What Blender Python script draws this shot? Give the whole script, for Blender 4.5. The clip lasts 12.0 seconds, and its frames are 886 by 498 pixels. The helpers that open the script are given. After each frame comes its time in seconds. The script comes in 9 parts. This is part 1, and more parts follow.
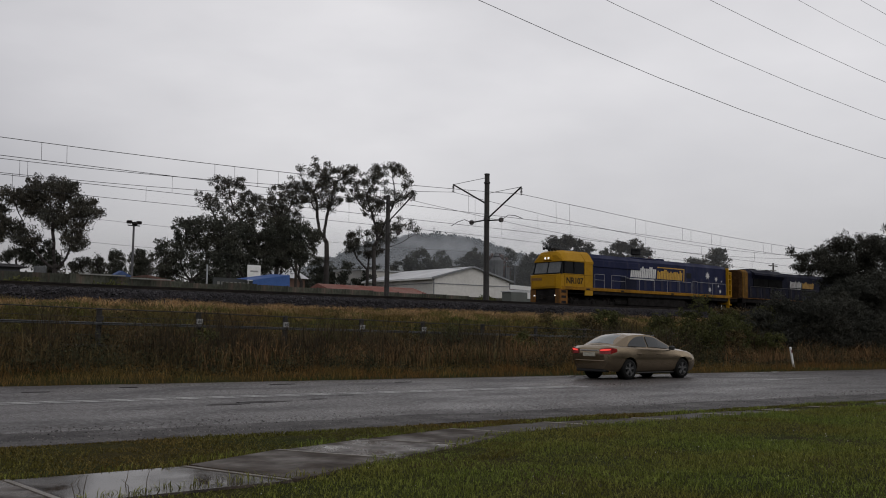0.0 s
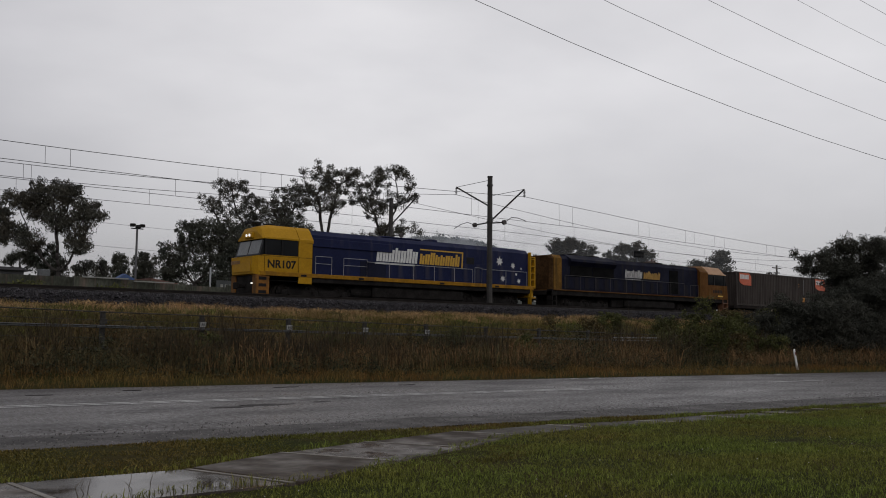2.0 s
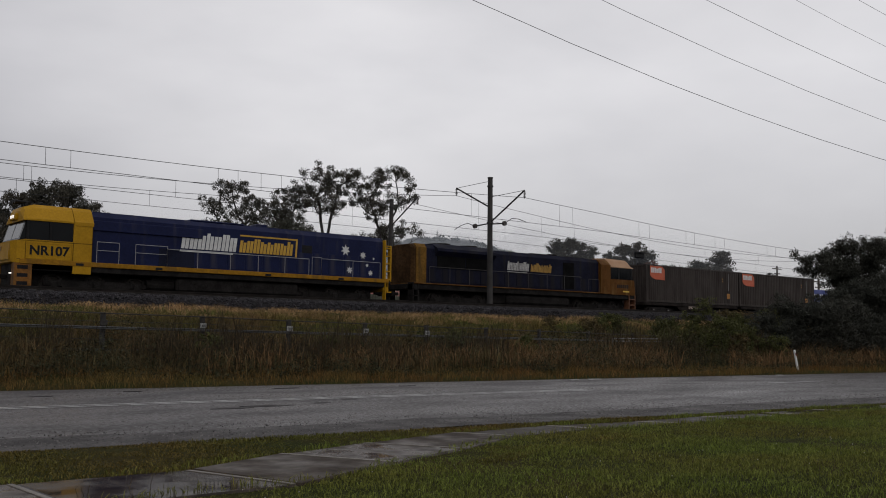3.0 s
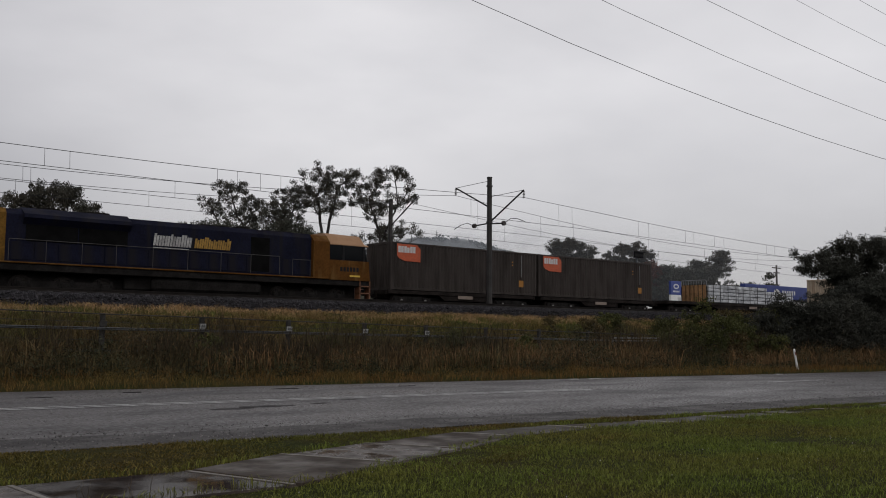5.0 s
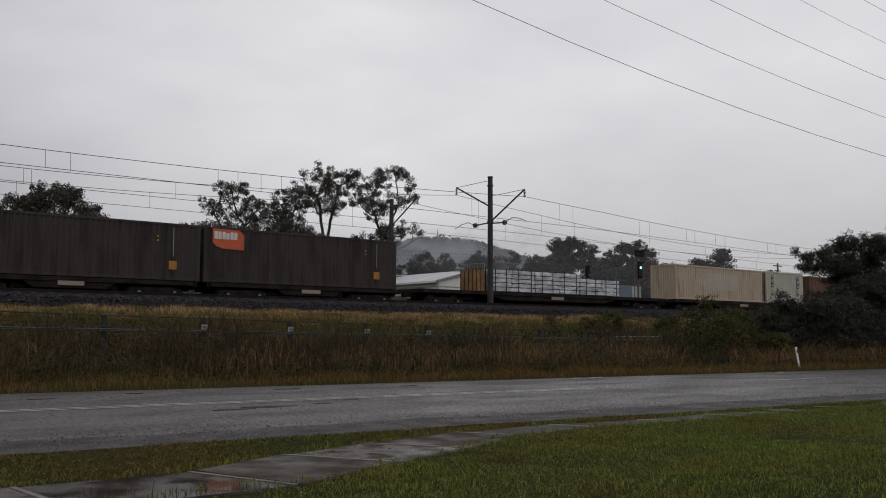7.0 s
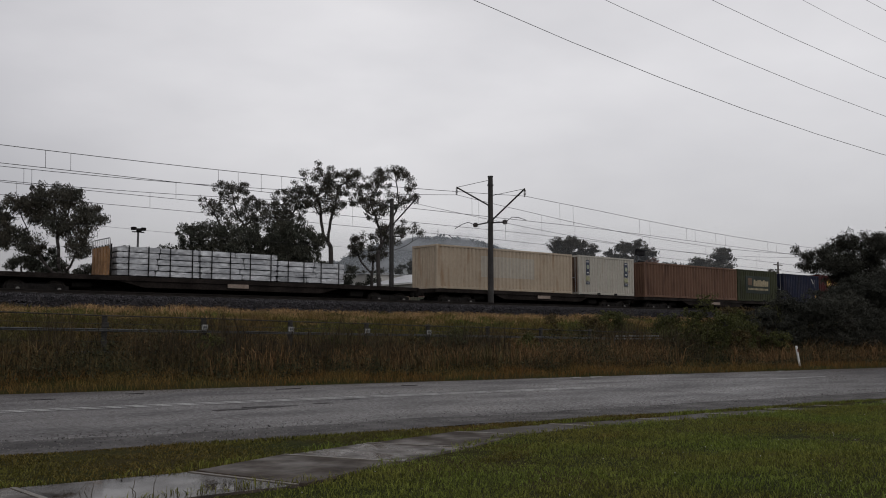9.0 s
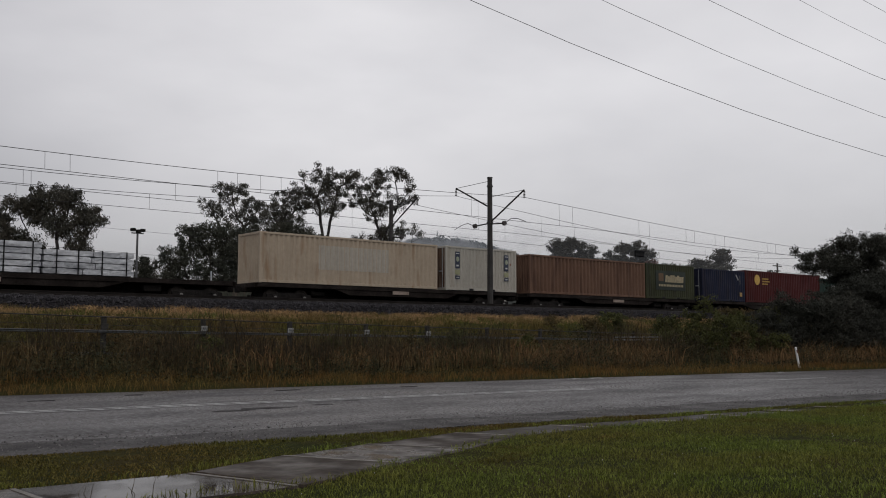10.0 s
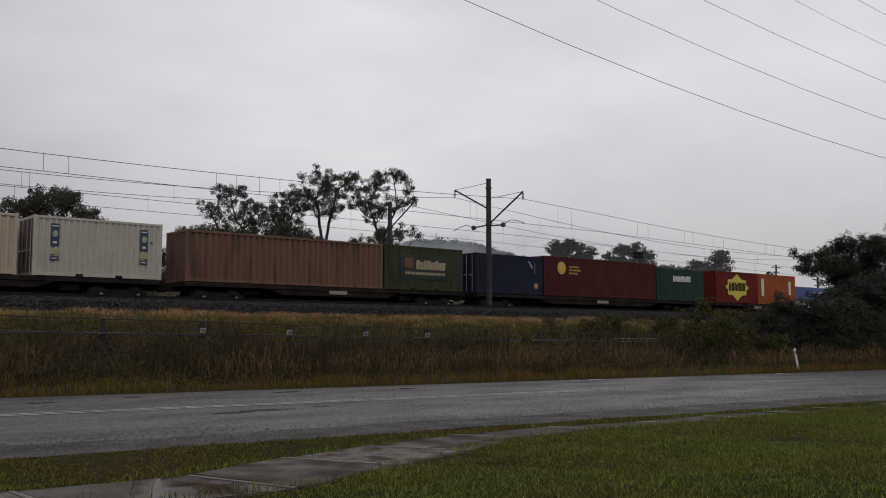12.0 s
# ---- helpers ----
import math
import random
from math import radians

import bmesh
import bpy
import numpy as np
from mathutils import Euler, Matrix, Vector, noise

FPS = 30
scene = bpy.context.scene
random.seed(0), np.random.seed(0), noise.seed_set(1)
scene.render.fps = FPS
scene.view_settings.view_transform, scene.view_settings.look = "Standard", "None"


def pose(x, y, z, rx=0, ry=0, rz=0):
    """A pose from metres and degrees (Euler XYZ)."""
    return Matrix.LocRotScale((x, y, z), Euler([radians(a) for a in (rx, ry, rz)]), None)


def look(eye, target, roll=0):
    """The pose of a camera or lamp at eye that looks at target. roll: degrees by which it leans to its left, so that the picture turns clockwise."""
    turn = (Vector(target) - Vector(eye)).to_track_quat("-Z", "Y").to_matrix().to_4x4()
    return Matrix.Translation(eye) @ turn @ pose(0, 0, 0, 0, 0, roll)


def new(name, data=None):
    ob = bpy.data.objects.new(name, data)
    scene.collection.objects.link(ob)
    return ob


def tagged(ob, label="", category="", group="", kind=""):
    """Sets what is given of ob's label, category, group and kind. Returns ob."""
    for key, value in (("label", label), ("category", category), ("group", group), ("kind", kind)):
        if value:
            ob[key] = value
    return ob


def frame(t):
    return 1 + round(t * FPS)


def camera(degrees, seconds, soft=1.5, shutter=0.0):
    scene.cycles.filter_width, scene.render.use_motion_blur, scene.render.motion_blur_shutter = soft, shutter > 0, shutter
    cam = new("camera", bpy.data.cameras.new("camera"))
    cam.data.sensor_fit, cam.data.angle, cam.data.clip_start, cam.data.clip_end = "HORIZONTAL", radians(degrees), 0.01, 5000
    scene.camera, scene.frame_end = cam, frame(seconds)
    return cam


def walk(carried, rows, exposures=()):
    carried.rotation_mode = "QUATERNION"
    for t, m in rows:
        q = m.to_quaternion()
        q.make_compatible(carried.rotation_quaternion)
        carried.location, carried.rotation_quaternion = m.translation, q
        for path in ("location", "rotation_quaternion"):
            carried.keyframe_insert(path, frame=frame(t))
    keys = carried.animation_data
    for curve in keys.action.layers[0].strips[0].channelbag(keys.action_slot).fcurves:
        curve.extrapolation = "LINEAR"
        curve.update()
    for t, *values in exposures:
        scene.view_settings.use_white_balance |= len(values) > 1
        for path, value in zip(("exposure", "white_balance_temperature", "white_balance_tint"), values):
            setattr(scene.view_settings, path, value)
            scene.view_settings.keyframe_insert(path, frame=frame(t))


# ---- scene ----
# World: X runs along the railway (away from the camera to the +X side), Y across it, Z up; the road surface is z = 0.

# ---- camera ----
cam = camera(50.82, 12.0, soft=1.0)
EYE = Vector((0.0, 0.0, 1.5))


def view(heading, tilt, roll):
    h, k = radians(heading), radians(tilt)
    return look(EYE, EYE + Vector((math.cos(h) * math.cos(k), math.sin(h) * math.cos(k), math.sin(k))), roll)


walk(cam, [(t, view(h, k, r)) for t, h, k, r in (
    (0.0, 49.949, 4.981, 0.720), (0.5, 49.975, 5.018, 0.685), (1.0, 50.017, 5.050, 0.665), (1.5, 50.081, 5.096, 0.645),
    (2.0, 50.140, 5.140, 0.655), (2.5, 50.168, 5.171, 0.690), (3.0, 50.157, 5.202, 0.620), (5.0, 50.123, 5.199, 0.470),
    (5.5, 50.128, 5.177, 0.270), (6.0, 50.152, 5.173, 0.130), (6.5, 50.155, 5.174, 0.130), (7.0, 50.185, 5.178, 0.190),
    (9.0, 50.203, 5.155, 0.075), (9.5, 50.195, 5.187, 0.065), (10.0, 50.167, 5.227, 0.065), (10.5, 50.155, 5.260, 0.035),
    (11.0, 50.143, 5.296, 0.060), (11.5, 50.100, 5.328, 0.015), (12.0, 50.094, 5.332, 0.000))])

# ---- sky and light: a low overcast ----
world = bpy.data.worlds.new("overcast")
scene.world = world
world.use_nodes = True
wn, wl = world.node_tree.nodes, world.node_tree.links
wn.clear()
w_out, w_bg = wn.new("ShaderNodeOutputWorld"), wn.new("ShaderNodeBackground")
w_sky = wn.new("ShaderNodeTexSky")
w_sky.sky_type, w_sky.sun_disc = "NISHITA", False
w_sky.sun_elevation, w_sky.sun_rotation = radians(48), radians(40)
w_dim = wn.new("ShaderNodeMixRGB")
w_dim.blend_type, w_dim.inputs[0].default_value = "MULTIPLY", 1.0
w_dim.inputs[2].default_value = (0.10, 0.10, 0.10, 1)
w_co, w_map = wn.new("ShaderNodeTexCoord"), wn.new("ShaderNodeMapping")
w_map.inputs["Scale"].default_value = (1.0, 1.0, 2.6)
w_n1, w_n2 = wn.new("ShaderNodeTexNoise"), wn.new("ShaderNodeTexNoise")
w_n1.inputs["Scale"].default_value, w_n1.inputs["Detail"].default_value = 2.2, 5.0
w_n2.inputs["Scale"].default_value, w_n2.inputs["Detail"].default_value = 0.9, 2.0
w_sum = wn.new("ShaderNodeMath")
w_sum.operation = "MULTIPLY"
w_ramp = wn.new("ShaderNodeValToRGB")
w_ramp.color_ramp.elements[0].position, w_ramp.color_ramp.elements[0].color = 0.10, (0.58, 0.57, 0.588, 1)
w_ramp.color_ramp.elements[1].position, w_ramp.color_ramp.elements[1].color = 0.42, (0.892, 0.872, 0.879, 1)
w_mix = wn.new("ShaderNodeMixRGB")
w_mix.inputs[0].default_value = 0.94
w_xyz, w_deep = wn.new("ShaderNodeSeparateXYZ"), wn.new("ShaderNodeValToRGB")     # thicker cloud overhead
w_deep.color_ramp.elements[0].position, w_deep.color_ramp.elements[0].color = 0.30, (1, 1, 1, 1)
w_low = w_deep.color_ramp.elements.new(0.06)      # duller towards the skyline
w_low.color = (0.68, 0.68, 0.69, 1)
w_deep.color_ramp.elements[1].position, w_deep.color_ramp.elements[1].color = 0.27, (1.05, 1.05, 1.05, 1)
w_deep.color_ramp.elements[2].position, w_deep.color_ramp.elements[2].color = 0.75, (0.55, 0.55, 0.57, 1)
w_heavy = wn.new("ShaderNodeMixRGB")
w_heavy.blend_type, w_heavy.inputs[0].default_value = "MULTIPLY", 1.0
wl.new(w_co.outputs["Generated"], w_xyz.inputs[0])
w_dot, w_side, w_bank = wn.new("ShaderNodeVectorMath"), wn.new("ShaderNodeValToRGB"), wn.new("ShaderNodeMixRGB")     # a duller bank of cloud to one side
w_dot.operation, w_dot.inputs[1].default_value = "DOT_PRODUCT", (-0.73, 0.60, -0.30)
w_side.color_ramp.elements[0].position, w_side.color_ramp.elements[0].color = 0.0, (1, 1, 1, 1)
w_side.color_ramp.elements[1].position, w_side.color_ramp.elements[1].color = 0.34, (0.62, 0.62, 0.635, 1)
w_bank.blend_type, w_bank.inputs[0].default_value = "MULTIPLY", 1.0
wl.new(w_co.outputs["Generated"], w_dot.inputs[0])
wl.new(w_dot.outputs["Value"], w_side.inputs[0])
wl.new(w_heavy.outputs[0], w_bank.inputs[1])
wl.new(w_side.outputs[0], w_bank.inputs[2])
wl.new(w_xyz.outputs["Z"], w_deep.inputs[0])
wl.new(w_ramp.outputs[0], w_heavy.inputs[1])
wl.new(w_deep.outputs[0], w_heavy.inputs[2])
wl.new(w_co.outputs["Generated"], w_map.inputs["Vector"])
wl.new(w_map.outputs[0], w_n1.inputs["Vector"])
wl.new(w_map.outputs[0], w_n2.inputs["Vector"])
wl.new(w_n1.outputs["Fac"], w_sum.inputs[0])
wl.new(w_n2.outputs["Fac"], w_sum.inputs[1])
wl.new(w_sum.outputs[0], w_ramp.inputs[0])
wl.new(w_sky.outputs[0], w_dim.inputs[1])
wl.new(w_dim.outputs[0], w_mix.inputs[1])
wl.new(w_bank.outputs[0], w_mix.inputs[2])
wl.new(w_mix.outputs[0], w_bg.inputs[0])
w_bg.inputs[1].default_value = 1.0
wl.new(w_bg.outputs[0], w_out.inputs[0])

sun = new("sun", bpy.data.lights.new("sun", "SUN"))
sun.data.energy, sun.data.angle, sun.data.color = 0.56, radians(60), (1.0, 0.98, 0.95)
sun.matrix_world = look((20, -20, 60), (45, 30, 0))
scene.view_settings.exposure = 0.09


# ---- materials ----
MATS = {}


def mat(name, col, rough=0.6, metal=0.0, var=0.25, big=0.6, fine=14.0, bump=0.15, other=None, stretch=(1, 1, 1), rand=0.0,
        spec=0.5, island=0.0, emit=0.0, rough_var=0.1, grime=None, grime_at=0.55, rough_fine=0.0):
    """Colour varied at two scales, with fine relief; other: a second colour in large patches; grime: a third in streaks."""
    if name in MATS:
        return MATS[name]
    m = bpy.data.materials.new(name)
    m.use_nodes = True
    nt, b = m.node_tree, m.node_tree.nodes["Principled BSDF"]
    nd, ln = nt.nodes, nt.links
    co, mp = nd.new("ShaderNodeTexCoord"), nd.new("ShaderNodeMapping")
    mp.inputs["Scale"].default_value = stretch
    ln.new(co.outputs["Object"], mp.inputs["Vector"])
    n1, n2 = nd.new("ShaderNodeTexNoise"), nd.new("ShaderNodeTexNoise")
    n1.inputs["Scale"].default_value, n1.inputs["Detail"].default_value = big, 4.0
    n2.inputs["Scale"].default_value, n2.inputs["Detail"].default_value = fine, 5.0
    ln.new(mp.outputs[0], n1.inputs["Vector"])
    ln.new(mp.outputs[0], n2.inputs["Vector"])
    r1 = nd.new("ShaderNodeValToRGB")
    r1.color_ramp.elements[0].position, r1.color_ramp.elements[1].position = 0.38, 0.62
    r1.color_ramp.elements[0].color = (*col, 1)
    r1.color_ramp.elements[1].color = (*(other or [c * (1 - var) for c in col]), 1)
    ln.new(n1.outputs["Fac"], r1.inputs[0])
    r2 = nd.new("ShaderNodeValToRGB")
    r2.color_ramp.elements[0].position, r2.color_ramp.elements[1].position = 0.3, 0.7
    lo, hi = 1 - var, 1 + var
    r2.color_ramp.elements[0].color, r2.color_ramp.elements[1].color = (lo, lo, lo, 1), (hi, hi, hi, 1)
    ln.new(n2.outputs["Fac"], r2.inputs[0])
    mx = nd.new("ShaderNodeMixRGB")
    mx.blend_type, mx.inputs[0].default_value = "MULTIPLY", 1.0
    ln.new(r1.outputs[0], mx.inputs[1])
    ln.new(r2.outputs[0], mx.inputs[2])
    last = mx.outputs[0]
    if grime:
        n3 = nd.new("ShaderNodeTexNoise")
        n3.inputs["Scale"].default_value, n3.inputs["Detail"].default_value = 1.0, 5.0
        mp3 = nd.new("ShaderNodeMapping")
        mp3.inputs["Scale"].default_value = (2.2, 2.2, 0.35)
        ln.new(co.outputs["Object"], mp3.inputs["Vector"])
        ln.new(mp3.outputs[0], n3.inputs["Vector"])
        r3 = nd.new("ShaderNodeValToRGB")
        r3.color_ramp.elements[0].position, r3.color_ramp.elements[1].position = grime_at, grime_at + 0.2
        ln.new(n3.outputs["Fac"], r3.inputs[0])
        m3 = nd.new("ShaderNodeMixRGB")
        ln.new(r3.outputs[0], m3.inputs[0])
        ln.new(last, m3.inputs[1])
        m3.inputs[2].default_value = (*grime, 1)
        last = m3.outputs[0]
    if rand or island:
        src = nd.new("ShaderNodeObjectInfo").outputs["Random"] if rand else nd.new("ShaderNodeNewGeometry").outputs["Random Per Island"]
        amount = rand or island
        mr = nd.new("ShaderNodeMapRange")
        mr.inputs["To Min"].default_value, mr.inputs["To Max"].default_value = 1 - amount, 1 + amount
        ln.new(src, mr.inputs[0])
        mm = nd.new("ShaderNodeVectorMath")
        mm.operation = "SCALE"
        ln.new(last, mm.inputs[0])
        ln.new(mr.outputs[0], mm.inputs["Scale"])
        last = mm.outputs[0]
    ln.new(last, b.inputs["Base Color"])
    rr = nd.new("ShaderNodeMapRange")
    rr.inputs["From Min"].default_value, rr.inputs["From Max"].default_value = 0.35, 0.65
    rr.inputs["To Min"].default_value, rr.inputs["To Max"].default_value = max(0.02, rough - rough_var), min(1, rough + rough_var)
    ln.new(n1.outputs["Fac"], rr.inputs[0])
    if rough_fine:          # grain that glints: the fine noise also roughens
        rf, ra = nd.new("ShaderNodeMapRange"), nd.new("ShaderNodeMath")
        rf.inputs["From Min"].default_value, rf.inputs["From Max"].default_value = 0.3, 0.7
        rf.inputs["To Min"].default_value, rf.inputs["To Max"].default_value = -rough_fine, rough_fine
        ra.operation, ra.use_clamp = "ADD", True
        ln.new(n2.outputs["Fac"], rf.inputs[0])
        ln.new(rf.outputs[0], ra.inputs[0])
        ln.new(rr.outputs[0], ra.inputs[1])
        ln.new(ra.outputs[0], b.inputs["Roughness"])
    else:
        ln.new(rr.outputs[0], b.inputs["Roughness"])
    b.inputs["Metallic"].default_value, b.inputs["Specular IOR Level"].default_value = metal, spec
    if bump:
        bp = nd.new("ShaderNodeBump")
        bp.inputs["Strength"].default_value, bp.inputs["Distance"].default_value = bump, 0.02
        ln.new(n2.outputs["Fac"], bp.inputs["Height"])
        ln.new(bp.outputs[0], b.inputs["Normal"])
    if emit:
        b.inputs["Emission Color"].default_value, b.inputs["Emission Strength"].default_value = (*col, 1), emit
    MATS[name] = m
    return m


def leaf_mat(name, col, other, island=0.55, rough=0.8):
    m = mat(name, col, rough, var=0.2, big=0.35, fine=3.0, bump=0.0, other=other, island=island, spec=0.12)
    return m


ASPHALT = mat("wet_asphalt", (0.066, 0.058, 0.055), 0.48, var=0.7, big=0.6, fine=16, bump=0.8, other=(0.042, 0.037, 0.036), stretch=(0.55, 1.0, 1), rough_var=0.14, spec=0.42, rough_fine=0.30)
SHOULDER = mat("wet_gravel_shoulder", (0.054, 0.048, 0.046), 0.66, var=0.8, big=1.4, fine=14, bump=1.0, other=(0.032, 0.029, 0.028), spec=0.28)
SOIL = mat("grassy_soil", (0.026, 0.030, 0.008), 1.0, var=0.35, big=0.5, fine=16, bump=0.8, other=(0.040, 0.032, 0.012), spec=0.03)
CONCRETE = mat("wet_concrete", (0.070, 0.055, 0.043), 0.56, var=0.4, big=1.6, fine=12, bump=0.15, other=(0.040, 0.030, 0.023), rough_var=0.20, spec=0.10, grime=(0.036, 0.026, 0.018), grime_at=0.50)
RAINWET = mat("rain_wet_concrete", (0.090, 0.070, 0.054), 0.34, var=0.4, big=1.9, fine=9, bump=0.06, other=(0.034, 0.025, 0.018), rough_var=0.25, spec=0.145, grime=(0.034, 0.021, 0.012), grime_at=0.50)
PUDDLE = mat("rain_flooded_concrete", (0.044, 0.034, 0.027), 0.11, spec=0.115, var=0.5, big=2.0, fine=6, bump=0.02, other=(0.036, 0.028, 0.022), rough_var=0.085)
LINE = mat("worn_road_paint", (0.80, 0.80, 0.78), 0.35, var=0.25, big=3.0, fine=30, bump=0.2, other=(0.45, 0.45, 0.44))
BALLAST = mat("dark_ballast", spec=0.1, col=(0.016, 0.014, 0.016), rough=0.85, var=0.5, big=1.5, fine=16, bump=1.0, other=(0.014, 0.013, 0.014))
STONE = mat("ballast_stone", spec=0.2, col=(0.0235, 0.021, 0.024), rough=0.6, var=0.3, big=3, fine=20, bump=0.3, island=0.9)
RAIL = mat("rail_steel", (0.020, 0.016, 0.014), 0.6, 0.2, spec=0.2, var=0.3, big=2, fine=20)
LAWN = leaf_mat("lawn_blades", (0.148, 0.184, 0.036), (0.166, 0.158, 0.038))
STRIP = leaf_mat("strip_blades", (0.106, 0.108, 0.024), (0.126, 0.090, 0.028))
TUSSOCK = leaf_mat("rank_grass", (0.138, 0.096, 0.030), (0.148, 0.076, 0.026))
WEED = leaf_mat("dark_weeds", (0.078, 0.067, 0.030), (0.114, 0.075, 0.036))
BROWNWEED = leaf_mat("brown_weeds", (0.178, 0.104, 0.049), (0.138, 0.088, 0.043))
DARKWEED = leaf_mat("dark_leafy_weeds", (0.036, 0.040, 0.021), (0.050, 0.046, 0.025), 0.8)
STALK = leaf_mat("dark_stalks", (0.042, 0.033, 0.021), (0.062, 0.047, 0.028))
STRAW = leaf_mat("dry_grass", (0.40, 0.255, 0.125), (0.25, 0.165, 0.078))
GREENBANK = leaf_mat("bank_grass", (0.100, 0.106, 0.026), (0.142, 0.100, 0.034))
GUM_LEAF = leaf_mat("gum_leaves", (0.056, 0.056, 0.045), (0.066, 0.059, 0.046), island=0.35, rough=0.65)
DARK_LEAF = leaf_mat("dark_leaves", (0.050, 0.055, 0.043), (0.057, 0.056, 0.043), island=0.35, rough=0.7)
SHRUB_LEAF = leaf_mat("shrub_leaves", (0.082, 0.086, 0.030), (0.060, 0.064, 0.024), island=0.4)
# needle colour is lifted to stand in for the veil of haze
NEEDLE = leaf_mat("casuarina_needles", (0.044, 0.046, 0.038), (0.048, 0.047, 0.038), island=0.3)
RED_LEAF = leaf_mat("russet_leaves", (0.10, 0.038, 0.030), (0.07, 0.04, 0.028))
# the blue of distance haze is put into this leaf colour
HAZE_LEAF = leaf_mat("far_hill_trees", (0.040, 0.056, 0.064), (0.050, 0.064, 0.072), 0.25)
BARK = mat("gum_bark", (0.034, 0.028, 0.025), 0.85, var=0.3, big=1.5, fine=9, bump=0.5, other=(0.024, 0.020, 0.018))
GALV = mat("galvanised_steel", (0.36, 0.37, 0.38), 0.5, 0.5, var=0.15, big=2, fine=30, bump=0.05)
DULLSTEEL = mat("dull_grey_steel", (0.13, 0.135, 0.14), 0.7, 0.2, var=0.2, big=1.2, fine=12, spec=0.2)
POST = mat("weathered_post", (0.036, 0.033, 0.030), 0.8, var=0.3, big=3, fine=25, bump=0.3)
MAST = mat("dark_mast_steel", (0.034, 0.031, 0.029), 0.65, 0.2, var=0.3, big=1.2, fine=18, bump=0.2, grime=(0.07, 0.055, 0.045))
WIRE = mat("dark_wire", (0.04, 0.04, 0.042), 0.5, 0.5, var=0.1, bump=0)
INSUL = mat("insulator_glaze", (0.05, 0.04, 0.038), 0.25, var=0.1, bump=0)
WHITE = mat("white_enamel", (0.78, 0.78, 0.76), 0.45, var=0.08, big=2, fine=20, bump=0.03)
BLACK = mat("black_paint", (0.014, 0.014, 0.015), 0.6, spec=0.12, var=0.3, big=2, fine=20, bump=0.05)
BLUE = mat("loco_blue", (0.006, 0.010, 0.046), 0.5, spec=0.15, var=0.2, big=0.8, fine=12, bump=0.03, grime=(0.03, 0.03, 0.05), grime_at=0.56)
YELLOW = mat("loco_yellow", (0.40, 0.212, 0.008), 0.55, spec=0.15, var=0.12, big=0.9, fine=12, bump=0.03, grime=(0.30, 0.18, 0.03), grime_at=0.62)
DULLYEL = mat("dirty_loco_yellow", (0.105, 0.042, 0.007), 0.65, spec=0.1, var=0.25, big=0.9, fine=12, bump=0.04, grime=(0.16, 0.09, 0.03), grime_at=0.5)
DULLBLUE = mat("dirty_loco_blue", (0.008, 0.009, 0.022), 0.65, spec=0.08, var=0.3, big=0.8, fine=12, bump=0.04, grime=(0.013, 0.012, 0.016), grime_at=0.48)
SOOT = mat("soot_black", (0.006, 0.006, 0.006), 0.85, spec=0.05, var=0.3, big=2, fine=16, bump=0.1)
UNDER = mat("grimy_running_gear", (0.019, 0.017, 0.016), 0.9, 0.0, spec=0.1, var=0.4, big=2, fine=14, bump=0.3)
TREAD = mat("wheel_steel", (0.040, 0.034, 0.030), 0.7, 0.2, spec=0.2, var=0.3, big=3, fine=20, bump=0.1)
HUB = mat("pale_axle_cap", (0.20, 0.19, 0.18), 0.6, 0.1, var=0.2)
GLASS = mat("dark_tinted_glass", (0.005, 0.006, 0.007), 0.12, spec=0.10, var=0.1, big=1, bump=0.0, rough_var=0.03)
SCREEN = mat("windscreen_glass", (0.10, 0.11, 0.115), 0.06, var=0.2, big=2, bump=0.0, rough_var=0.03)
LAMP = mat("lit_headlamp", (1.0, 0.97, 0.9), 0.3, var=0.0, bump=0, emit=0.75)
HANDRAIL = mat("pale_handrail", (0.34, 0.34, 0.34), 0.5, 0.2, var=0.15, bump=0)
LOGO_WHITE = mat("logo_white", (0.60, 0.60, 0.59), 0.45, var=0.12, big=3, fine=14, bump=0)
LOGO_YELLOW = mat("logo_yellow", (0.50, 0.285, 0.025), 0.45, var=0.12, big=3, fine=14, bump=0)
LOGO_ORANGE = mat("logo_orange", (0.50, 0.088, 0.028), 0.45, var=0.15, big=3, fine=14, bump=0, grime=(0.4, 0.10, 0.05))
DECKSTEEL = mat("rusty_wagon_steel", (0.024, 0.019, 0.017), 0.85, 0.0, spec=0.1, var=0.4, big=1.4, fine=12, bump=0.25)


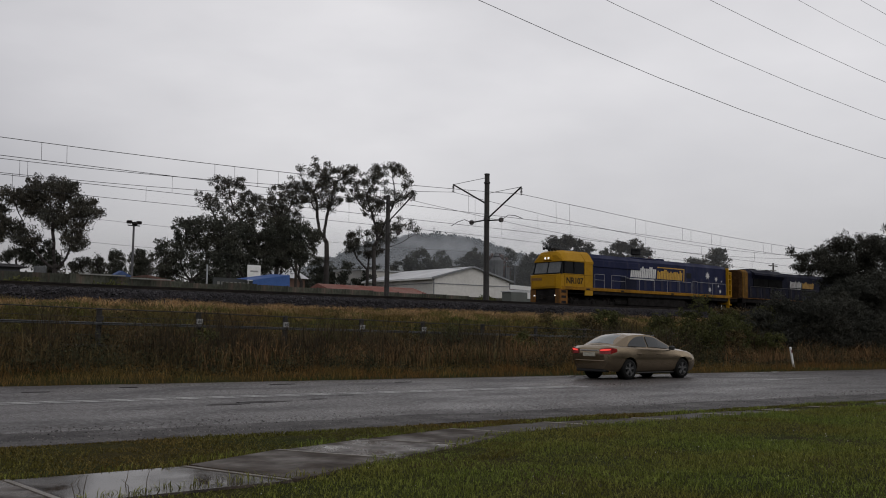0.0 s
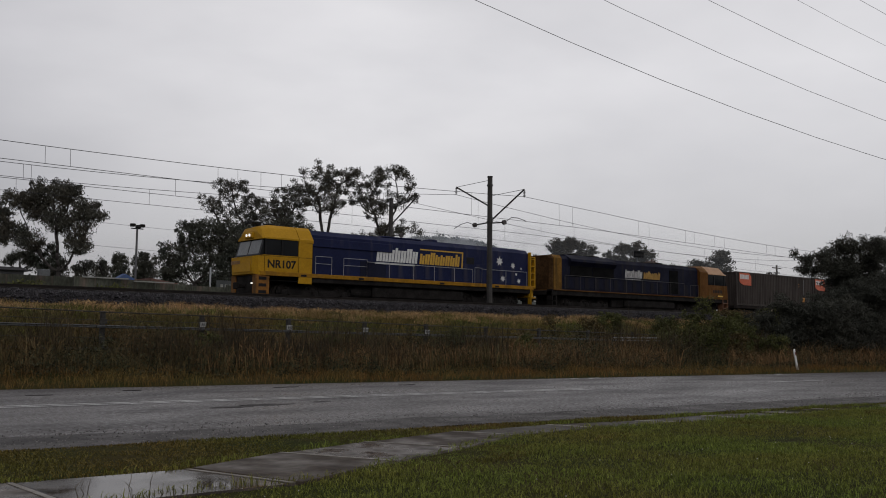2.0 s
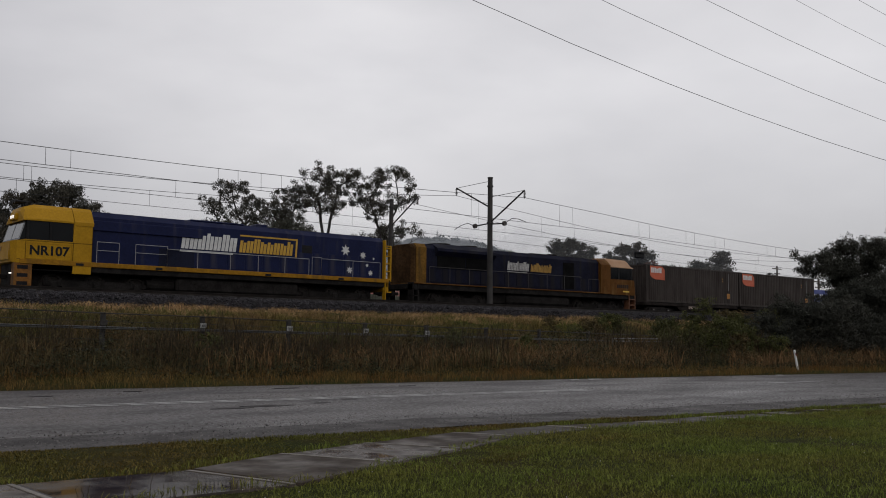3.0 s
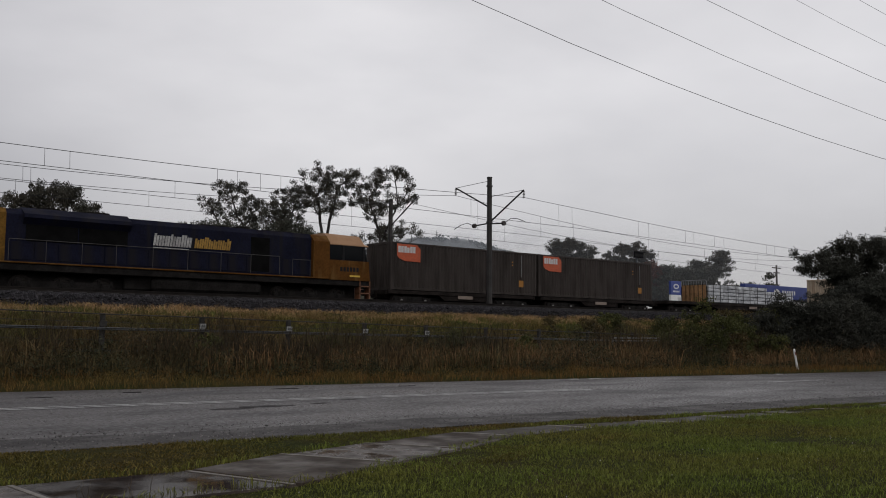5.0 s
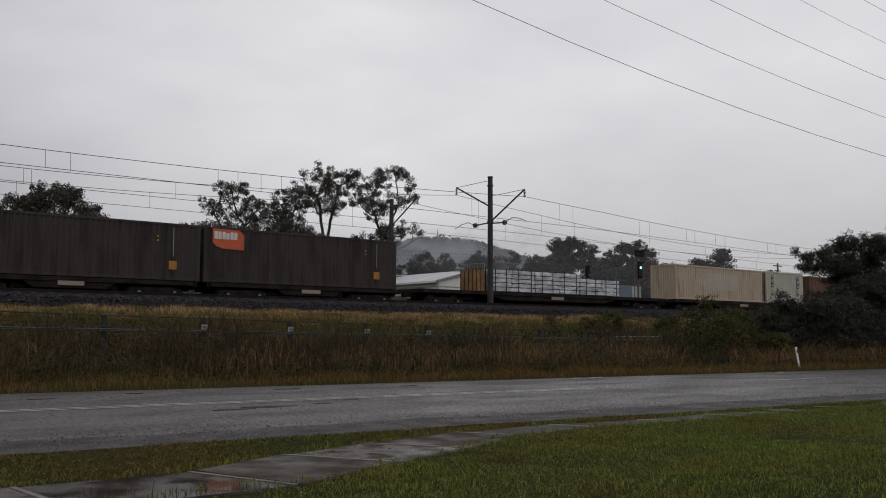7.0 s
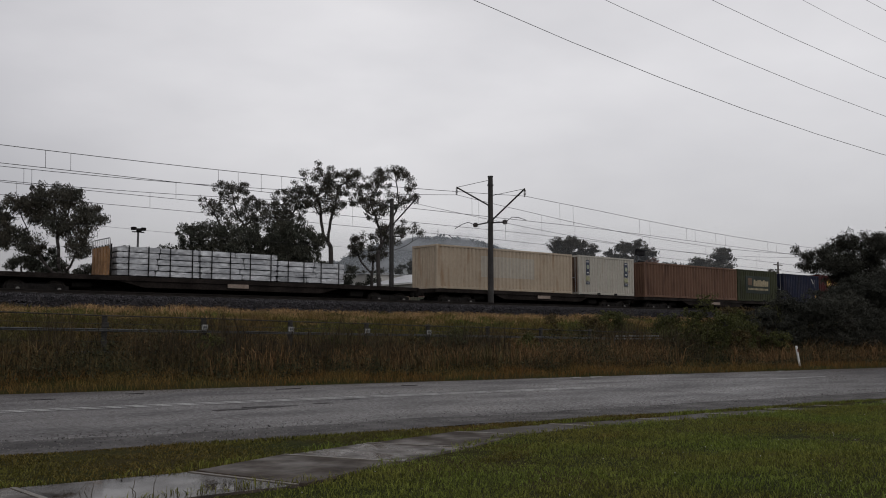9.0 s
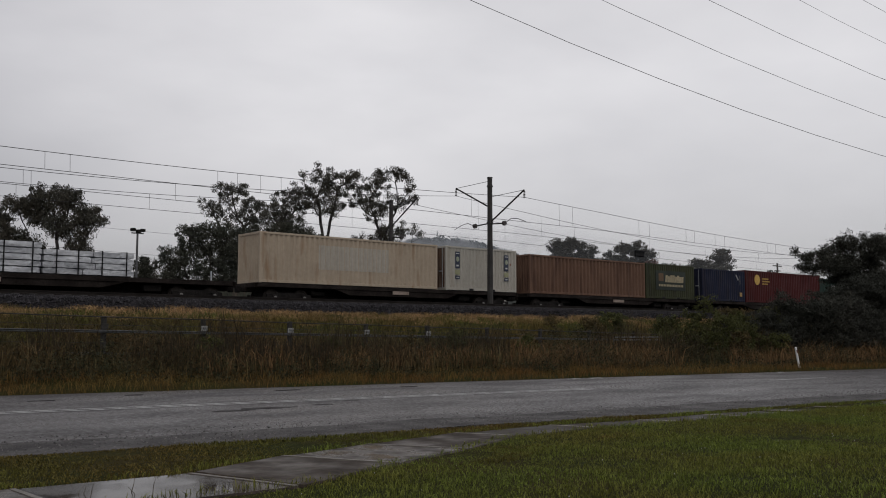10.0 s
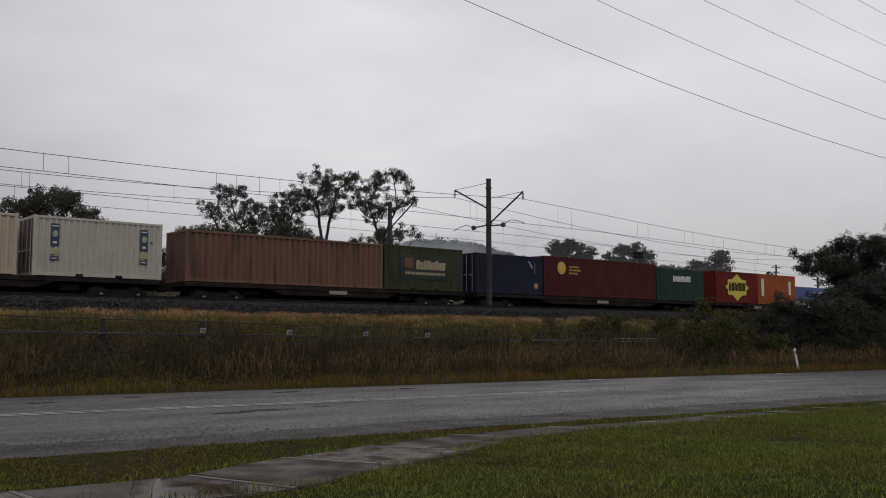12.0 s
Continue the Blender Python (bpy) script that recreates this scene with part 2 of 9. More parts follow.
# ---- mesh building ----
class M:
    """Collects vertices and faces of one part."""

    def __init__(self):
        self.v, self.f = [], []

    def add(self, verts, faces):
        k = len(self.v)
        self.v += [tuple(p) for p in verts]
        self.f += [tuple(i + k for i in f) for f in faces]
        return self

    def box(self, x0, x1, y0, y1, z0, z1, b=0.0):
        if not b:
            return self.add([(x, y, z) for x in (x0, x1) for y in (y0, y1) for z in (z0, z1)],
                            [(0, 1, 3, 2), (4, 6, 7, 5), (0, 4, 5, 1), (2, 3, 7, 6), (0, 2, 6, 4), (1, 5, 7, 3)])
        b = min(b, (x1 - x0) / 2.2, (y1 - y0) / 2.2, (z1 - z0) / 2.2)
        vs, idx = [], {}
        for i, x in enumerate((x0, x1)):
            for j, y in enumerate((y0, y1)):
                for k, z in enumerate((z0, z1)):
                    sx, sy, sz = b * (1 - 2 * i), b * (1 - 2 * j), b * (1 - 2 * k)
                    for a, p in enumerate(((x, y + sy, z + sz), (x + sx, y, z + sz), (x + sx, y + sy, z))):
                        idx[i, j, k, a] = len(vs)
                        vs.append(p)
        fs = []
        for s in (0, 1):
            fs.append([idx[s, 0, 0, 0], idx[s, 0, 1, 0], idx[s, 1, 1, 0], idx[s, 1, 0, 0]])
            fs.append([idx[0, s, 0, 1], idx[0, s, 1, 1], idx[1, s, 1, 1], idx[1, s, 0, 1]])
            fs.append([idx[0, 0, s, 2], idx[0, 1, s, 2], idx[1, 1, s, 2], idx[1, 0, s, 2]])
            for q in (0, 1):
                fs.append([idx[0, s, q, 1], idx[1, s, q, 1], idx[1, s, q, 2], idx[0, s, q, 2]])
                fs.append([idx[s, 0, q, 0], idx[s, 1, q, 0], idx[s, 1, q, 2], idx[s, 0, q, 2]])
                fs.append([idx[s, q, 0, 0], idx[s, q, 1, 0], idx[s, q, 1, 1], idx[s, q, 0, 1]])
                for r in (0, 1):
                    fs.append([idx[s, q, r, 0], idx[s, q, r, 1], idx[s, q, r, 2]])
        return self.add(vs, fs)

    def prism(self, outline, y0, y1, axis="y"):
        """An outline of (a, b) pairs drawn out along an axis: y: (x, z), x: (y, z), z: (x, y)."""
        at = {"y": lambda a, b, c: (a, c, b), "x": lambda a, b, c: (c, a, b), "z": lambda a, b, c: (a, b, c)}[axis]
        n = len(outline)
        return self.add([at(a, b, y0) for a, b in outline] + [at(a, b, y1) for a, b in outline],
                        [tuple(range(n)), tuple(range(2 * n - 1, n - 1, -1))] + [(i, (i + 1) % n, n + (i + 1) % n, n + i) for i in range(n)])

    def loft(self, rings, close=True):
        n = len(rings[0])
        vs = [p for r in rings for p in r]
        fs = [(k * n + i, k * n + (i + 1) % n, (k + 1) * n + (i + 1) % n, (k + 1) * n + i) for k in range(len(rings) - 1) for i in range(n)]
        if close:
            fs += [tuple(range(n - 1, -1, -1)), tuple(range((len(rings) - 1) * n, len(rings) * n))]
        return self.add(vs, fs)

    def tube(self, points, radii, n=6, close=True):
        """A round bar through points."""
        pts = [Vector(p) for p in points]
        if not hasattr(radii, "__len__"):
            radii = [radii] * len(pts)
        rings = []
        for i, p in enumerate(pts):
            d = (pts[min(i + 1, len(pts) - 1)] - pts[max(i - 1, 0)])
            d = d.normalized() if d.length > 1e-9 else Vector((0, 0, 1))
            a = d.cross(Vector((0, 0, 1)) if abs(d.z) < 0.9 else Vector((1, 0, 0))).normalized()
            c = d.cross(a)
            rings.append([p + radii[i] * (math.cos(2 * math.pi * k / n) * a + math.sin(2 * math.pi * k / n) * c) for k in range(n)])
        return self.loft(rings, close)

    def disc(self, c, r, w, axis="y", n=20, r2=None):
        """A cylinder of width w about c along an axis."""
        d = {"x": Vector((1, 0, 0)), "y": Vector((0, 1, 0)), "z": Vector((0, 0, 1))}[axis] * w / 2
        return self.tube([Vector(c) - d, Vector(c) + d], [r, r2 or r], n)


def mesh(name, m, material, smooth=False):
    me = bpy.data.meshes.new(name)
    me.from_pydata(m.v, [], m.f)
    me.materials.append(material)
    bm = bmesh.new()
    bm.from_mesh(me)
    bmesh.ops.recalc_face_normals(bm, faces=bm.faces)
    bm.to_mesh(me)
    bm.free()
    if smooth:
        me.shade_smooth()
    return me


def part(name, m, material, parent=None, label="", smooth=False, at=None):
    """One mesh object, under a thing or a part."""
    ob = new(name, mesh(name, m, material, smooth) if isinstance(m, M) else m)
    if parent is not None:
        ob.parent = parent
    if at is not None:
        ob.matrix_basis = at
    if label:
        ob["label"] = label
    return ob


def thing(name, label, category, at=None, group="", kind=""):
    ob = new(name)
    ob.empty_display_size = 0.2
    if at is not None:
        ob.matrix_basis = at
    return tagged(ob, label, category, group, kind)


def quads(name, P, material):
    """A mesh from an array of quads (n, 4, 3)."""
    P = np.asarray(P, dtype=np.float32)
    n, k = P.shape[0], P.shape[1]
    me = bpy.data.meshes.new(name)
    me.vertices.add(n * k)
    me.vertices.foreach_set("co", P.reshape(-1))
    me.loops.add(n * k)
    me.loops.foreach_set("vertex_index", np.arange(n * k, dtype=np.int32))
    me.polygons.add(n)
    me.polygons.foreach_set("loop_start", np.arange(0, n * k, k, dtype=np.int32))
    me.polygons.foreach_set("loop_total", np.full(n, k, dtype=np.int32))
    me.update(calc_edges=True)
    me.materials.append(material)
    return me


def lettering(name, words, size, material, parent, at, width=None, label="", bold=0.0):
    cu = bpy.data.curves.new(name, "FONT")
    cu.body, cu.size, cu.extrude, cu.offset, cu.align_x, cu.align_y = words, size, 0.004, bold, "CENTER", "CENTER"
    tmp = bpy.data.objects.new(name, cu)
    scene.collection.objects.link(tmp)
    bpy.context.view_layer.update()
    me = bpy.data.meshes.new_from_object(tmp.evaluated_get(bpy.context.evaluated_depsgraph_get()))
    bpy.data.objects.remove(tmp)
    if width:
        xs = [p.co.x for p in me.vertices]
        k = width / max(1e-6, max(xs) - min(xs))
        for p in me.vertices:
            p.co.x *= k
    me.materials.clear()
    me.materials.append(material)
    return part(name, me, material, parent, label, at=at)



# ---- the ground ----
RAIL_Z = 3.00          # top of the rails that the train runs on
TRACKS = (39.0, 45.16, 50.2)
RAILS = (3.20, 3.00, 3.00)


def far_edge(x):
    return 24.4 - 0.14 * (x - 8) if x < 60 else 17.12 - 0.11 * (x - 60)


def near_edge(x):
    return 12.35 - 0.115 * (x - 3.3)


def mid_line(x):
    return 18.9 - 0.115 * (min(x, 20) - 5) - 0.06 * max(0, x - 20)


def smooth(a, b, x):
    t = min(1, max(0, (x - a) / (b - a)))
    return t * t * (3 - 2 * t)


def ground_z(x, y):
    """The height of the soil: lawn, road bed, verge, railway bank and the land behind it."""
    ne, fe = near_edge(x), far_edge(x)
    wob = 0.05 * noise.noise((x * 0.25, y * 0.25, 0)) + 0.02 * noise.noise((x * 0.9, y * 0.9, 3))
    if y < ne - 0.2:
        k = smooth(0.0, 1.5, 8.0 + 0.12 * max(0, x - 6) - y)
        return 0.015 + wob * (0.25 + 0.75 * k) + 0.12 * smooth(0, 4, 8.0 - y)
    if y < ne + 0.2:
        return 0.02 - 0.12 * smooth(ne - 0.2, ne + 0.2, y)
    if y < fe - 0.2:
        return -0.10
    if y < fe + 0.3:
        return -0.10 + 0.14 * smooth(fe - 0.2, fe + 0.3, y)
    if y < 54:
        z = 0.04 + 0.5 * smooth(fe, max(fe + 3, 29), y)
        z += 1.55 * smooth(28.5, 34.5, y) + 0.42 * smooth(34, 37, y)
        return z + wob * (1.6 if y < 36 else 0.3)
    return 2.5 + 0.3 * smooth(54, 60, y) + 1.6 * smooth(70, 160, y) + 2.0 * smooth(160, 700, y)


def spaced(lo, hi, step):
    return list(np.arange(lo, hi, step))


def build_ground():
    xs = [-3000, -1200, -500, -200, -100] + spaced(-60, 0, 5) + spaced(0, 60, 1.0) + spaced(60, 120, 5) + [130, 160, 220, 320, 500, 900, 1600, 3000]
    ys = [-3000, -1000, -300, -100, -40, -20, -10, -5] + spaced(0, 40, 0.5) + spaced(40, 60, 2) + [64, 70, 80, 95, 115, 140, 180, 260, 400, 700, 1200, 2000, 3500]
    m = M()
    m.v = [(x, y, ground_z(x, y)) for x in xs for y in ys]
    k = len(ys)
    m.f = [(i * k + j, (i + 1) * k + j, (i + 1) * k + j + 1, i * k + j + 1) for i in range(len(xs) - 1) for j in range(k - 1)]
    tagged(part("ground", m, SOIL, smooth=True), "grassy ground rising to a railway bank", "ground", kind="structure")


def strip(lo, hi, xs, z, bottom=None):
    """A ribbon between two lines lo(x) and hi(x)."""
    m = M()
    for x in xs:
        a, b = lo(x), hi(x)
        for k in range(7):
            t = k / 6
            m.v.append((x, a + (b - a) * t, z(x, t)))
    for i in range(len(xs) - 1):
        for k in range(6):
            m.f.append((i * 7 + k, (i + 1) * 7 + k, (i + 1) * 7 + k + 1, i * 7 + k + 1))
    return m


def build_road():
    xs = [-400, -200, -100, -50] + spaced(-30, 60, 1.5) + [60, 70, 80, 100, 140, 200, 300, 500]

    def ragged(fn, amp, seed):
        return lambda x: fn(x) + amp * noise.noise((x * 0.8, seed, 0)) + 0.5 * amp * noise.noise((x * 3.1, seed, 5))

    m = strip(ragged(lambda x: near_edge(x) + 1.0, 0.55, 1.0), ragged(far_edge, 0.10, 2.0), xs,
              lambda x, t: -0.012 + 0.10 * (1 - (2 * t - 1) ** 2) * 0.25)
    tagged(part("road", m, ASPHALT, smooth=True), "wet grey asphalt road with worn patches", "road", kind="structure")
    m = strip(ragged(near_edge, 0.22, 7.0), ragged(lambda x: near_edge(x) + 1.6, 0.45, 4.0), xs, lambda x, t: 0.004 - 0.012 * t)
    tagged(part("road_shoulder", m, SHOULDER, smooth=True), "wet dark gravel road shoulder", "road", kind="structure")
    # dark worn scars and patches in the surface
    scar = mat("dark_asphalt_scar", (0.042, 0.038, 0.037), 0.75, spec=0.2, var=0.6, big=2.5, fine=20, bump=0.6)
    rng = random.Random(6)
    for x, y, w, d in ((9.5, 16.9, 1.3, 0.22), (8.6, 16.7, 0.9, 0.16), (10.9, 17.0, 0.5, 0.14), (13.0, 22.0, 0.8, 0.05), (9.0, 22.6, 0.6, 0.05), (6.6, 21.9, 0.6, 0.06), (16.5, 21.3, 0.7, 0.05), (12.0, 17.6, 0.4, 0.08)):
        pts = [(x + w / 2 * math.cos(a) * rng.uniform(0.6, 1.1), y - 0.12 * w / 2 * math.cos(a) + d * math.sin(a) * rng.uniform(0.5, 1.2)) for a in [2 * math.pi * k / 16 for k in range(16)]]
        tagged(part("asphalt_patch", M().prism(pts, 0.002, 0.0165, "z"), scar), "dark worn scar in the wet asphalt", "road", kind="structure")
    # painted lines: a solid double run, a gap, then dashes
    for a, b, offsets in ((-60, 19.6, (-0.16, 0.16)), (27.8, 31.0, (0.0,)), (40.5, 44.0, (0.0,)), (53, 57, (0.0,))):
        n = max(2, int((b - a) / 1.2))
        for o in offsets:
            m = strip(lambda x: mid_line(x) + o - 0.045 + 0.02 * noise.noise((x * 2, o, 0)), lambda x: mid_line(x) + o + 0.045 + 0.02 * noise.noise((x * 2, o, 5)), [a + (b - a) * i / n for i in range(n + 1)], lambda x, t: 0.0225)
            tagged(part("road_marking", m, LINE), "worn white centre line on wet asphalt", "road marking", kind="structure")


def build_ballast():
    m = M()
    xs = [-400, -150, -60] + spaced(-30, 110, 0.7) + [110, 150, 250, 500]
    prof = [(35.9, 2.2), (36.3, 2.44), (36.55, 2.62), (36.85, 2.80), (37.2, 2.90), (37.6, 2.93), (38.2, 2.94), (40.6, 2.94), (42, 2.90), (44, 2.85), (48, 2.85), (52, 2.84), (54, 2.4)]
    for x in xs:
        for j, (y, z) in enumerate(prof):
            a = 0.07 if 0 < j < 6 else 0.02
            m.v.append((x, y + a * 1.5 * noise.noise((x * 0.9, y * 3, 1)), z + a * noise.noise((x * 1.7, y * 2.1, 4))))
    k = len(prof)
    m.f = [(i * k + j, (i + 1) * k + j, (i + 1) * k + j + 1, i * k + j + 1) for i in range(len(xs) - 1) for j in range(k - 1)]
    tagged(part("ballast_bed", m, BALLAST), "dark stone ballast bed of the railway", "ballast", kind="structure")
    # loose stones on the shoulder
    rng = np.random.default_rng(5)
    n = 26000
    x = rng.uniform(-2, 90, n)
    s = rng.uniform(0, 1, n)
    py, pz = np.array([p[0] for p in prof[1:7]]), np.array([p[1] for p in prof[1:7]])
    y = 36.25 + 1.7 * s
    z = np.interp(y, py, pz) + 0.02
    r = rng.uniform(0.03, 0.075, n)
    c = np.stack([x, y, z], 1)
    base = np.array([(1, 0, 0), (-1, 0, 0), (0, 1, 0), (0, -1, 0), (0, 0, 1), (0, 0, -1)], float)
    v = c[:, None, :] + (base[None] * r[:, None, None]) * rng.uniform(0.6, 1.3, (n, 6, 1)) + rng.normal(0, 0.006, (n, 6, 3))
    tri = np.array([(0, 2, 4), (2, 1, 4), (1, 3, 4), (3, 0, 4), (2, 0, 5), (1, 2, 5), (3, 1, 5), (0, 3, 5)])
    me = bpy.data.meshes.new("ballast_stones")
    me.from_pydata(v.reshape(-1, 3).tolist(), [], (tri[None] + 6 * np.arange(n)[:, None, None]).reshape(-1, 3).tolist())
    me.materials.append(STONE)
    tagged(part("ballast_stones", me, STONE), "loose dark broken stones on the ballast shoulder", "ballast", kind="stuff")


def build_tracks():
    outline = [(-0.07, -0.15), (0.07, -0.15), (0.07, -0.135), (0.012, -0.11), (0.012, -0.045), (0.035, -0.035), (0.035, 0), (-0.035, 0), (-0.035, -0.035), (-0.012, -0.045), (-0.012, -0.11), (-0.07, -0.135)]
    for c, rz in zip(TRACKS, RAILS):
        t = thing("railway_track", "rusty steel rails on concrete sleepers in ballast", "railway track", kind="structure")
        for s in (-0.7525, 0.7525):
            part("rail", M().prism([(c + s + a, rz + b) for a, b in outline], -400, 500, "x"), RAIL, t)
    sl = M().box(-0.11, 0.11, -1.25, 1.25, -0.22, -0.152, 0.02)
    me = mesh("sleeper", sl, mat("sleeper_concrete", (0.022, 0.020, 0.020), 0.8, var=0.25, big=2, fine=20, rand=0.2))
    near = scene.objects["railway_track"]
    for i in range(130):
        part("sleeper", me, None, near, at=pose(-4 + 0.65 * i, TRACKS[0], RAILS[0]))


def build_path():
    """Footpath slabs of wet concrete, sunk in the lawn beside the road."""
    path = thing("footpath", "wet muddy concrete footpath slabs with paler edges, grass at the joints", "footpath", kind="structure")
    # slab corners along the far and the near side of the path
    far = [(-0.9, 9.62), (0.9, 9.55), (2.66, 9.50), (4.40, 9.42), (5.84, 9.98), (7.34, 10.36), (9.20, 10.74), (11.2, 10.72), (13.15, 10.46), (15.0, 10.40), (16.8, 10.26), (18.45, 10.10), (20.9, 9.85), (23.3, 9.6)]
    near = [(-0.9, 8.0), (0.9, 7.98), (2.74, 7.96), (4.84, 7.92), (6.50, 8.58), (8.02, 9.14), (9.62, 9.82), (11.5, 9.94), (13.5, 9.78), (15.3, 9.68), (17.05, 9.56), (18.75, 9.44), (21.1, 9.25), (23.6, 9.05)]
    rng = random.Random(4)
    lip = mat("pale_slab_edge", (0.17, 0.15, 0.125), 0.5, var=0.2, big=2, fine=25)
    worn = mat("worn_pale_slab_edge", (0.30, 0.27, 0.23), 0.5, var=0.2, big=2, fine=25)
    mud = mat("wet_mud", (0.036, 0.030, 0.026), 0.6, spec=0.12, var=0.4, big=1.0, fine=14, bump=0.6, other=(0.060, 0.050, 0.040), rough_var=0.15)
    for i in range(len(far) - 1):
        (ax, ay), (bx, by), (cx, cy), (dx, dy) = far[i], far[i + 1], near[i + 1], near[i]
        g = 0.012
        ax, dx, bx, cx = ax + g, dx + g, bx - g, cx - g
        h = 0.042 + rng.uniform(-0.006, 0.006) - (0.012 if i == 6 else 0.02 if i > 6 else 0)
        b = 0.025
        m = M()
        lift = [rng.uniform(-0.006, 0.006) for _ in range(4)]
        m.loft([[(ax, ay, -0.2), (bx, by, -0.2), (cx, cy, -0.2), (dx, dy, -0.2)],
                [(ax, ay, h - b), (bx, by, h - b), (cx, cy, h - b), (dx, dy, h - b)],
                [(ax + b, ay - b, h + lift[0]), (bx - b, by - b, h + lift[1]), (cx - b, cy + b, h + lift[2]), (dx + b, dy + b, h + lift[3])]])
        s = part("slab", m, PUDDLE if i == 2 else RAINWET if i in (1, 4) else CONCRETE if i < 6 else mud, path, "" if i < 7 else "slab under wet mud")
        e = 0.06
        top = h + max(lift) + 0.006
        part("slab_edge", M().prism([(bx - e, by - 0.04), (bx - 0.004, by - 0.05), (cx - 0.004, cy + 0.05), (cx - e, cy + 0.04)], h - 0.05, top, "z"), lip if i < 6 else worn, s, "pale worn slab edge")
    rng = random.Random(12)
    twig = M()
    for x, y in ((2.95, 8.35), (3.0, 8.5), (3.42, 8.62), (3.5, 8.3), (3.3, 8.2), (2.86, 8.25)):
        h = rng.uniform(0.14, 0.26)
        twig.tube([(x, y, 0.0), (x + rng.uniform(-0.05, 0.05), y, h * 0.6), (x + rng.uniform(-0.1, 0.1), y, h)], [0.004, 0.003, 0.0015], 4)
    tagged(part("dry_stalks", twig, STALK), "thin dry grass stalks beside the puddle", "grass", kind="stuff")


def build_gravel():
    """Loose stones washed along the road's edge."""
    rng = np.random.default_rng(19)
    n = 15000
    x = rng.uniform(-1, 30, n)
    y = np.array([near_edge(a) for a in x]) + rng.uniform(0, 1, n) ** 2.2 * 2.6 - 0.1
    r = rng.uniform(0.2, 1.0, n) ** 2 * 0.013 + 0.003
    c = np.stack([x, y, r * 0.15 - 0.002], 1)
    base = np.array([(1, 0, 0), (-1, 0, 0), (0, 1, 0), (0, -1, 0), (0, 0, 1), (0, 0, -1)], float)
    v = c[:, None, :] + (base[None] * r[:, None, None]) * rng.uniform(0.6, 1.3, (n, 6, 1))
    tri = np.array([(0, 2, 4), (2, 1, 4), (1, 3, 4), (3, 0, 4), (2, 0, 5), (1, 2, 5), (3, 1, 5), (0, 3, 5)])
    me = bpy.data.meshes.new("roadside_gravel")
    me.from_pydata(v.reshape(-1, 3).tolist(), [], (tri[None] + 6 * np.arange(n)[:, None, None]).reshape(-1, 3).tolist())
    m = mat("gravel_stone", (0.15, 0.14, 0.134), 0.6, var=0.3, big=3, fine=20, bump=0.2, island=0.85, spec=0.3)
    me.materials.append(m)
    tagged(part("roadside_gravel", me, m), "loose wet gravel along the road edge", "gravel", kind="stuff")


def blades(name, n, area, height, width, material, label, seed, lean=0.35, keep=None, kind="stuff", droop=0.3):
    """Many grass blades, each a bent strip of two quads narrowing to a tip."""
    rng = np.random.default_rng(seed)
    x0, x1, y0, y1 = area
    x, y = rng.uniform(x0, x1, n), rng.uniform(y0, y1, n)
    if keep is not None:
        ok = np.array([keep(a, b) for a, b in zip(x, y)])
        x, y = x[ok], y[ok]
        n = len(x)
    z = np.array([ground_z(a, b) for a, b in zip(x, y)]) - 0.01
    patch = np.array([0.7 + 0.75 * noise.noise((a * 0.6, b * 0.6, seed)) + 0.35 * noise.noise((a * 2.3, b * 2.3, seed)) for a, b in zip(x, y)])
    h = rng.uniform(0.5, 1.0, n) ** 1.2 * height * np.clip(patch + 0.3, 0.35, 1.6)
    w = rng.uniform(0.6, 1.2, n) * width
    ang, la = rng.uniform(0, 2 * np.pi, n), rng.uniform(0, 2 * np.pi, n)
    s = np.stack([np.cos(ang), np.sin(ang), np.zeros(n)], 1) * w[:, None] / 2
    le = rng.uniform(0.1, 1, n) * lean * h
    d = np.stack([np.cos(la) * le, np.sin(la) * le, np.zeros(n)], 1)
    p0 = np.stack([x, y, z], 1)
    p1 = p0 + 0.45 * d + np.stack([np.zeros(n), np.zeros(n), 0.62 * h], 1)
    p2 = p0 + 1.5 * d + np.stack([np.zeros(n), np.zeros(n), h * (1 - droop * rng.uniform(0, 1, n))], 1)
    q1 = np.stack([p0 - s, p0 + s, p1 + 0.8 * s, p1 - 0.8 * s], 1)
    q2 = np.stack([p1 - 0.8 * s, p1 + 0.8 * s, p2 + 0.12 * s, p2 - 0.12 * s], 1)
    P = np.stack([q1, q2], 1).reshape(-1, 4, 3)
    me = quads(name, P, material)
    # join the two quads of a blade, so that each blade is one island
    bm = bmesh.new()
    bm.from_mesh(me)
    bm.to_mesh(me)
    bm.free()
    return tagged(part(name, me, material), label, "grass", kind=kind)


PATH_X = (2.5, 3.2, 4.2, 5.1, 5.9, 6.6, 7.4, 8.2, 9.1, 9.95, 10.7, 11.6, 12.4, 13.2, 15.2, 17.0, 20.4, 25)
PATH_NEAR = (8.05, 8.12, 8.16, 8.10, 8.38, 8.72, 8.98, 9.28, 9.80, 9.94, 9.94, 10.02, 9.92, 9.86, 9.74, 9.62, 9.36, 9.0)
PATH_FAR = (9.62, 9.54, 9.46, 9.68, 9.98, 10.20, 10.36, 10.48, 10.70, 10.66, 10.68, 10.70, 10.56, 10.42, 10.36, 10.22, 9.9, 9.5)


def on_path(x, y):
    near, far = np.interp(x, PATH_X, PATH_NEAR), np.interp(x, PATH_X, PATH_FAR)
    return near + 0.12 * noise.noise((x * 1.5, 0, 9)) + 0.08 * noise.noise((x * 5, 0, 4)) < y < far + 0.06 * noise.noise((x * 1.7, 3, 9)) + 0.06 * noise.noise((x * 5, 3, 9))


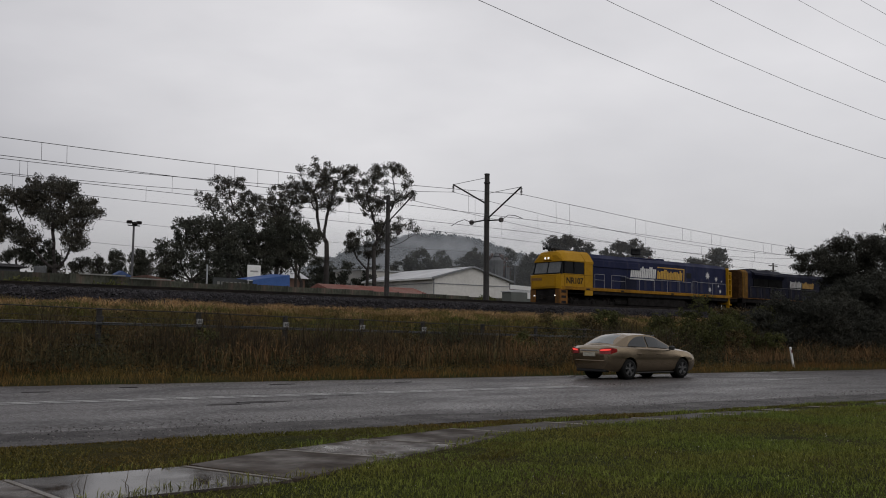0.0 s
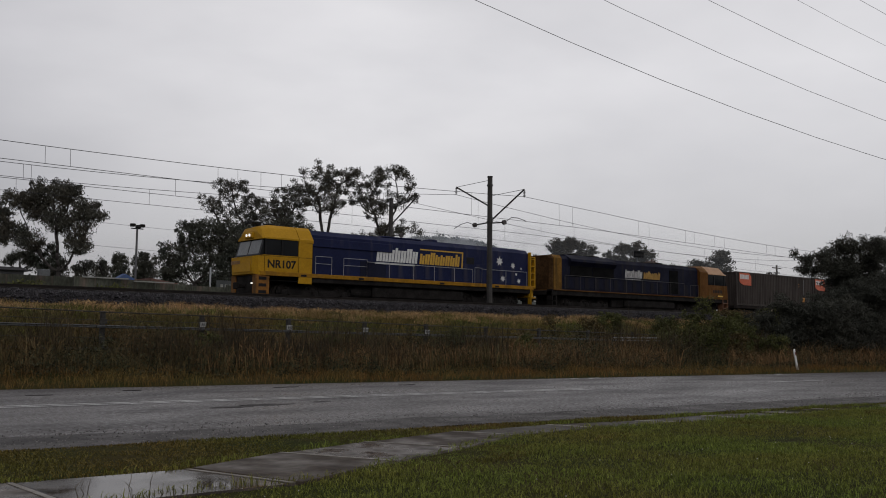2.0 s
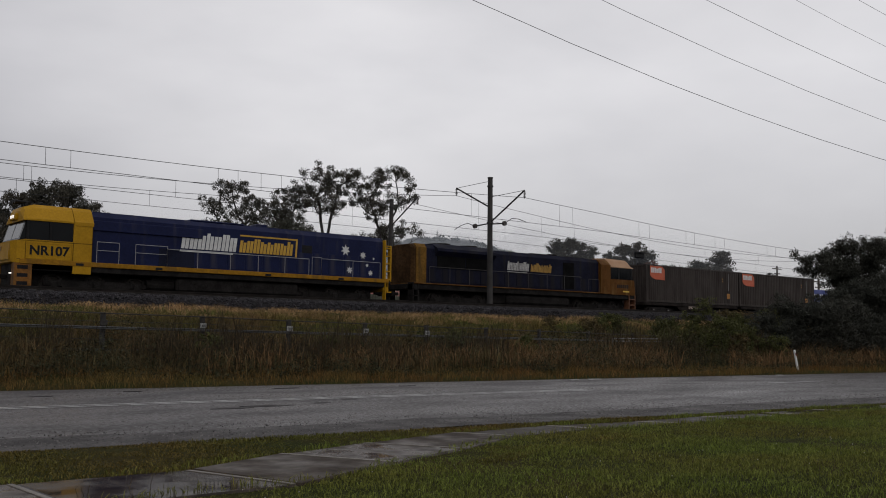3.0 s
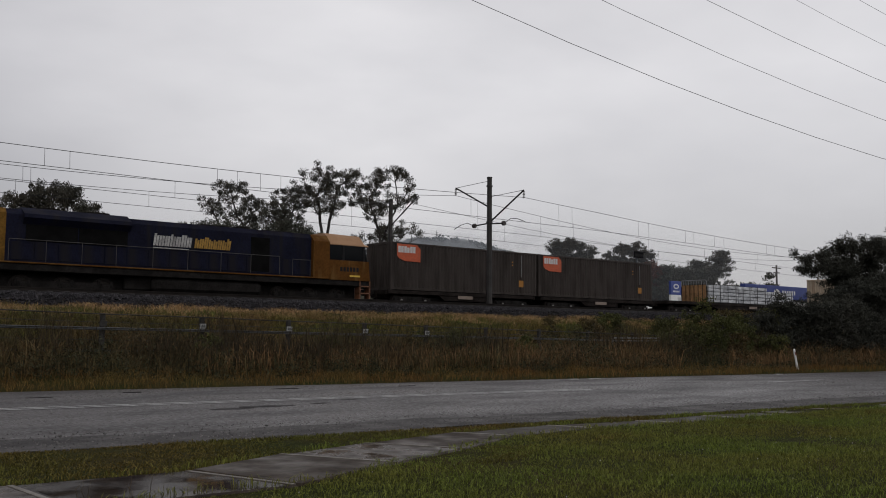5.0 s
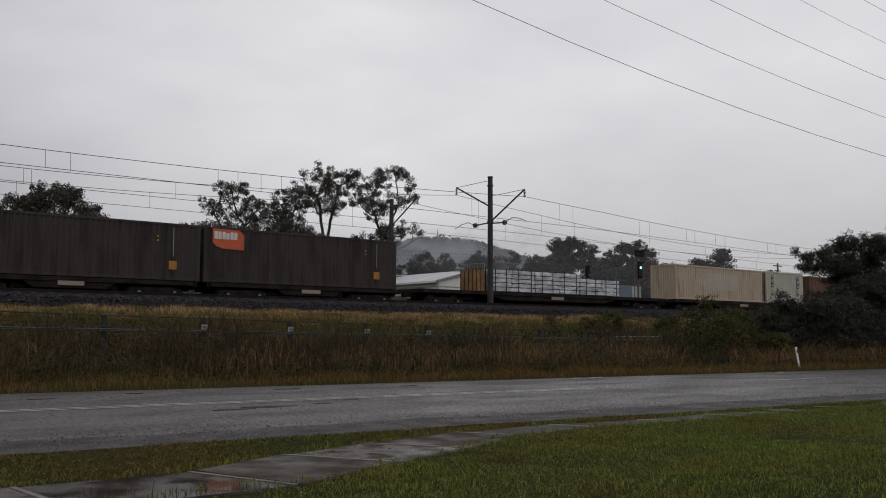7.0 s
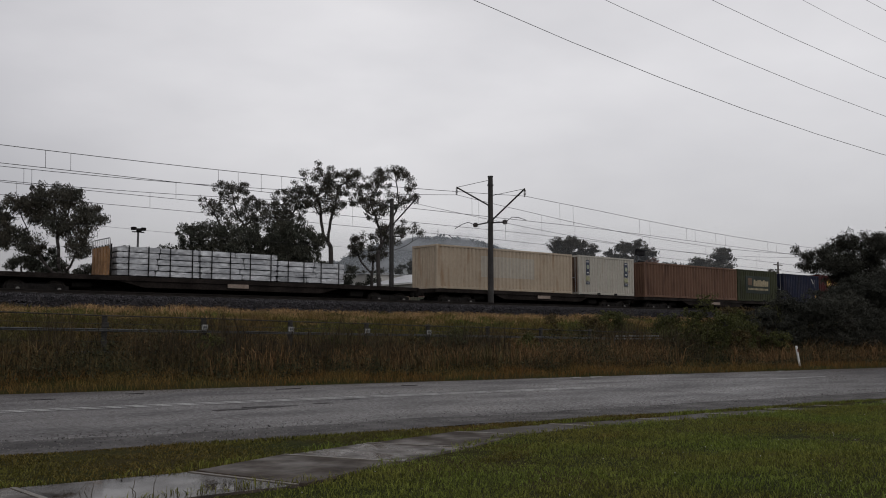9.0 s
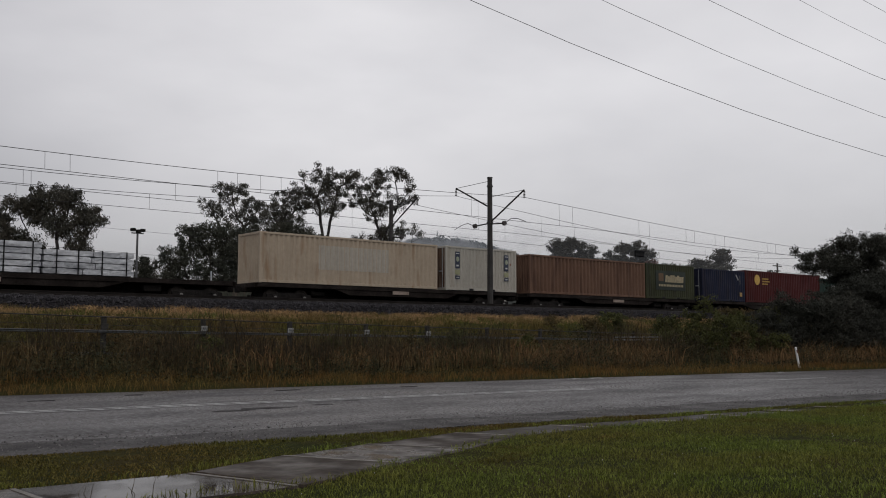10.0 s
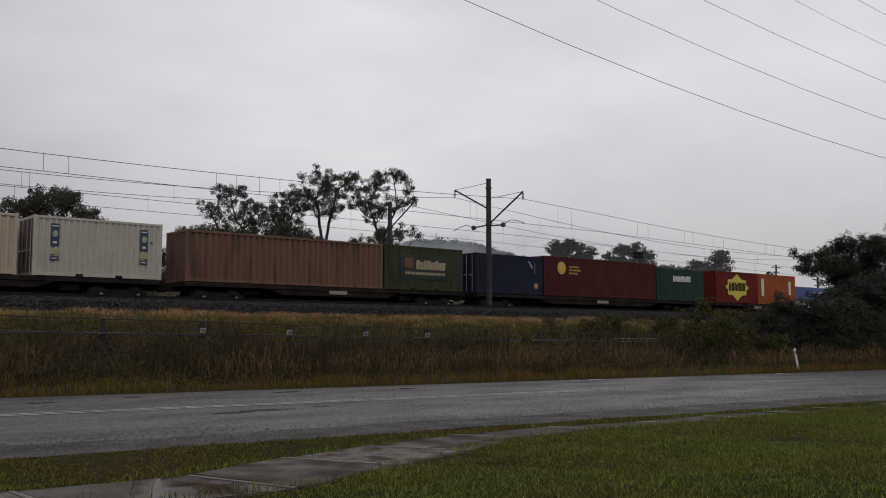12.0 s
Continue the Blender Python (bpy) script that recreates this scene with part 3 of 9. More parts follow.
def overgrown(x, y):
    """Where grass has crept over the far part of the path, and along its joints."""
    return x > 9.6 and noise.noise((x * 0.9, y * 3.0, 44)) > 0.30 or abs(x - 4.52 + 0.27 * (y - 9.0)) < 0.035 and y < 9.2


def in_view(x, y):
    """A wedge of ground that the camera's field takes in, with a margin."""
    return y > 0.36 * x - 1.0 and y > 7.2 - 0.75 * x and y < 60


def leafy_weeds():
    """Low broad-leaved weeds among the tall grass by the fence."""
    rng = np.random.default_rng(17)
    n = 6000
    x = rng.uniform(2, 52, n)
    y = np.array([far_edge(a) for a in x]) + 1.3 + rng.uniform(0, 1, n) * (29.2 - np.array([far_edge(a) for a in x]))
    z = np.array([ground_z(a, b) for a, b in zip(x, y)])
    h = rng.uniform(0.2, 1.05, n) * np.clip(np.array([0.55 + 1.9 * noise.noise((a * 0.30, b * 0.35, 21)) for a, b in zip(x, y)]), 0.15, 1.75)
    out = []
    for k in range(20):
        c = np.stack([x + rng.normal(0, 0.13, n), y + rng.normal(0, 0.13, n), z + h * rng.uniform(0.15, 1.0, n)], 1)
        d, s = rng.normal(0, 1, (n, 3)), rng.normal(0, 1, (n, 3))
        d = d / np.linalg.norm(d, axis=1)[:, None] * rng.uniform(0.025, 0.065, n)[:, None]
        s = s / np.linalg.norm(s, axis=1)[:, None] * rng.uniform(0.008, 0.024, n)[:, None]
        out.append(np.stack([c - d - s, c - d + s, c + d], 1))
    tagged(part("leafy_weeds", quads("leafy_weeds", np.concatenate(out), DARKWEED), DARKWEED), "broad-leaved weeds among the grass by the fence", "weeds", kind="stuff")


def build_grass():
    def beyond(x, y):          # the strip between the path and the road
        return y > 0.5 * (np.interp(x, PATH_X, PATH_NEAR) + np.interp(x, PATH_X, PATH_FAR))
    edge = lambda x: near_edge(x) - 0.02 + 0.15 * noise.noise((x * 0.8, 7.0, 0))
    blades("lawn_grass", 330000, (-4, 26, 2.6, 12.6), 0.070, 0.0085, LAWN, "short wet green lawn grass", 11,
           keep=lambda x, y: in_view(x, y) and y < edge(x) and not beyond(x, y) and not on_path(x, y), lean=0.7)
    blades("strip_grass", 140000, (-4, 24, 8.0, 12.8), 0.055, 0.0135, STRIP, "short brownish grass between path and road", 20,
           keep=lambda x, y: in_view(x, y) and y < edge(x) and (beyond(x, y) and not on_path(x, y) or on_path(x, y) and overgrown(x, y) or 7 < x and np.interp(x, PATH_X, PATH_NEAR) - 1.1 < y < np.interp(x, PATH_X, PATH_NEAR) and noise.noise((x * 0.5, y * 0.9, 61)) > 0.12), lean=0.8)
    blades("edge_tufts", 48000, (-2, 22, 7.6, 11.6), 0.11, 0.011, LAWN, "green tufts along the path edge", 21,
           keep=lambda x, y: in_view(x, y) and (not on_path(x, y) and on_path(x, y - 0.22) and noise.noise((x * 1.1, 5, 2)) > -0.1 or not on_path(x, y) and on_path(x, y + 0.10) or on_path(x, y) and (not on_path(x, y - 0.14) or not on_path(x, y + 0.10)) and noise.noise((x * 2.3, 8, y)) > 0.12), lean=0.7)
    blades("verge_grass", 150000, (-6, 75, 14, 29.5), 0.34, 0.0125, TUSSOCK, "rank reddish-brown roadside grass", 12,
           keep=lambda x, y: y > 0.30 * x and far_edge(x) - 0.05 < y < far_edge(x) + 2.7 + 0.8 * noise.noise((x * 0.4, 3, 3)) and (x < 37 or y < far_edge(x) + 1.0 or random.random() < 0.4), lean=0.8)
    blades("bank_weeds", 70000, (-2, 70, 21, 32), 0.90, 0.026, WEED, "dense dark weeds along the fence", 13,
           keep=lambda x, y: y > 0.30 * x and far_edge(x) + (2.0 if x < 30 else 3.2) < y < 30.6 and (y > 28.8 or random.random() < (0.85 if x < 24 else 0.38)), lean=0.6)
    blades("brown_weeds", 42000, (-2, 60, 21, 31), 1.0, 0.024, BROWNWEED, "brown seeding weeds along the fence", 16,
           keep=lambda x, y: y > 0.30 * x and far_edge(x) + 2.2 < y < 29.6 and noise.noise((x * 0.16, y * 0.3, 12)) > 0.1 - 0.012 * x and (x < 24 or y < 26.5 or random.random() < 0.5), lean=0.5)
    blades("bank_grass", 56000, (2, 75, 28.8, 34.8), 0.32, 0.024, GREENBANK, "green grass on the railway bank", 14, keep=lambda x, y: y > 0.40 * x and random.random() < 34 / (x + 10), lean=0.9)
    blades("dry_grass", 80000, (2, 75, 32.9, 36.4), 0.22, 0.019, STRAW, "dry straw-coloured grass along the ballast", 15, lean=1.3, keep=lambda x, y: noise.noise((x * 0.5, y * 1.2, 8)) > -0.35 + 0.55 * max(0, 34.2 - y) and random.random() < (34 / (x + 10) if x > 16 else 0.55))
    blades("bank_tufts", 9000, (6, 60, 33.2, 35.8), 0.34, 0.018, GREENBANK, "green tufts in the dry grass of the bank", 24, lean=0.9, keep=lambda x, y: noise.noise((x * 0.8, y * 1.0, 18)) > 0.22)
    blades("seed_stalks", 21000, (2, 48, 24.5, 29.3), 1.62, 0.021, STALK, "tall dark seeding stalks among the weeds", 18,
           keep=lambda x, y: y > 0.42 * x and y > far_edge(x) + 2.6 and noise.noise((x * 0.35, y * 0.5, 31)) > (0.22 if x > 26 else 0.08 if x > 16 else -0.05), lean=0.28, droop=0.1)
    blades("bank_scrub", 22000, (2, 19, 29.3, 33.4), 0.42, 0.022, WEED, "dull olive scrub on the bank", 27, lean=0.8, keep=lambda x, y: random.random() < 1.2 - x / 17 + 0.5 * noise.noise((x * 0.5, y * 0.6, 3)))
    leafy_weeds()
    # clover heads scattered in the lawn
    rng, clover = random.Random(33), M()
    while len(clover.v) < 6 * 60:
        x, y = rng.uniform(4, 18), rng.uniform(2.6, 8.0)
        if in_view(x, y) and not on_path(x, y):
            r, z = rng.uniform(0.005, 0.009), ground_z(x, y) + rng.uniform(0.05, 0.08)
            clover.add([(x + r, y, z), (x - r, y, z), (x, y + r, z), (x, y - r, z), (x, y, z + r), (x, y, z - r)], [(0, 2, 4), (2, 1, 4), (1, 3, 4), (3, 0, 4), (2, 0, 5), (1, 2, 5), (3, 1, 5), (0, 3, 5)])
    tagged(part("clover_flowers", clover, mat("clover_white", (0.50, 0.49, 0.44), 0.8, var=0.2, bump=0)), "tiny white clover heads in the lawn", "flowers", kind="stuff")


build_ground()
build_road()
build_ballast()
build_tracks()
build_path()
build_gravel()
build_grass()


def build_backdrop():
    """An unseen plain dark wall added behind the camera; it darkens reflections and low light from there."""
    m = M()
    xs = spaced(-160, 200, 4)
    for x in xs:
        h = 13.0 + 2.5 * noise.noise((x * 0.06, 0, 0)) + 0.8 * noise.noise((x * 0.3, 2, 0))
        for y in (-22, -24):
            m.v += [(x, y, -0.2), (x, y, h)]
    for i in range(len(xs) - 1):
        a, b = 4 * i, 4 * i + 4
        m.f += [(a, b, b + 1, a + 1), (a + 2, a + 3, b + 3, b + 2), (a + 1, b + 1, b + 3, a + 3)]
    tagged(part("backdrop", m, mat("dark_hedge", (0.030, 0.036, 0.018), 0.95, var=0.4, big=0.4, fine=5, bump=0.5)), "unseen dark wall added behind the camera", "hedge", kind="structure")


build_backdrop()

# ---- the train: local X runs from the front of a vehicle to its rear, -Y faces the road, Z is above the rails ----
def slab_sign(name, pts, parent, material, y=-1.3, d=0.006, label=""):
    """A flat painted shape of (x, z) corners on the side that faces the road."""
    return part(name, M().prism(pts, y - d, y), material, parent, label)


def skew_bars(n, x0, x1, z0, z1, fill=0.72, lean=0.08, tall=(0,), seed=1):
    """A row of plain upright bars that stands for lettering; some are taller."""
    rng = random.Random(seed)
    m, w = [], (x1 - x0) / n
    for i in range(n):
        a, b = x0 + w * (i + (1 - fill) / 2), x0 + w * (i + (1 + fill) / 2)
        top = z1 if i in tall else z0 + (z1 - z0) * 0.78
        m.append([(a, z0), (b, z0), (b + lean, top), (a + lean, top)])
    return m


def bars(name, shapes, parent, material, y, label="", d=0.006):
    m = M()
    for s in shapes:
        m.prism(s, y - d, y)
    return part(name, m, material, parent, label)


def logo_text(name, n, x0, x1, z0, z1, parent, material, y, tall=(0,), label="", seed=1, d=0.008, lean=0.12):
    """A row of plain leaning bars in place of a painted brand name, some taller."""
    rng, w = random.Random(seed), (x1 - x0) / n
    for i in range(n):
        m = M()
        for a, b, f in ((0.04, 0.44, 1.0), (0.52, 0.92, rng.choice((0.84, 1.0, 1.0)))):
            top = z0 + (z1 - z0) * f * (1.0 if i in tall else 0.84)
            m.prism([(x0 + w * (i + u) + lean * (v - z0), v) for u, v in ((a, z0), (b, z0), (b, top), (a, top))], y - d, y)
        part(name, m, material, parent, label)


WHEEL_ME = {}


def wheel_mesh(r):
    if r not in WHEEL_ME:
        m = M()
        for s in (-1, 1):
            y = 0.7525 * s
            m.loft([[(rr * math.cos(a), y + s * o, rr * math.sin(a)) for a in [2 * math.pi * k / 20 for k in range(20)]]
                    for rr, o in ((0.11, -0.09), (r * 0.8, -0.05), (r + 0.03, -0.07), (r + 0.03, -0.04), (r, -0.035), (r - 0.01, 0.06), (r * 0.82, 0.065), (r * 0.78, 0.03), (0.2, 0.02), (0.12, 0.08))])
        m.tube([(0, -0.95, 0), (0, 0.95, 0)], 0.085, 10)
        WHEEL_ME[r] = mesh("wheelset", m, TREAD)
    return WHEEL_ME[r]


WHEELSETS = []


def bogie(parent, cx, axles, r, heavy=False):
    """A truck: side frames, axle boxes, springs and wheelsets."""
    half = (max(axles) - min(axles)) / 2
    m = M()
    for s in (-1, 1):
        y0, y1 = sorted((s * 0.98, s * 1.12))
        e = half + 0.45
        m.prism([(cx - e, r - 0.02), (cx - e, r + 0.16), (cx - half + 0.3, r + 0.24), (cx + half - 0.3, r + 0.24), (cx + e, r + 0.16), (cx + e, r - 0.02), (cx + half - 0.35, r - 0.02),
                 (cx + half - 0.55, r - 0.2), (cx - half + 0.55, r - 0.2), (cx - half + 0.35, r - 0.02)], y0, y1)
        for a in axles:
            m.box(cx + a - 0.17, cx + a + 0.17, min(s * 0.96, s * 1.2), max(s * 0.96, s * 1.2), r - 0.17, r + 0.17, 0.03)
            if heavy:
                for k in (-0.3, 0.3):
                    m.disc((cx + a + k, s * 1.06, r + 0.2), 0.09, 0.28, "z", 8)
        m.disc((cx, s * 1.06, r + 0.02), 0.13, 0.34, "z", 10)
    m.box(cx - 0.2, cx + 0.2, -1.0, 1.0, r - 0.1, r + 0.2, 0.04)
    m.box(cx - half - 0.35, cx + half + 0.35, -0.62, 0.62, r - 0.30, r + (0.62 if heavy else 0.35), 0.05)      # motors and brake gear between the frames
    b = part("bogie", m, UNDER, parent, "grimy dark bogie frame")
    for a in axles:
        w = part("wheelset", wheel_mesh(r), None, b, at=pose(cx + a, 0, r))
        WHEELSETS.append((w, (cx + a, 0, r), r))
        for s in (-1, 1):
            part("axle_cap", M().disc((cx + a, s * 1.215, r), 0.085, 0.03, "y", 10), HUB if not heavy else UNDER, b)
    return b


def coupler(parent, x, d):
    m = M().box(min(x, x + d), max(x, x + d), -0.09, 0.09, 0.78, 0.98, 0.03)
    m.box(x + d - 0.14, x + d + 0.1, -0.16, 0.16, 0.70, 1.06, 0.05)
    part("coupler", m, UNDER, parent)


def handrail(parent, posts, y, z0, z1, mid=True, material=None):
    m = M()
    for x in posts:
        m.tube([(x, y, z0), (x, y, z1)], 0.013, 5)
    m.tube([(posts[0], y, z1), (posts[-1], y, z1)], 0.015, 5)
    if mid:
        m.tube([(posts[0], y, (z0 + z1) / 2 + 0.1), (posts[-1], y, (z0 + z1) / 2 + 0.1)], 0.013, 5)
    part("handrail", m, material or HANDRAIL, parent)


def star(cx, cz, r, n=7):
    return [(cx + (r if k % 2 == 0 else r * 0.48) * math.sin(math.pi * k / n), cz + (r if k % 2 == 0 else r * 0.48) * math.cos(math.pi * k / n)) for k in range(2 * n)]


def cab_ring(x, hw, z0, shoulder, top, inset=0.0):
    w = hw - inset
    pts = [(-w, z0), (-w, shoulder), (-w + 0.05, shoulder + 0.06), (-w + 0.40, top - 0.20), (-w + 0.62, top - 0.03), (0, top)]
    pts += [(-a, b) for a, b in reversed(pts[:-1])]
    return [(x, a, b) for a, b in pts]


def build_lead_loco():
    t = thing("diesel_locomotive", "blue and yellow diesel freight locomotive with lit headlights", "locomotive")
    part("underframe", M().box(0.9, 21.1, -1.40, 1.40, 1.15, 1.46, 0.03).box(8.2, 15.2, -1.25, 1.25, 0.42, 1.15, 0.12), UNDER, t, "dark underframe and fuel tank")
    part("side_sill", M().box(0.75, 21.1, -1.475, -1.40, 1.42, 1.64, 0.015).box(0.75, 21.1, 1.40, 1.475, 1.42, 1.64, 0.015).box(3.4, 20.7, -1.40, 1.40, 1.47, 1.60, 0.01), mat("soiled_yellow", (0.30, 0.145, 0.010), 0.6, spec=0.12, var=0.2, big=1.3, fine=9, bump=0.03, grime=(0.12, 0.065, 0.02), grime_at=0.52), t, "soiled yellow side sill and walkway")
    for x in (3.2, 7.0, 13.0, 17.6):
        part("sill_slot", M().box(x, x + 0.35, -1.482, -1.474, 1.45, 1.56), BLACK, t)
    # nose and cab
    m = M()
    hw = 1.45
    m.loft([[(0.45, -hw + 0.3, 1.50), (0.38, -hw + 0.3, 2.42), (0.38, hw - 0.3, 2.42), (0.45, hw - 0.3, 1.50)],
            [(0.62, -hw, 1.45), (0.58, -hw, 2.46), (0.58, hw, 2.46), (0.62, hw, 1.45)],
            [(0.95, -hw, 1.45), (0.95, -hw, 2.52), (0.95, hw, 2.52), (0.95, hw, 1.45)]])
    nose = part("nose", m, YELLOW, t, "yellow nose with broad front panel")
    part("nose_panel", M().prism([(-1.0, 1.62), (1.0, 1.62), (1.0, 2.34), (-1.0, 2.34)], 0.385, 0.41, "x"), YELLOW, nose)
    m = M()
    for k in range(6):
        m.box(0.362, 0.384, 0.15 + 0.17 * k, 0.28 + 0.17 * k, 2.06, 2.24)
    part("nose_lettering", m, mat("faded_brown_paint", (0.20, 0.10, 0.02), 0.5), nose, "faded dark lettering")
    m = M()
    m.loft([[(0.95, -hw, 1.45), (0.95, -hw, 2.52), (0.95, hw, 2.52), (0.95, hw, 1.45)], [(3.9, -hw, 1.45), (3.9, -hw, 2.52), (3.9, hw, 2.52), (3.9, hw, 1.45)]])
    m.box(0.8, 3.92, -1.40, 1.40, 1.2, 1.46)
    part("cab_lower", m, YELLOW, t, "yellow lower cab side")
    part("cab_panel_frame", M().box(1.0, 3.02, -1.466, -1.449, 1.66, 1.70).box(1.0, 1.04, -1.466, -1.449, 1.70, 2.36).box(1.0, 3.02, -1.466, -1.449, 2.36, 2.39).box(2.98, 3.02, -1.466, -1.449, 1.70, 2.36), YELLOW, t)
    for a, b, c, d in ((0.62, 3.92, 1.615, 1.635), (0.96, 0.98, 1.64, 2.44), (3.04, 3.06, 1.24, 2.5), (3.06, 3.9, 2.46, 2.48), (0.62, 3.04, 2.455, 2.475), (3.9, 3.92, 1.24, 3.36)):
        part("panel_seam", M().box(a, b, -1.458, -1.449, c, d), mat("dark_seam", (0.06, 0.032, 0.006), 0.8, spec=0.1, var=0.2), t, "dark panel seam")
    part("cab_step_panel", M().box(3.06, 3.9, -1.462, -1.40, 1.06, 1.62, 0.01), YELLOW, t, "yellow panel below the cab door")
    part("cab_glazing", M().loft([[(0.72, -hw + 0.08, 2.5), (0.98, -hw + 0.1, 3.42), (0.98, hw - 0.1, 3.42), (0.72, hw - 0.08, 2.5)], [(3.05, -hw + 0.03, 2.5), (3.05, -hw + 0.05, 3.42), (3.05, hw - 0.05, 3.42), (3.05, hw - 0.03, 2.5)]]), GLASS, t, "dark cab side windows")
    scr = M()
    for a, b in ((-1.2, -0.06), (0.06, 1.2)):
        scr.add([(0.735, a, 2.58), (0.735, b, 2.58), (0.945, b, 3.34), (0.945, a, 3.34), (0.77, a, 2.58), (0.77, b, 2.58), (0.98, b, 3.34), (0.98, a, 3.34)],
                [(0, 1, 2, 3), (4, 7, 6, 5), (0, 4, 5, 1), (1, 5, 6, 2), (2, 6, 7, 3), (3, 7, 4, 0)])
    part("windscreen", scr, SCREEN, t, "two-piece sloping windscreen")
    for x, y in ((0.98, -1.42), (1.98, -1.415), (0.98, 1.42)):
        part("window_pillar", M().box(x, x + 0.11, y - 0.018, y + 0.018, 2.5, 3.4), BLACK, t)
    part("cab_door", M().box(3.04, 3.92, -1.452, 1.452, 2.5, 3.42, 0.02), YELLOW, t, "yellow cab rear pillar and door")
    m = M()
    m.loft([cab_ring(0.86, 1.36, 3.38, 3.42, 3.86), cab_ring(0.98, 1.45, 3.38, 3.44, 4.06), cab_ring(1.4, 1.47, 3.38, 3.46, 4.20), cab_ring(3.05, 1.47, 3.38, 3.46, 4.20)])
    roof = part("cab_roof", m, YELLOW, t, "yellow cab roof with rounded shoulders")
    part("roof_panel", M().loft([cab_ring(3.08, 1.475, 3.30, 3.46, 4.20), cab_ring(3.95, 1.475, 3.30, 3.46, 4.20)]), YELLOW, roof)
    part("headlamp_box", M().box(0.74, 0.92, -0.42, 0.42, 3.46, 3.78, 0.04), YELLOW, roof)
    for y in (-0.16, 0.16):
        part("headlamp", M().disc((0.73, y, 3.62), 0.075, 0.04, "x", 14), LAMP, roof, "lit white headlamp")
    m = M()
    for y in (-0.3, 0.0, 0.3):
        m.tube([(1.5, y, 4.32), (0.9, y, 4.32), (0.72, y, 4.32)], [0.035, 0.05, 0.11], 8)
        m.box(1.2, 1.3, y - 0.04, y + 0.04, 4.16, 4.32)
    m.box(1.6, 2.2, -0.4, 0.1, 4.18, 4.30, 0.03)
    part("air_horn", m, BLACK, roof, "black roof air horns")
    lettering("running_number", "NR107", 0.58, BLACK, t, pose(2.0, -1.456, 2.03, 90, 0, 0), 1.74, bold=0.018)
    # pilot with steps at the corners and ditch lamps
    m = M().prism([(-1.36, 1.46), (1.36, 1.46), (1.36, 0.9), (1.0, 0.32), (-1.0, 0.32), (-1.36, 0.9)], 0.62, 0.85, "x")
    part("pilot", m, UNDER, t, "dark pilot plate")
    for s in (-1, 1):
        y0, y1 = sorted((s * 1.44, s * 0.95))
        st = M().box(0.55, 1.30, y0, y1, 0.26, 1.46, 0.02)
        step = part("corner_step", st, mat("grimy_step_yellow", (0.22, 0.095, 0.02), 0.65, spec=0.15, var=0.25, big=2, fine=10, grime=(0.09, 0.05, 0.02), grime_at=0.5), t, "grimy yellow corner steps")
        for z in (0.46, 0.82, 1.18):
            part("step_slot", M().box(0.66, 1.12, min(s * 1.446, s * 1.40), max(s * 1.446, s * 1.40), z, z + 0.17), BLACK, step, "dark foot slot")
        part("ditch_lamp", M().disc((0.50, s * 0.98, 1.0), 0.035, 0.10, "x", 12), LAMP, t, "lit white ditch lamp")
    coupler(t, 0.62, -0.5)
    part("air_reservoir", M().tube([(6.75, -0.85, 0.72), (8.15, -0.85, 0.72)], 0.26, 12).tube([(6.75, 0.85, 0.72), (8.15, 0.85, 0.72)], 0.26, 12).box(6.7, 8.15, -0.6, 0.6, 0.45, 1.15, 0.03), UNDER, t)
    # hood
    m = M()
    m.loft([[(x, a, b) for a, b in ((-1.22, 1.60), (-1.22, 3.80), (-0.98, 4.04), (0.98, 4.04), (1.22, 3.80), (1.22, 1.60))] for x in (3.92, 20.8)])
    hood = part("hood", m, BLUE, t, "dark blue engine hood")
    part("hood_top", M().box(4.1, 20.3, -0.8, 0.8, 4.04, 4.10, 0.03).box(9.0, 12.0, -0.9, 0.9, 4.06, 4.16, 0.04).box(13.0, 13.7, -0.35, 0.35, 4.06, 4.3, 0.05), BLUE, hood)
    part("upper_band", M().box(3.93, 9.5, -1.30, -1.215, 3.16, 3.64, 0.02), BLUE, hood)
    me = mesh("hood_door", M().box(0, 0.98, -1.232, -1.215, 1.72, 2.85, 0.006), BLUE)
    for x in spaced(9.9, 20.2, 1.03):
        part("hood_door", me, None, hood, at=pose(x, 0, 0))
    # a raised panel whose darker navy paints the shade of a recess
    m = M().box(7.25, 9.1, -1.238, -1.215, 1.66, 2.55, 0.01)
    part("dark_grille", m, mat("shaded_navy_louvre", (0.008, 0.010, 0.026), 0.7, spec=0.15, var=0.3), hood, "navy panel coloured as a shaded recess")
    part("filter_window", M().box(15.35, 16.0, -1.236, -1.215, 2.82, 3.26, 0.01), BLACK, hood)
    # painted name: plain strokes in the livery's colours, a frame and an underline
    y = -1.236
    logo_text("white_lettering", 7, 8.35, 11.4, 2.62, 3.46, hood, LOGO_WHITE, y, tall=(0, 3, 5), label="white painted lettering", seed=3)
    slab_sign("underline", [(8.3, 2.46), (11.2, 2.46), (11.21, 2.55), (8.32, 2.55)], hood, LOGO_WHITE, y)
    logo_text("yellow_lettering", 8, 11.55, 14.75, 2.62, 3.36, hood, LOGO_YELLOW, y, tall=(2, 7), label="yellow painted lettering", seed=8)
    bars("yellow_frame", [[(11.6, 3.46), (15.05, 3.46), (15.07, 3.54), (11.62, 3.54)], [(14.92, 2.55), (15.02, 2.55), (15.07, 3.48), (14.96, 3.48)]], hood, LOGO_YELLOW, y)
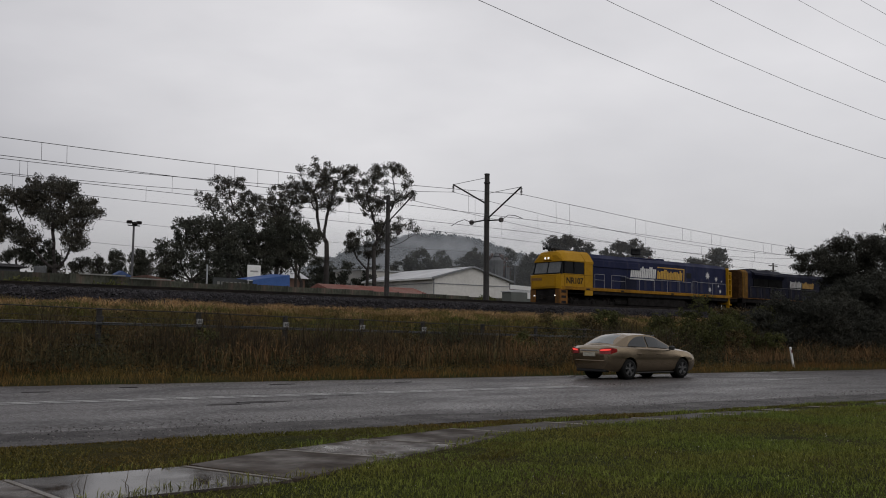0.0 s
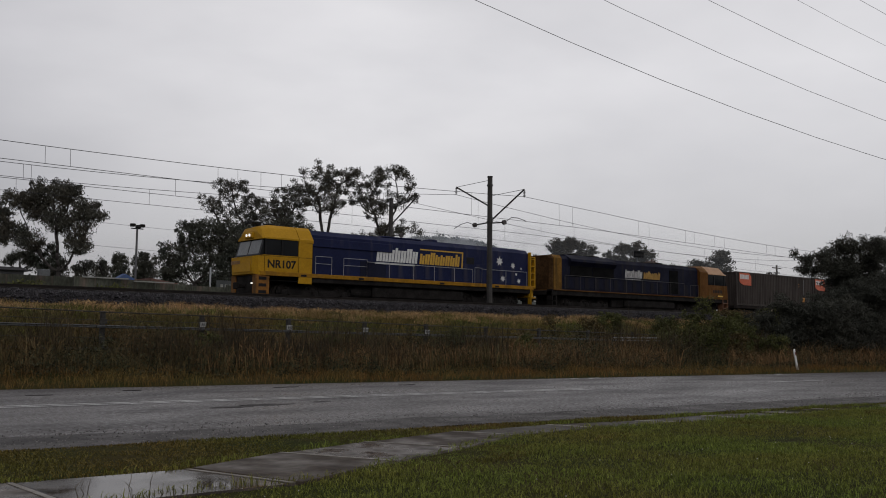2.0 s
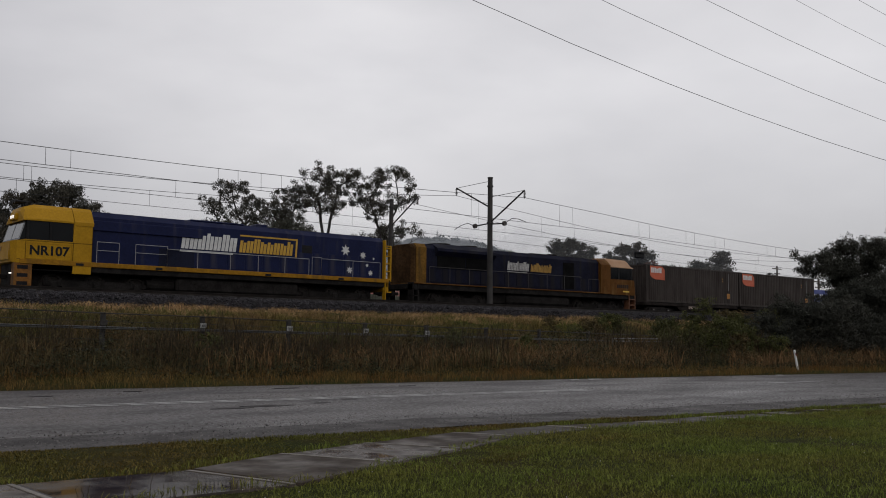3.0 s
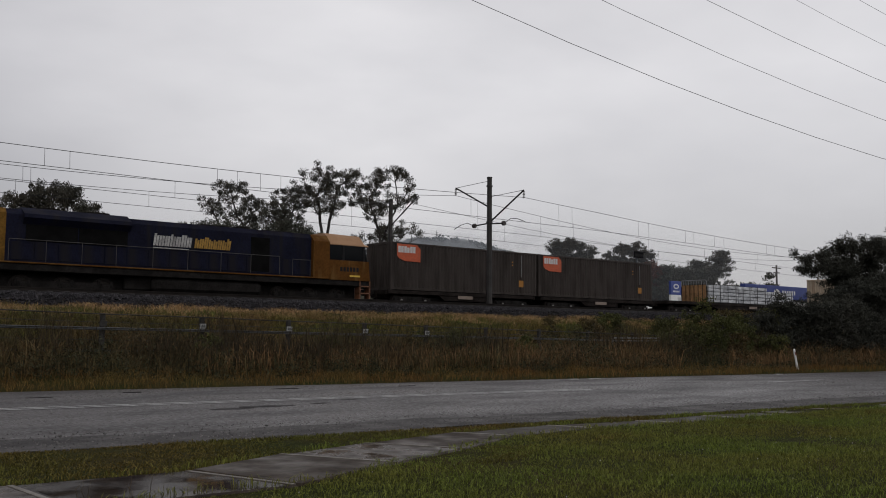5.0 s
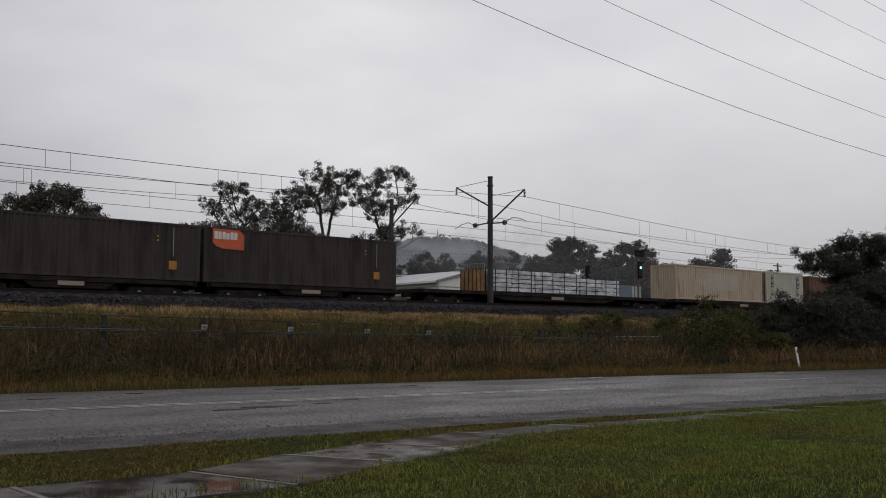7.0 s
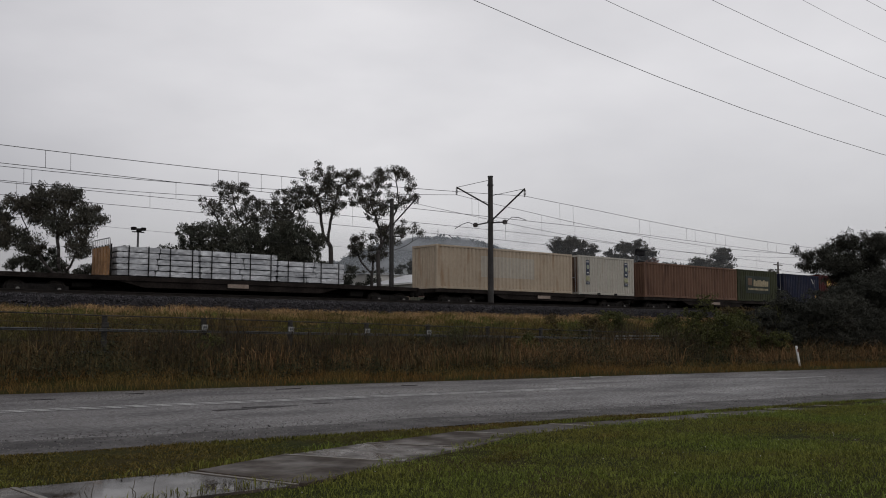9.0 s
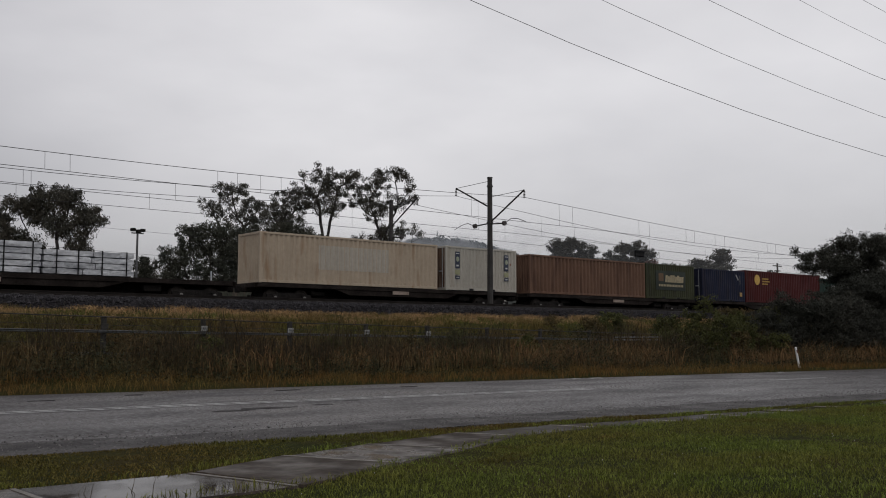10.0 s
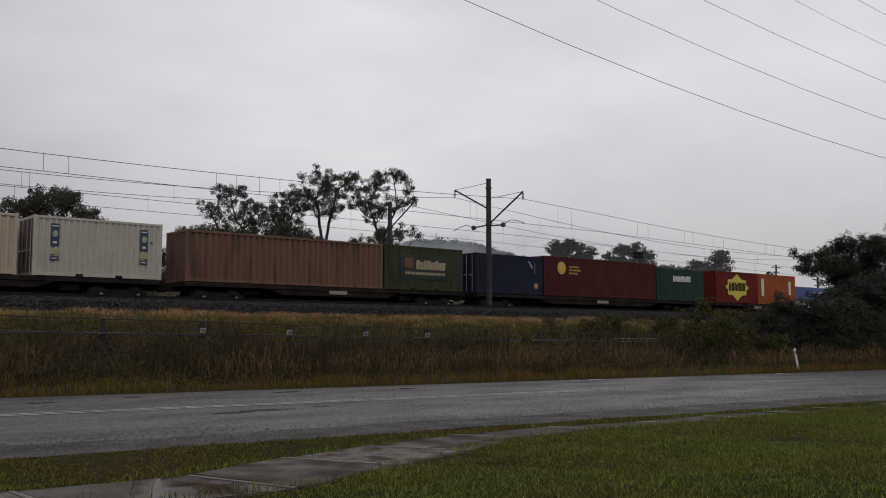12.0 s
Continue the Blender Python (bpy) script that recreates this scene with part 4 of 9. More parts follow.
    for cx, cz, r in ((18.2, 3.16, 0.32), (19.4, 2.94, 0.22), (18.5, 2.05, 0.22), (19.7, 2.38, 0.12), (19.95, 1.95, 0.18), (20.15, 2.78, 0.09)):
        slab_sign("star", star(cx, cz, r), hood, LOGO_WHITE, y)
    for y in (-1.42, 1.42):
        handrail(t, [4.15, 5.2], y, 1.62, 2.62)
        handrail(t, [6.0, 7.6], y, 1.62, 2.62)
        handrail(t, [7.6, 9.2, 11.0, 12.6, 14.2, 15.7], y, 1.62, 2.50, mid=False)
        handrail(t, [15.9, 16.5], y, 1.62, 2.62, mid=False)
        handrail(t, [16.5, 18.6, 20.5], y, 1.62, 2.56, mid=False)
    # rear end ladder frames
    for s in (-1, 1):
        m = M()
        y0, y1 = sorted((s * 1.46, s * 1.18))
        m.box(20.8, 20.9, y0, y1, 1.5, 3.9, 0.02).box(21.2, 21.3, y0, y1, 1.5, 3.6, 0.02)
        for z in (1.6, 2.05, 2.5, 2.95, 3.4, 3.88):
            m.box(20.9, 21.2, y0, y1, min(z, 3.54), min(z, 3.54) + 0.06)
        m.box(20.85, 20.91, y0, y1, 0.4, 1.5).box(21.1, 21.4, y0, y1, 0.35, 0.43).box(21.0, 21.3, y0, y1, 0.85, 0.92)
        part("rear_ladder", m, YELLOW, t, "yellow rear corner ladder")
    part("rear_plate", M().box(20.8, 21.15, -1.4, 1.4, 0.9, 1.5, 0.03), YELLOW, t)
    for x0, x1, w, z in ((1.2, 7.0, 0.7, 0.35), (7.0, 8.3, 1.0, 0.5), (15.1, 20.4, 0.7, 0.35)):
        part("underfloor_gear", M().box(x0, x1, -w, w, z, 1.19, 0.05), UNDER, t, "dark motors and brake gear")
    coupler(t, 21.1, 0.45)
    bogie(t, 4.3, (-1.95, 0, 1.95), 0.53, True)
    bogie(t, 17.6, (-1.95, 0, 1.95), 0.53, True)
    return t


def build_second_loco():
    """Runs hood first; its cab is at the rear end."""
    t = thing("diesel_locomotive", "grimy blue and yellow diesel locomotive running hood first", "locomotive")
    part("underframe", M().box(0.3, 21.2, -1.40, 1.40, 1.15, 1.48, 0.03).box(8.3, 14.3, -1.30, 1.30, 0.40, 1.15, 0.2), UNDER, t, "dark underframe and fuel tank")
    part("side_sill", M().box(0.4, 18.3, -1.475, -1.40, 1.48, 1.55, 0.015).box(0.4, 18.3, 1.40, 1.475, 1.48, 1.55, 0.015).box(0.4, 18.3, -1.4, 1.4, 1.49, 1.545), DULLYEL, t, "dull yellow side sill")
    part("hood_end", M().loft([[(x, a, b) for a, b in ((-w, 1.56), (-w, 3.72), (-w + 0.22, 3.95), (w - 0.22, 3.95), (w, 3.72), (w, 1.56))] for x, w in ((0.72, 1.21), (1.5, 1.21))]), mat("sooty_yellow", (0.17, 0.088, 0.016), 0.7, spec=0.1, var=0.3, big=1.2, fine=10, grime=(0.04, 0.025, 0.012), grime_at=0.48), t, "sooty yellow hood end")
    # end face: weathering and the shade on it share this darker colour
    part("hood_nose", M().loft([[(x, a, b) for a, b in ((-w, 1.56), (-w, 3.68), (-w + 0.22, 3.9), (w - 0.22, 3.9), (w, 3.68), (w, 1.56))] for x, w in ((0.45, 1.0), (0.58, 1.18), (0.72, 1.18))]), mat("soot_brown_yellow", (0.060, 0.030, 0.010), 0.7, spec=0.1, var=0.4, big=1.5, fine=8), t, "weathered dull yellow hood nose with its shade in the colour")
    ring = lambda w, s, h: ((-w, 1.56), (-w, s), (-w + 0.2, h), (w - 0.2, h), (w, s), (w, 1.56))
    hood = part("hood", M().loft([[(x, a, b) for a, b in ring(1.2, 3.68, 3.93)] for x in (1.5, 17.3)]), DULLBLUE, t, "grimy dark blue engine hood")
    # wedge-shaped radiator housing that overhangs the hood, with dark intakes below
    m = M()
    m.loft([[(x, a, b) for a, b in ((-1.22, 3.25), (-1.47, 3.55), (-1.42, 3.72), (-0.8, 4.05), (0.8, 4.05), (1.42, 3.72), (1.47, 3.55), (1.22, 3.25))] for x in (2.2, 7.1)])
    part("radiator_housing", m, DULLBLUE, hood, "grey-blue radiator housing with sloping sides")
    for k in range(2):
        part("radiator_intake", M().box(2.35 + 2.36 * k, 4.64 + 2.36 * k, -1.238, -1.19, 2.52, 3.26, 0.01), SOOT, hood, "black radiator intake")
        part("cooling_fan", M().disc((3.5 + 2.3 * k, 0, 4.08), 0.7, 0.12, "z", 20), UNDER, hood)
    part("exhaust_stack", M().box(13.2, 13.9, -0.4, 0.4, 3.93, 4.12, 0.04), UNDER, hood)
    part("roof_hatch", M().box(11.0, 12.6, -0.7, 0.7, 3.92, 4.02, 0.03), UNDER, hood)
    part("roof_hatch", M().box(14.5, 16.3, -0.75, 0.75, 3.92, 4.0, 0.03), UNDER, hood)
    me = mesh("hood_door", M().box(0, 1.0, -1.224, -1.198, 1.66, 2.46, 0.006), DULLBLUE)
    for x in spaced(1.7, 16.9, 1.06):
        part("hood_door", me, None, hood, at=pose(x, 0, 0))
    part("side_intake", M().box(13.6, 14.7, -1.235, -1.19, 1.7, 3.5, 0.01), SOOT, hood, "black side recess")
    y = -1.232
    logo_text("white_lettering", 7, 8.25, 10.25, 2.70, 3.30, hood, mat("grimy_logo_white", (0.42, 0.41, 0.40), 0.6, var=0.3, big=2.5, bump=0, grime=(0.15, 0.14, 0.14)), y, tall=(0, 3, 5), label="grimy white painted lettering", seed=3)
    slab_sign("underline", [(8.25, 2.56), (10.1, 2.56), (10.12, 2.62), (8.27, 2.62)], hood, MATS["grimy_logo_white"], y)
    logo_text("yellow_lettering", 8, 10.4, 12.4, 2.70, 3.28, hood, mat("grimy_logo_yellow", (0.36, 0.20, 0.03), 0.6, var=0.3, big=2.5, bump=0, grime=(0.12, 0.07, 0.03)), y, tall=(2, 7), label="grimy yellow painted lettering", seed=8)
    # cab
    part("cab_front", M().loft([[(x, a, b) for a, b in ((-1.45, 1.5), (-1.45, 3.55), (-1.1, 3.9), (1.1, 3.9), (1.45, 3.55), (1.45, 1.5))] for x in (17.3, 18.35)]), DULLYEL, t, "dull yellow cab bulkhead")
    part("cab_window_band", M().loft([[(18.35, -1.42, 2.55), (18.35, -1.42, 3.45), (18.35, 1.42, 3.45), (18.35, 1.42, 2.55)], [(20.9, -1.42, 2.55), (20.75, -1.42, 3.45), (20.75, 1.42, 3.45), (20.9, 1.42, 2.55)]]), GLASS, t, "dark cab windows")
    part("cab_lower", M().loft([[(18.35, -1.46, 1.46), (18.35, -1.46, 2.57), (18.35, 1.46, 2.57), (18.35, 1.46, 1.46)], [(21.1, -1.46, 1.46), (21.0, -1.46, 2.57), (21.0, 1.46, 2.57), (21.1, 1.46, 1.46)]]), DULLYEL, t, "dull yellow lower cab side")
    m = M().loft([cab_ring(18.35, 1.46, 3.42, 3.46, 4.12), cab_ring(20.7, 1.46, 3.42, 3.46, 4.08), cab_ring(21.0, 1.40, 3.42, 3.44, 3.80)])
    part("cab_roof", m, mat("pale_orange_roof", (0.34, 0.185, 0.085), 0.5, var=0.12, big=1), t, "pale orange cab roof")
    for x in (19.2, 20.6):
        part("cab_pillar", M().box(x, x + 0.15, -1.44, -1.41, 2.55, 3.45), BLACK, t)
    for k in range(6):
        part("number_bar", M().box(19.05 + 0.22 * k, 19.2 + 0.22 * k, -1.468, -1.458, 1.95, 2.2), BLACK, t)
    part("yellow_plate", M().box(19.7, 20.4, -1.470, -1.458, 1.66, 1.76), mat("bright_plate", (0.7, 0.45, 0.05), 0.4), t)
    for s in (-1, 1):
        y0, y1 = sorted((s * 1.44, s * 0.95))
        st = M()
        for z in (0.3, 0.72, 1.12):
            st.box(20.4, 21.15, y0, y1, z, z + 0.07, 0.01)
        st.box(20.4, 20.47, y0, y1, 0.3, 1.46).box(21.08, 21.15, y0, y1, 0.3, 1.46)
        part("corner_step", st, mat("rusty_orange_step", (0.16, 0.065, 0.03), 0.6, grime=(0.12, 0.06, 0.04)), t, "rusty orange corner steps")
        handrail(t, [1.6, 3.2, 4.8, 6.4, 8.2, 10.0, 11.8, 13.5, 15.2], s * 1.43, 1.58, 2.55, mid=False, material=mat('grimy_handrail', (0.075, 0.07, 0.068), 0.6, 0.2, var=0.2))
        handrail(t, [16.0, 17.1], s * 1.44, 1.58, 2.45, mid=False, material=MATS['grimy_handrail'])
        e = M().box(0.3, 0.4, y0, y1, 0.3, 1.56).box(0.7, 0.8, y0, y1, 0.3, 1.56)
        for z in (0.32, 0.72, 1.12):
            e.box(0.3, 0.8, y0, y1, z, z + 0.06)
        part("end_step", e, UNDER, t)
    for x0, x1, w, z in ((0.9, 7.2, 0.7, 0.35), (7.0, 8.4, 1.0, 0.5), (14.2, 20.6, 0.7, 0.35)):
        part("underfloor_gear", M().box(x0, x1, -w, w, z, 1.19, 0.05), UNDER, t, "dark motors and brake gear")
    coupler(t, 0.3, -0.5)
    coupler(t, 21.2, 0.5)
    bogie(t, 4.2, (-1.85, 0, 1.85), 0.5, True)
    bogie(t, 17.4, (-1.85, 0, 1.85), 0.5, True)
    return t


def corrugated(L, z0, z1, y, depth, pitch, x0=0.0, axis="x"):
    """One corrugated wall, its ribs standing upright; y: the outer plane."""
    n = max(2, int(round(L / pitch)))
    p = L / n
    s = 1 if y > 0 else -1
    line = []
    for i in range(n):
        a = x0 + i * p
        line += [(a, y), (a + 0.28 * p, y), (a + 0.5 * p, y - s * depth), (a + 0.78 * p, y - s * depth)]
    line.append((x0 + L, y))
    m = M()
    for u, w in line:
        for z in (z0, z1):
            m.v.append((u, w, z) if axis == "x" else (w, u, z))
    m.f = [(2 * i, 2 * i + 2, 2 * i + 3, 2 * i + 1) for i in range(len(line) - 1)]
    return m


def container(name, L, H, paint, label, pitch=0.28, depth=0.05, W=2.438, rail_paint=None, doors_at_front=False, end_paint=None):
    """A steel freight box: corrugated walls, posts, rails, corner castings, roof and end doors."""
    t = thing(name, label, "shipping container")
    h = W / 2
    rp = rail_paint or paint
    for y in (-h + 0.012, h - 0.012):
        part("side_panel", corrugated(L - 0.3, 0.16, H - 0.10, y, depth, pitch, 0.15), paint, t)
    part("end_panel", corrugated(W - 0.3, 0.16, H - 0.1, 0.02, -depth, 0.25, -h + 0.15, "y"), end_paint or paint, t)
    part("end_panel", corrugated(W - 0.3, 0.16, H - 0.1, L - 0.02, depth, 0.25, -h + 0.15, "y"), paint, t)
    part("roof_sheet", M().box(0.1, L - 0.1, -h + 0.05, h - 0.05, H - 0.07, H - 0.02), paint, t)
    part("floor_panel", M().box(0.1, L - 0.1, -h + 0.05, h - 0.05, 0.1, 0.16), UNDER, t)
    for y in (-h, h):
        a, b = (y, y + 0.09) if y < 0 else (y - 0.09, y)
        part("top_rail", M().box(0.12, L - 0.12, a, b, H - 0.13, H - 0.012, 0.01), rp, t)
        part("bottom_rail", M().box(0.12, L - 0.12, a, b, 0.02, 0.17, 0.01), rp, t)
        for x in (0, L):
            c, d = (x, x + 0.16) if x == 0 else (x - 0.16, x)
            part("corner_post", M().box(c, d, a if y < 0 else b - 0.14, a + 0.14 if y < 0 else b, 0.1, H - 0.1, 0.012), rp, t)
            for z in (0, H - 0.118):
                part("corner_casting", M().box(c - 0.002, d + 0.006, (a if y < 0 else b - 0.15) - 0.002, (a + 0.15 if y < 0 else b) + 0.002, z, z + 0.118, 0.012), rp, t)
    for x in (0.0, L):
        s = -1 if x == 0 else 1
        for z0, z1 in ((0.02, 0.17), (H - 0.13, H - 0.012)):
            part("end_rail", M().box(min(x, x - s * 0.1), max(x, x - s * 0.1), -h + 0.14, h - 0.14, z0, z1), rp, t)
    if doors_at_front:
        for y in (-0.9, -0.35, 0.35, 0.9):
            part("lock_rod", M().tube([(-0.02, y, 0.12), (-0.02, y, H - 0.12)], 0.02, 6), GALV, t)
        for y in (-0.75, -0.2, 0.2, 0.75):
            part("door_handle", M().box(-0.05, -0.01, y - 0.16, y + 0.16, 1.15, 1.22), GALV, t)
    m = M()
    for k in (L / 2 - 1.1, L / 2 + 0.75):
        m.box(k, k + 0.35, -h - 0.004, -h + 0.02, 0.025, 0.15)
    if L < 7:
        part("fork_pocket", m, BLACK, t)
    return t


def flat_wagon(name, L, label, bog=2.0, deck=1.0, mid=False, full_deck=False):
    """A skeletal container wagon on two bogies."""
    t = thing(name, label, "freight wagon")
    for s in (-1, 1):
        y0, y1 = sorted((s * 1.12, s * 1.20))
        part("side_sill", M().box(0.3, L - 0.3, y0, y1, deck - 0.22, deck - 0.01, 0.01), DECKSTEEL, t, "rusty dark steel side sill")
    part("centre_sill", M().box(0.2, L - 0.2, -0.28, 0.28, deck - 0.46, deck - 0.05, 0.02), DECKSTEEL, t)
    part("brake_rigging", M().box(bog + 1.4, L - bog - 1.4, -0.06, 0.06, 0.22, deck - 0.4, 0.01), UNDER, t)
    me = mesh("cross_bearer", M().box(0, 0.16, -1.12, 1.12, deck - 0.2, deck - 0.03), DECKSTEEL)
    for x in spaced(0.3, L - 0.3, 1.6):
        part("cross_bearer", me, None, t, at=pose(x, 0, 0))
    for x in (0.22, L - 0.4):
        part("end_sill", M().box(x, x + 0.18, -1.2, 1.2, deck - 0.25, deck - 0.01, 0.01), DECKSTEEL, t)
    if full_deck:
        part("deck_plate", M().box(0.3, L - 0.3, -1.2, 1.2, deck - 0.02, deck + 0.01), DECKSTEEL, t)
    x0, x1 = bog + 1.2, L - bog - 1.2
    if x1 - x0 > 3:
        c, w = (x0 + x1) / 2, (x1 - x0) * 0.36
        for s in (-1, 1):
            y0, y1 = sorted((s * 1.02, s * 1.14))
            part("fish_belly", M().prism([(c - w, deck - 0.22), (c + w, deck - 0.22), (c + w * 0.8, deck - 0.52), (c - w * 0.8, deck - 0.52)], y0, y1), DECKSTEEL, t)
        part("brake_cylinder", M().tube([(x0 + 0.4, -0.6, deck - 0.45), (x0 + 1.3, -0.6, deck - 0.45)], 0.16, 12), UNDER, t)
        part("brake_box", M().box(x1 - 1.5, x1 - 0.6, -0.9, -0.4, deck - 0.62, deck - 0.3, 0.03), UNDER, t)
        part("end_plate", M().box(c - 0.6, c + 0.6, -1.205, -1.19, deck - 0.4, deck - 0.2), mat("pale_rust_plate", (0.28, 0.22, 0.18), 0.7, grime=(0.15, 0.1, 0.08)), t)
    for x in (bog, L - bog):
        bogie(t, x, (-0.9, 0.9), 0.46)
    coupler(t, 0.3, -0.4)
    coupler(t, L - 0.3, 0.4)
    return t


CONSIST = []        # each thing that rides along, with its place in the train


def rides(ob, q, z=0.0):
    CONSIST.append((ob, q, z))
    return ob


def paint(name, col, grime, at=0.52, var=0.06, rough=0.5):
    return mat(name, col, 0.6, spec=0.12, var=var, big=0.9, fine=5, bump=0.03, grime=grime, grime_at=at)


def build_train():
    rides(build_lead_loco(), 46.75)
    rides(build_second_loco(), 69.35)
    DECK = 1.22
    sooty = paint("sooty_grey_steel", (0.052, 0.043, 0.039), (0.031, 0.025, 0.022), 0.45)
    for q, L in ((91.55, 12.85), (104.5, 12.75)):
        rides(flat_wagon("container_wagon", L, "grimy container wagon under dark grey boxes", 2.3, 1.06), q)
    for k, q in enumerate((92.1, 104.5)):
        c = container("container", 12.192, 2.86, sooty, "sooty dark grey corrugated freight container with orange panel", 0.26)
        y = -1.222
        part("orange_panel", M().prism([(0.45, 2.05), (0.45, 2.76), (1.95, 2.74), (2.22, 2.50), (2.22, 1.72), (1.05, 1.74), (0.62, 1.88)], y - 0.008, y), LOGO_ORANGE, c, "orange painted panel")
        logo_text("white_shape", 3, 0.52, 1.86, 2.24, 2.62, c, LOGO_WHITE, y - 0.008, tall=range(3), label="white painted shape", seed=6, lean=0.0)
        part("yellow_plate", M().box(10.55, 10.95, y - 0.006, y, 0.55, 0.98), mat("yellow_decal", (0.40, 0.17, 0.02), 0.5, var=0.2), c)
        for z in (2.0, 2.2):
            part("small_decal", M().box(9.9, 10.0, y - 0.006, y, z - 0.08, z), MATS["yellow_decal"], c)
        part("door_rod", M().tube([(10.75, y - 0.01, 1.2), (10.75, y - 0.01, 2.6)], 0.015, 6), GALV, c)
        rides(c, q, 1.06)
    # bundles of wrapped white lengths behind a slatted bulkhead
    w = flat_wagon("bulkhead_wagon", 24.4, "long flat wagon with a slatted end bulkhead", 2.3, 1.2, full_deck=True)
    boards = mat("orange_brown_boards", (0.30, 0.155, 0.060), 0.7, var=0.3, big=2, fine=12, rand=0.2)
    for k in range(7):
        part("bulkhead_post", M().box(5.50, 5.56, -1.22 + 0.40 * k, -1.16 + 0.40 * k, 1.2, 2.72), UNDER, w, "dark bulkhead post")
    for k in range(6):
        part("bulkhead_board", M().box(5.44, 5.49, -1.16 + 0.395 * k, -0.86 + 0.395 * k, 1.22, 2.62, 0.01), boards, w, "orange-brown bulkhead board")
    for z in (1.24, 2.58):
        part("bulkhead_rail", M().box(5.49, 5.53, -1.22, 1.22, z, z + 0.07), UNDER, w)
    hoop = mat("pale_hoop_steel", (0.30, 0.30, 0.30), 0.5, 0.3, var=0.2)
    part("top_hoop", M().tube([(5.46, -1.2, 2.5), (5.46, -1.2, 2.92), (5.46, -1.12, 3.0), (5.46, 1.12, 3.0), (5.46, 1.2, 2.92), (5.46, 1.2, 2.5)], 0.025, 6), hoop, w, "pale steel hoop")
    for k in range(9):
        part("hoop_bar", M().tube([(5.46, -1.0 + 0.25 * k, 2.55), (5.46, -1.0 + 0.25 * k, 3.0)], 0.013, 5), hoop, w)
    rides(w, 118.3)
    wrap = mat("white_wrapped_pack", (0.56, 0.57, 0.59), 0.42, spec=0.35, var=0.28, big=1.6, fine=7, bump=0.8, other=(0.34, 0.35, 0.37), stretch=(0.35, 1, 1.2), rand=0.15)
    rng = random.Random(8)
    for k, (q, L, layers) in enumerate(((124.1, 4.25, 5), (128.4, 4.4, 5), (132.85, 4.25, 4))):
        t = thing("wrapped_stack", "stack of white plastic-wrapped packs with dark straps on the flat wagon", "freight load", group="wrapped packs on the wagon")
        h = 0.285

        def crumpled(a, b, y0, y1, z0, z1, seed):
            """A wrapped pack: a soft-edged block whose film is pulled into creases."""
            n, ring = max(6, int((b - a) / 0.10)), []
            for u in range(n + 1):
                x = a + (b - a) * u / n
                pinch = 0.05 if u in (0, n) else 0.0
                row = []
                for v, w in ((0, 0), (0.5, 0), (1, 0), (1, 0.5), (1, 1), (0.5, 1), (0, 1), (0, 0.5)):
                    o = 0.030 * noise.noise((x * 4.0, v * 2.3 + seed, w * 1.7)) + 0.018 * noise.noise((x * 11.0, v * 5 + seed, w * 3))
                    row.append((x + o, y0 + pinch + (y1 - y0 - 2 * pinch) * w + o * (1 - 2 * w), z0 + 0.4 * pinch + (z1 - z0 - 0.8 * pinch) * v + 0.6 * o * (2 * v - 1)))
                ring.append(row)
            return M().loft(ring)

        for j in range(layers):
            for s in (0, 1):
                cut = L * rng.uniform(0.42, 0.58)
                for a, b in ((rng.uniform(0, 0.05), cut - 0.02), (cut + 0.02, L - rng.uniform(0, 0.08))):
                    part("pack", crumpled(a, b, -1.2 + 1.21 * s, -0.01 + 1.21 * s, 0.02 + j * h, j * h + h - 0.018 + rng.uniform(-0.012, 0.006), 10 * k + j + 0.3 * s + a), wrap, t)
                for x in (0.35, L / 2 - 0.1, L - 0.55):
                    part("bearer", M().box(x, x + 0.1, -1.17 + 1.21 * s, -0.04 + 1.21 * s, j * h + h - 0.024, j * h + h + 0.018), BLACK, t)
        for x in (0.55, L * 0.36, L * 0.62, L - 0.45):
            part("strap", M().box(x, x + 0.06, -1.236, -1.226, 0.0, layers * h + 0.02).box(x, x + 0.06, -1.236, 1.236, layers * h + 0.012, layers * h + 0.022), BLACK, t, "dark tie-down strap")
        rides(t, q, 1.23)
    rides(flat_wagon("container_wagon", 19.8, "dark rusty container wagon under pale boxes", 2.4, DECK), 143.3)
    beige = paint("faded_cream_paint", (0.42, 0.345, 0.262), (0.27, 0.175, 0.105), 0.58)
    c = container("container", 12.192, 2.74, beige, "faded cream corrugated freight container with rust streaks", 0.32, 0.075)
    m = corrugated(4.8, 0.85, 2.2, -1.213, 0.075, 0.32, 3.67)
    part("repaint_patch", m, paint("pale_patch", (0.42, 0.385, 0.33), (0.4, 0.35, 0.27), 0.6), c, "paler repainted patch")
    rides(c, 143.8, DECK)
    white = paint("off_white_paint", (0.42, 0.395, 0.345), (0.33, 0.29, 0.235), 0.60)
    c = container("container", 6.058, 2.76, white, "off-white corrugated freight container with blue side badges", 0.28, 0.06, doors_at_front=True, end_paint=paint("rusty_door_grey", (0.20, 0.155, 0.12), (0.10, 0.055, 0.035), 0.42))
    navy, lime = mat("navy_decal", (0.022, 0.030, 0.058), 0.5, var=0.1), mat("lime_decal", (0.33, 0.33, 0.19), 0.5, var=0.1)
    y = -1.224
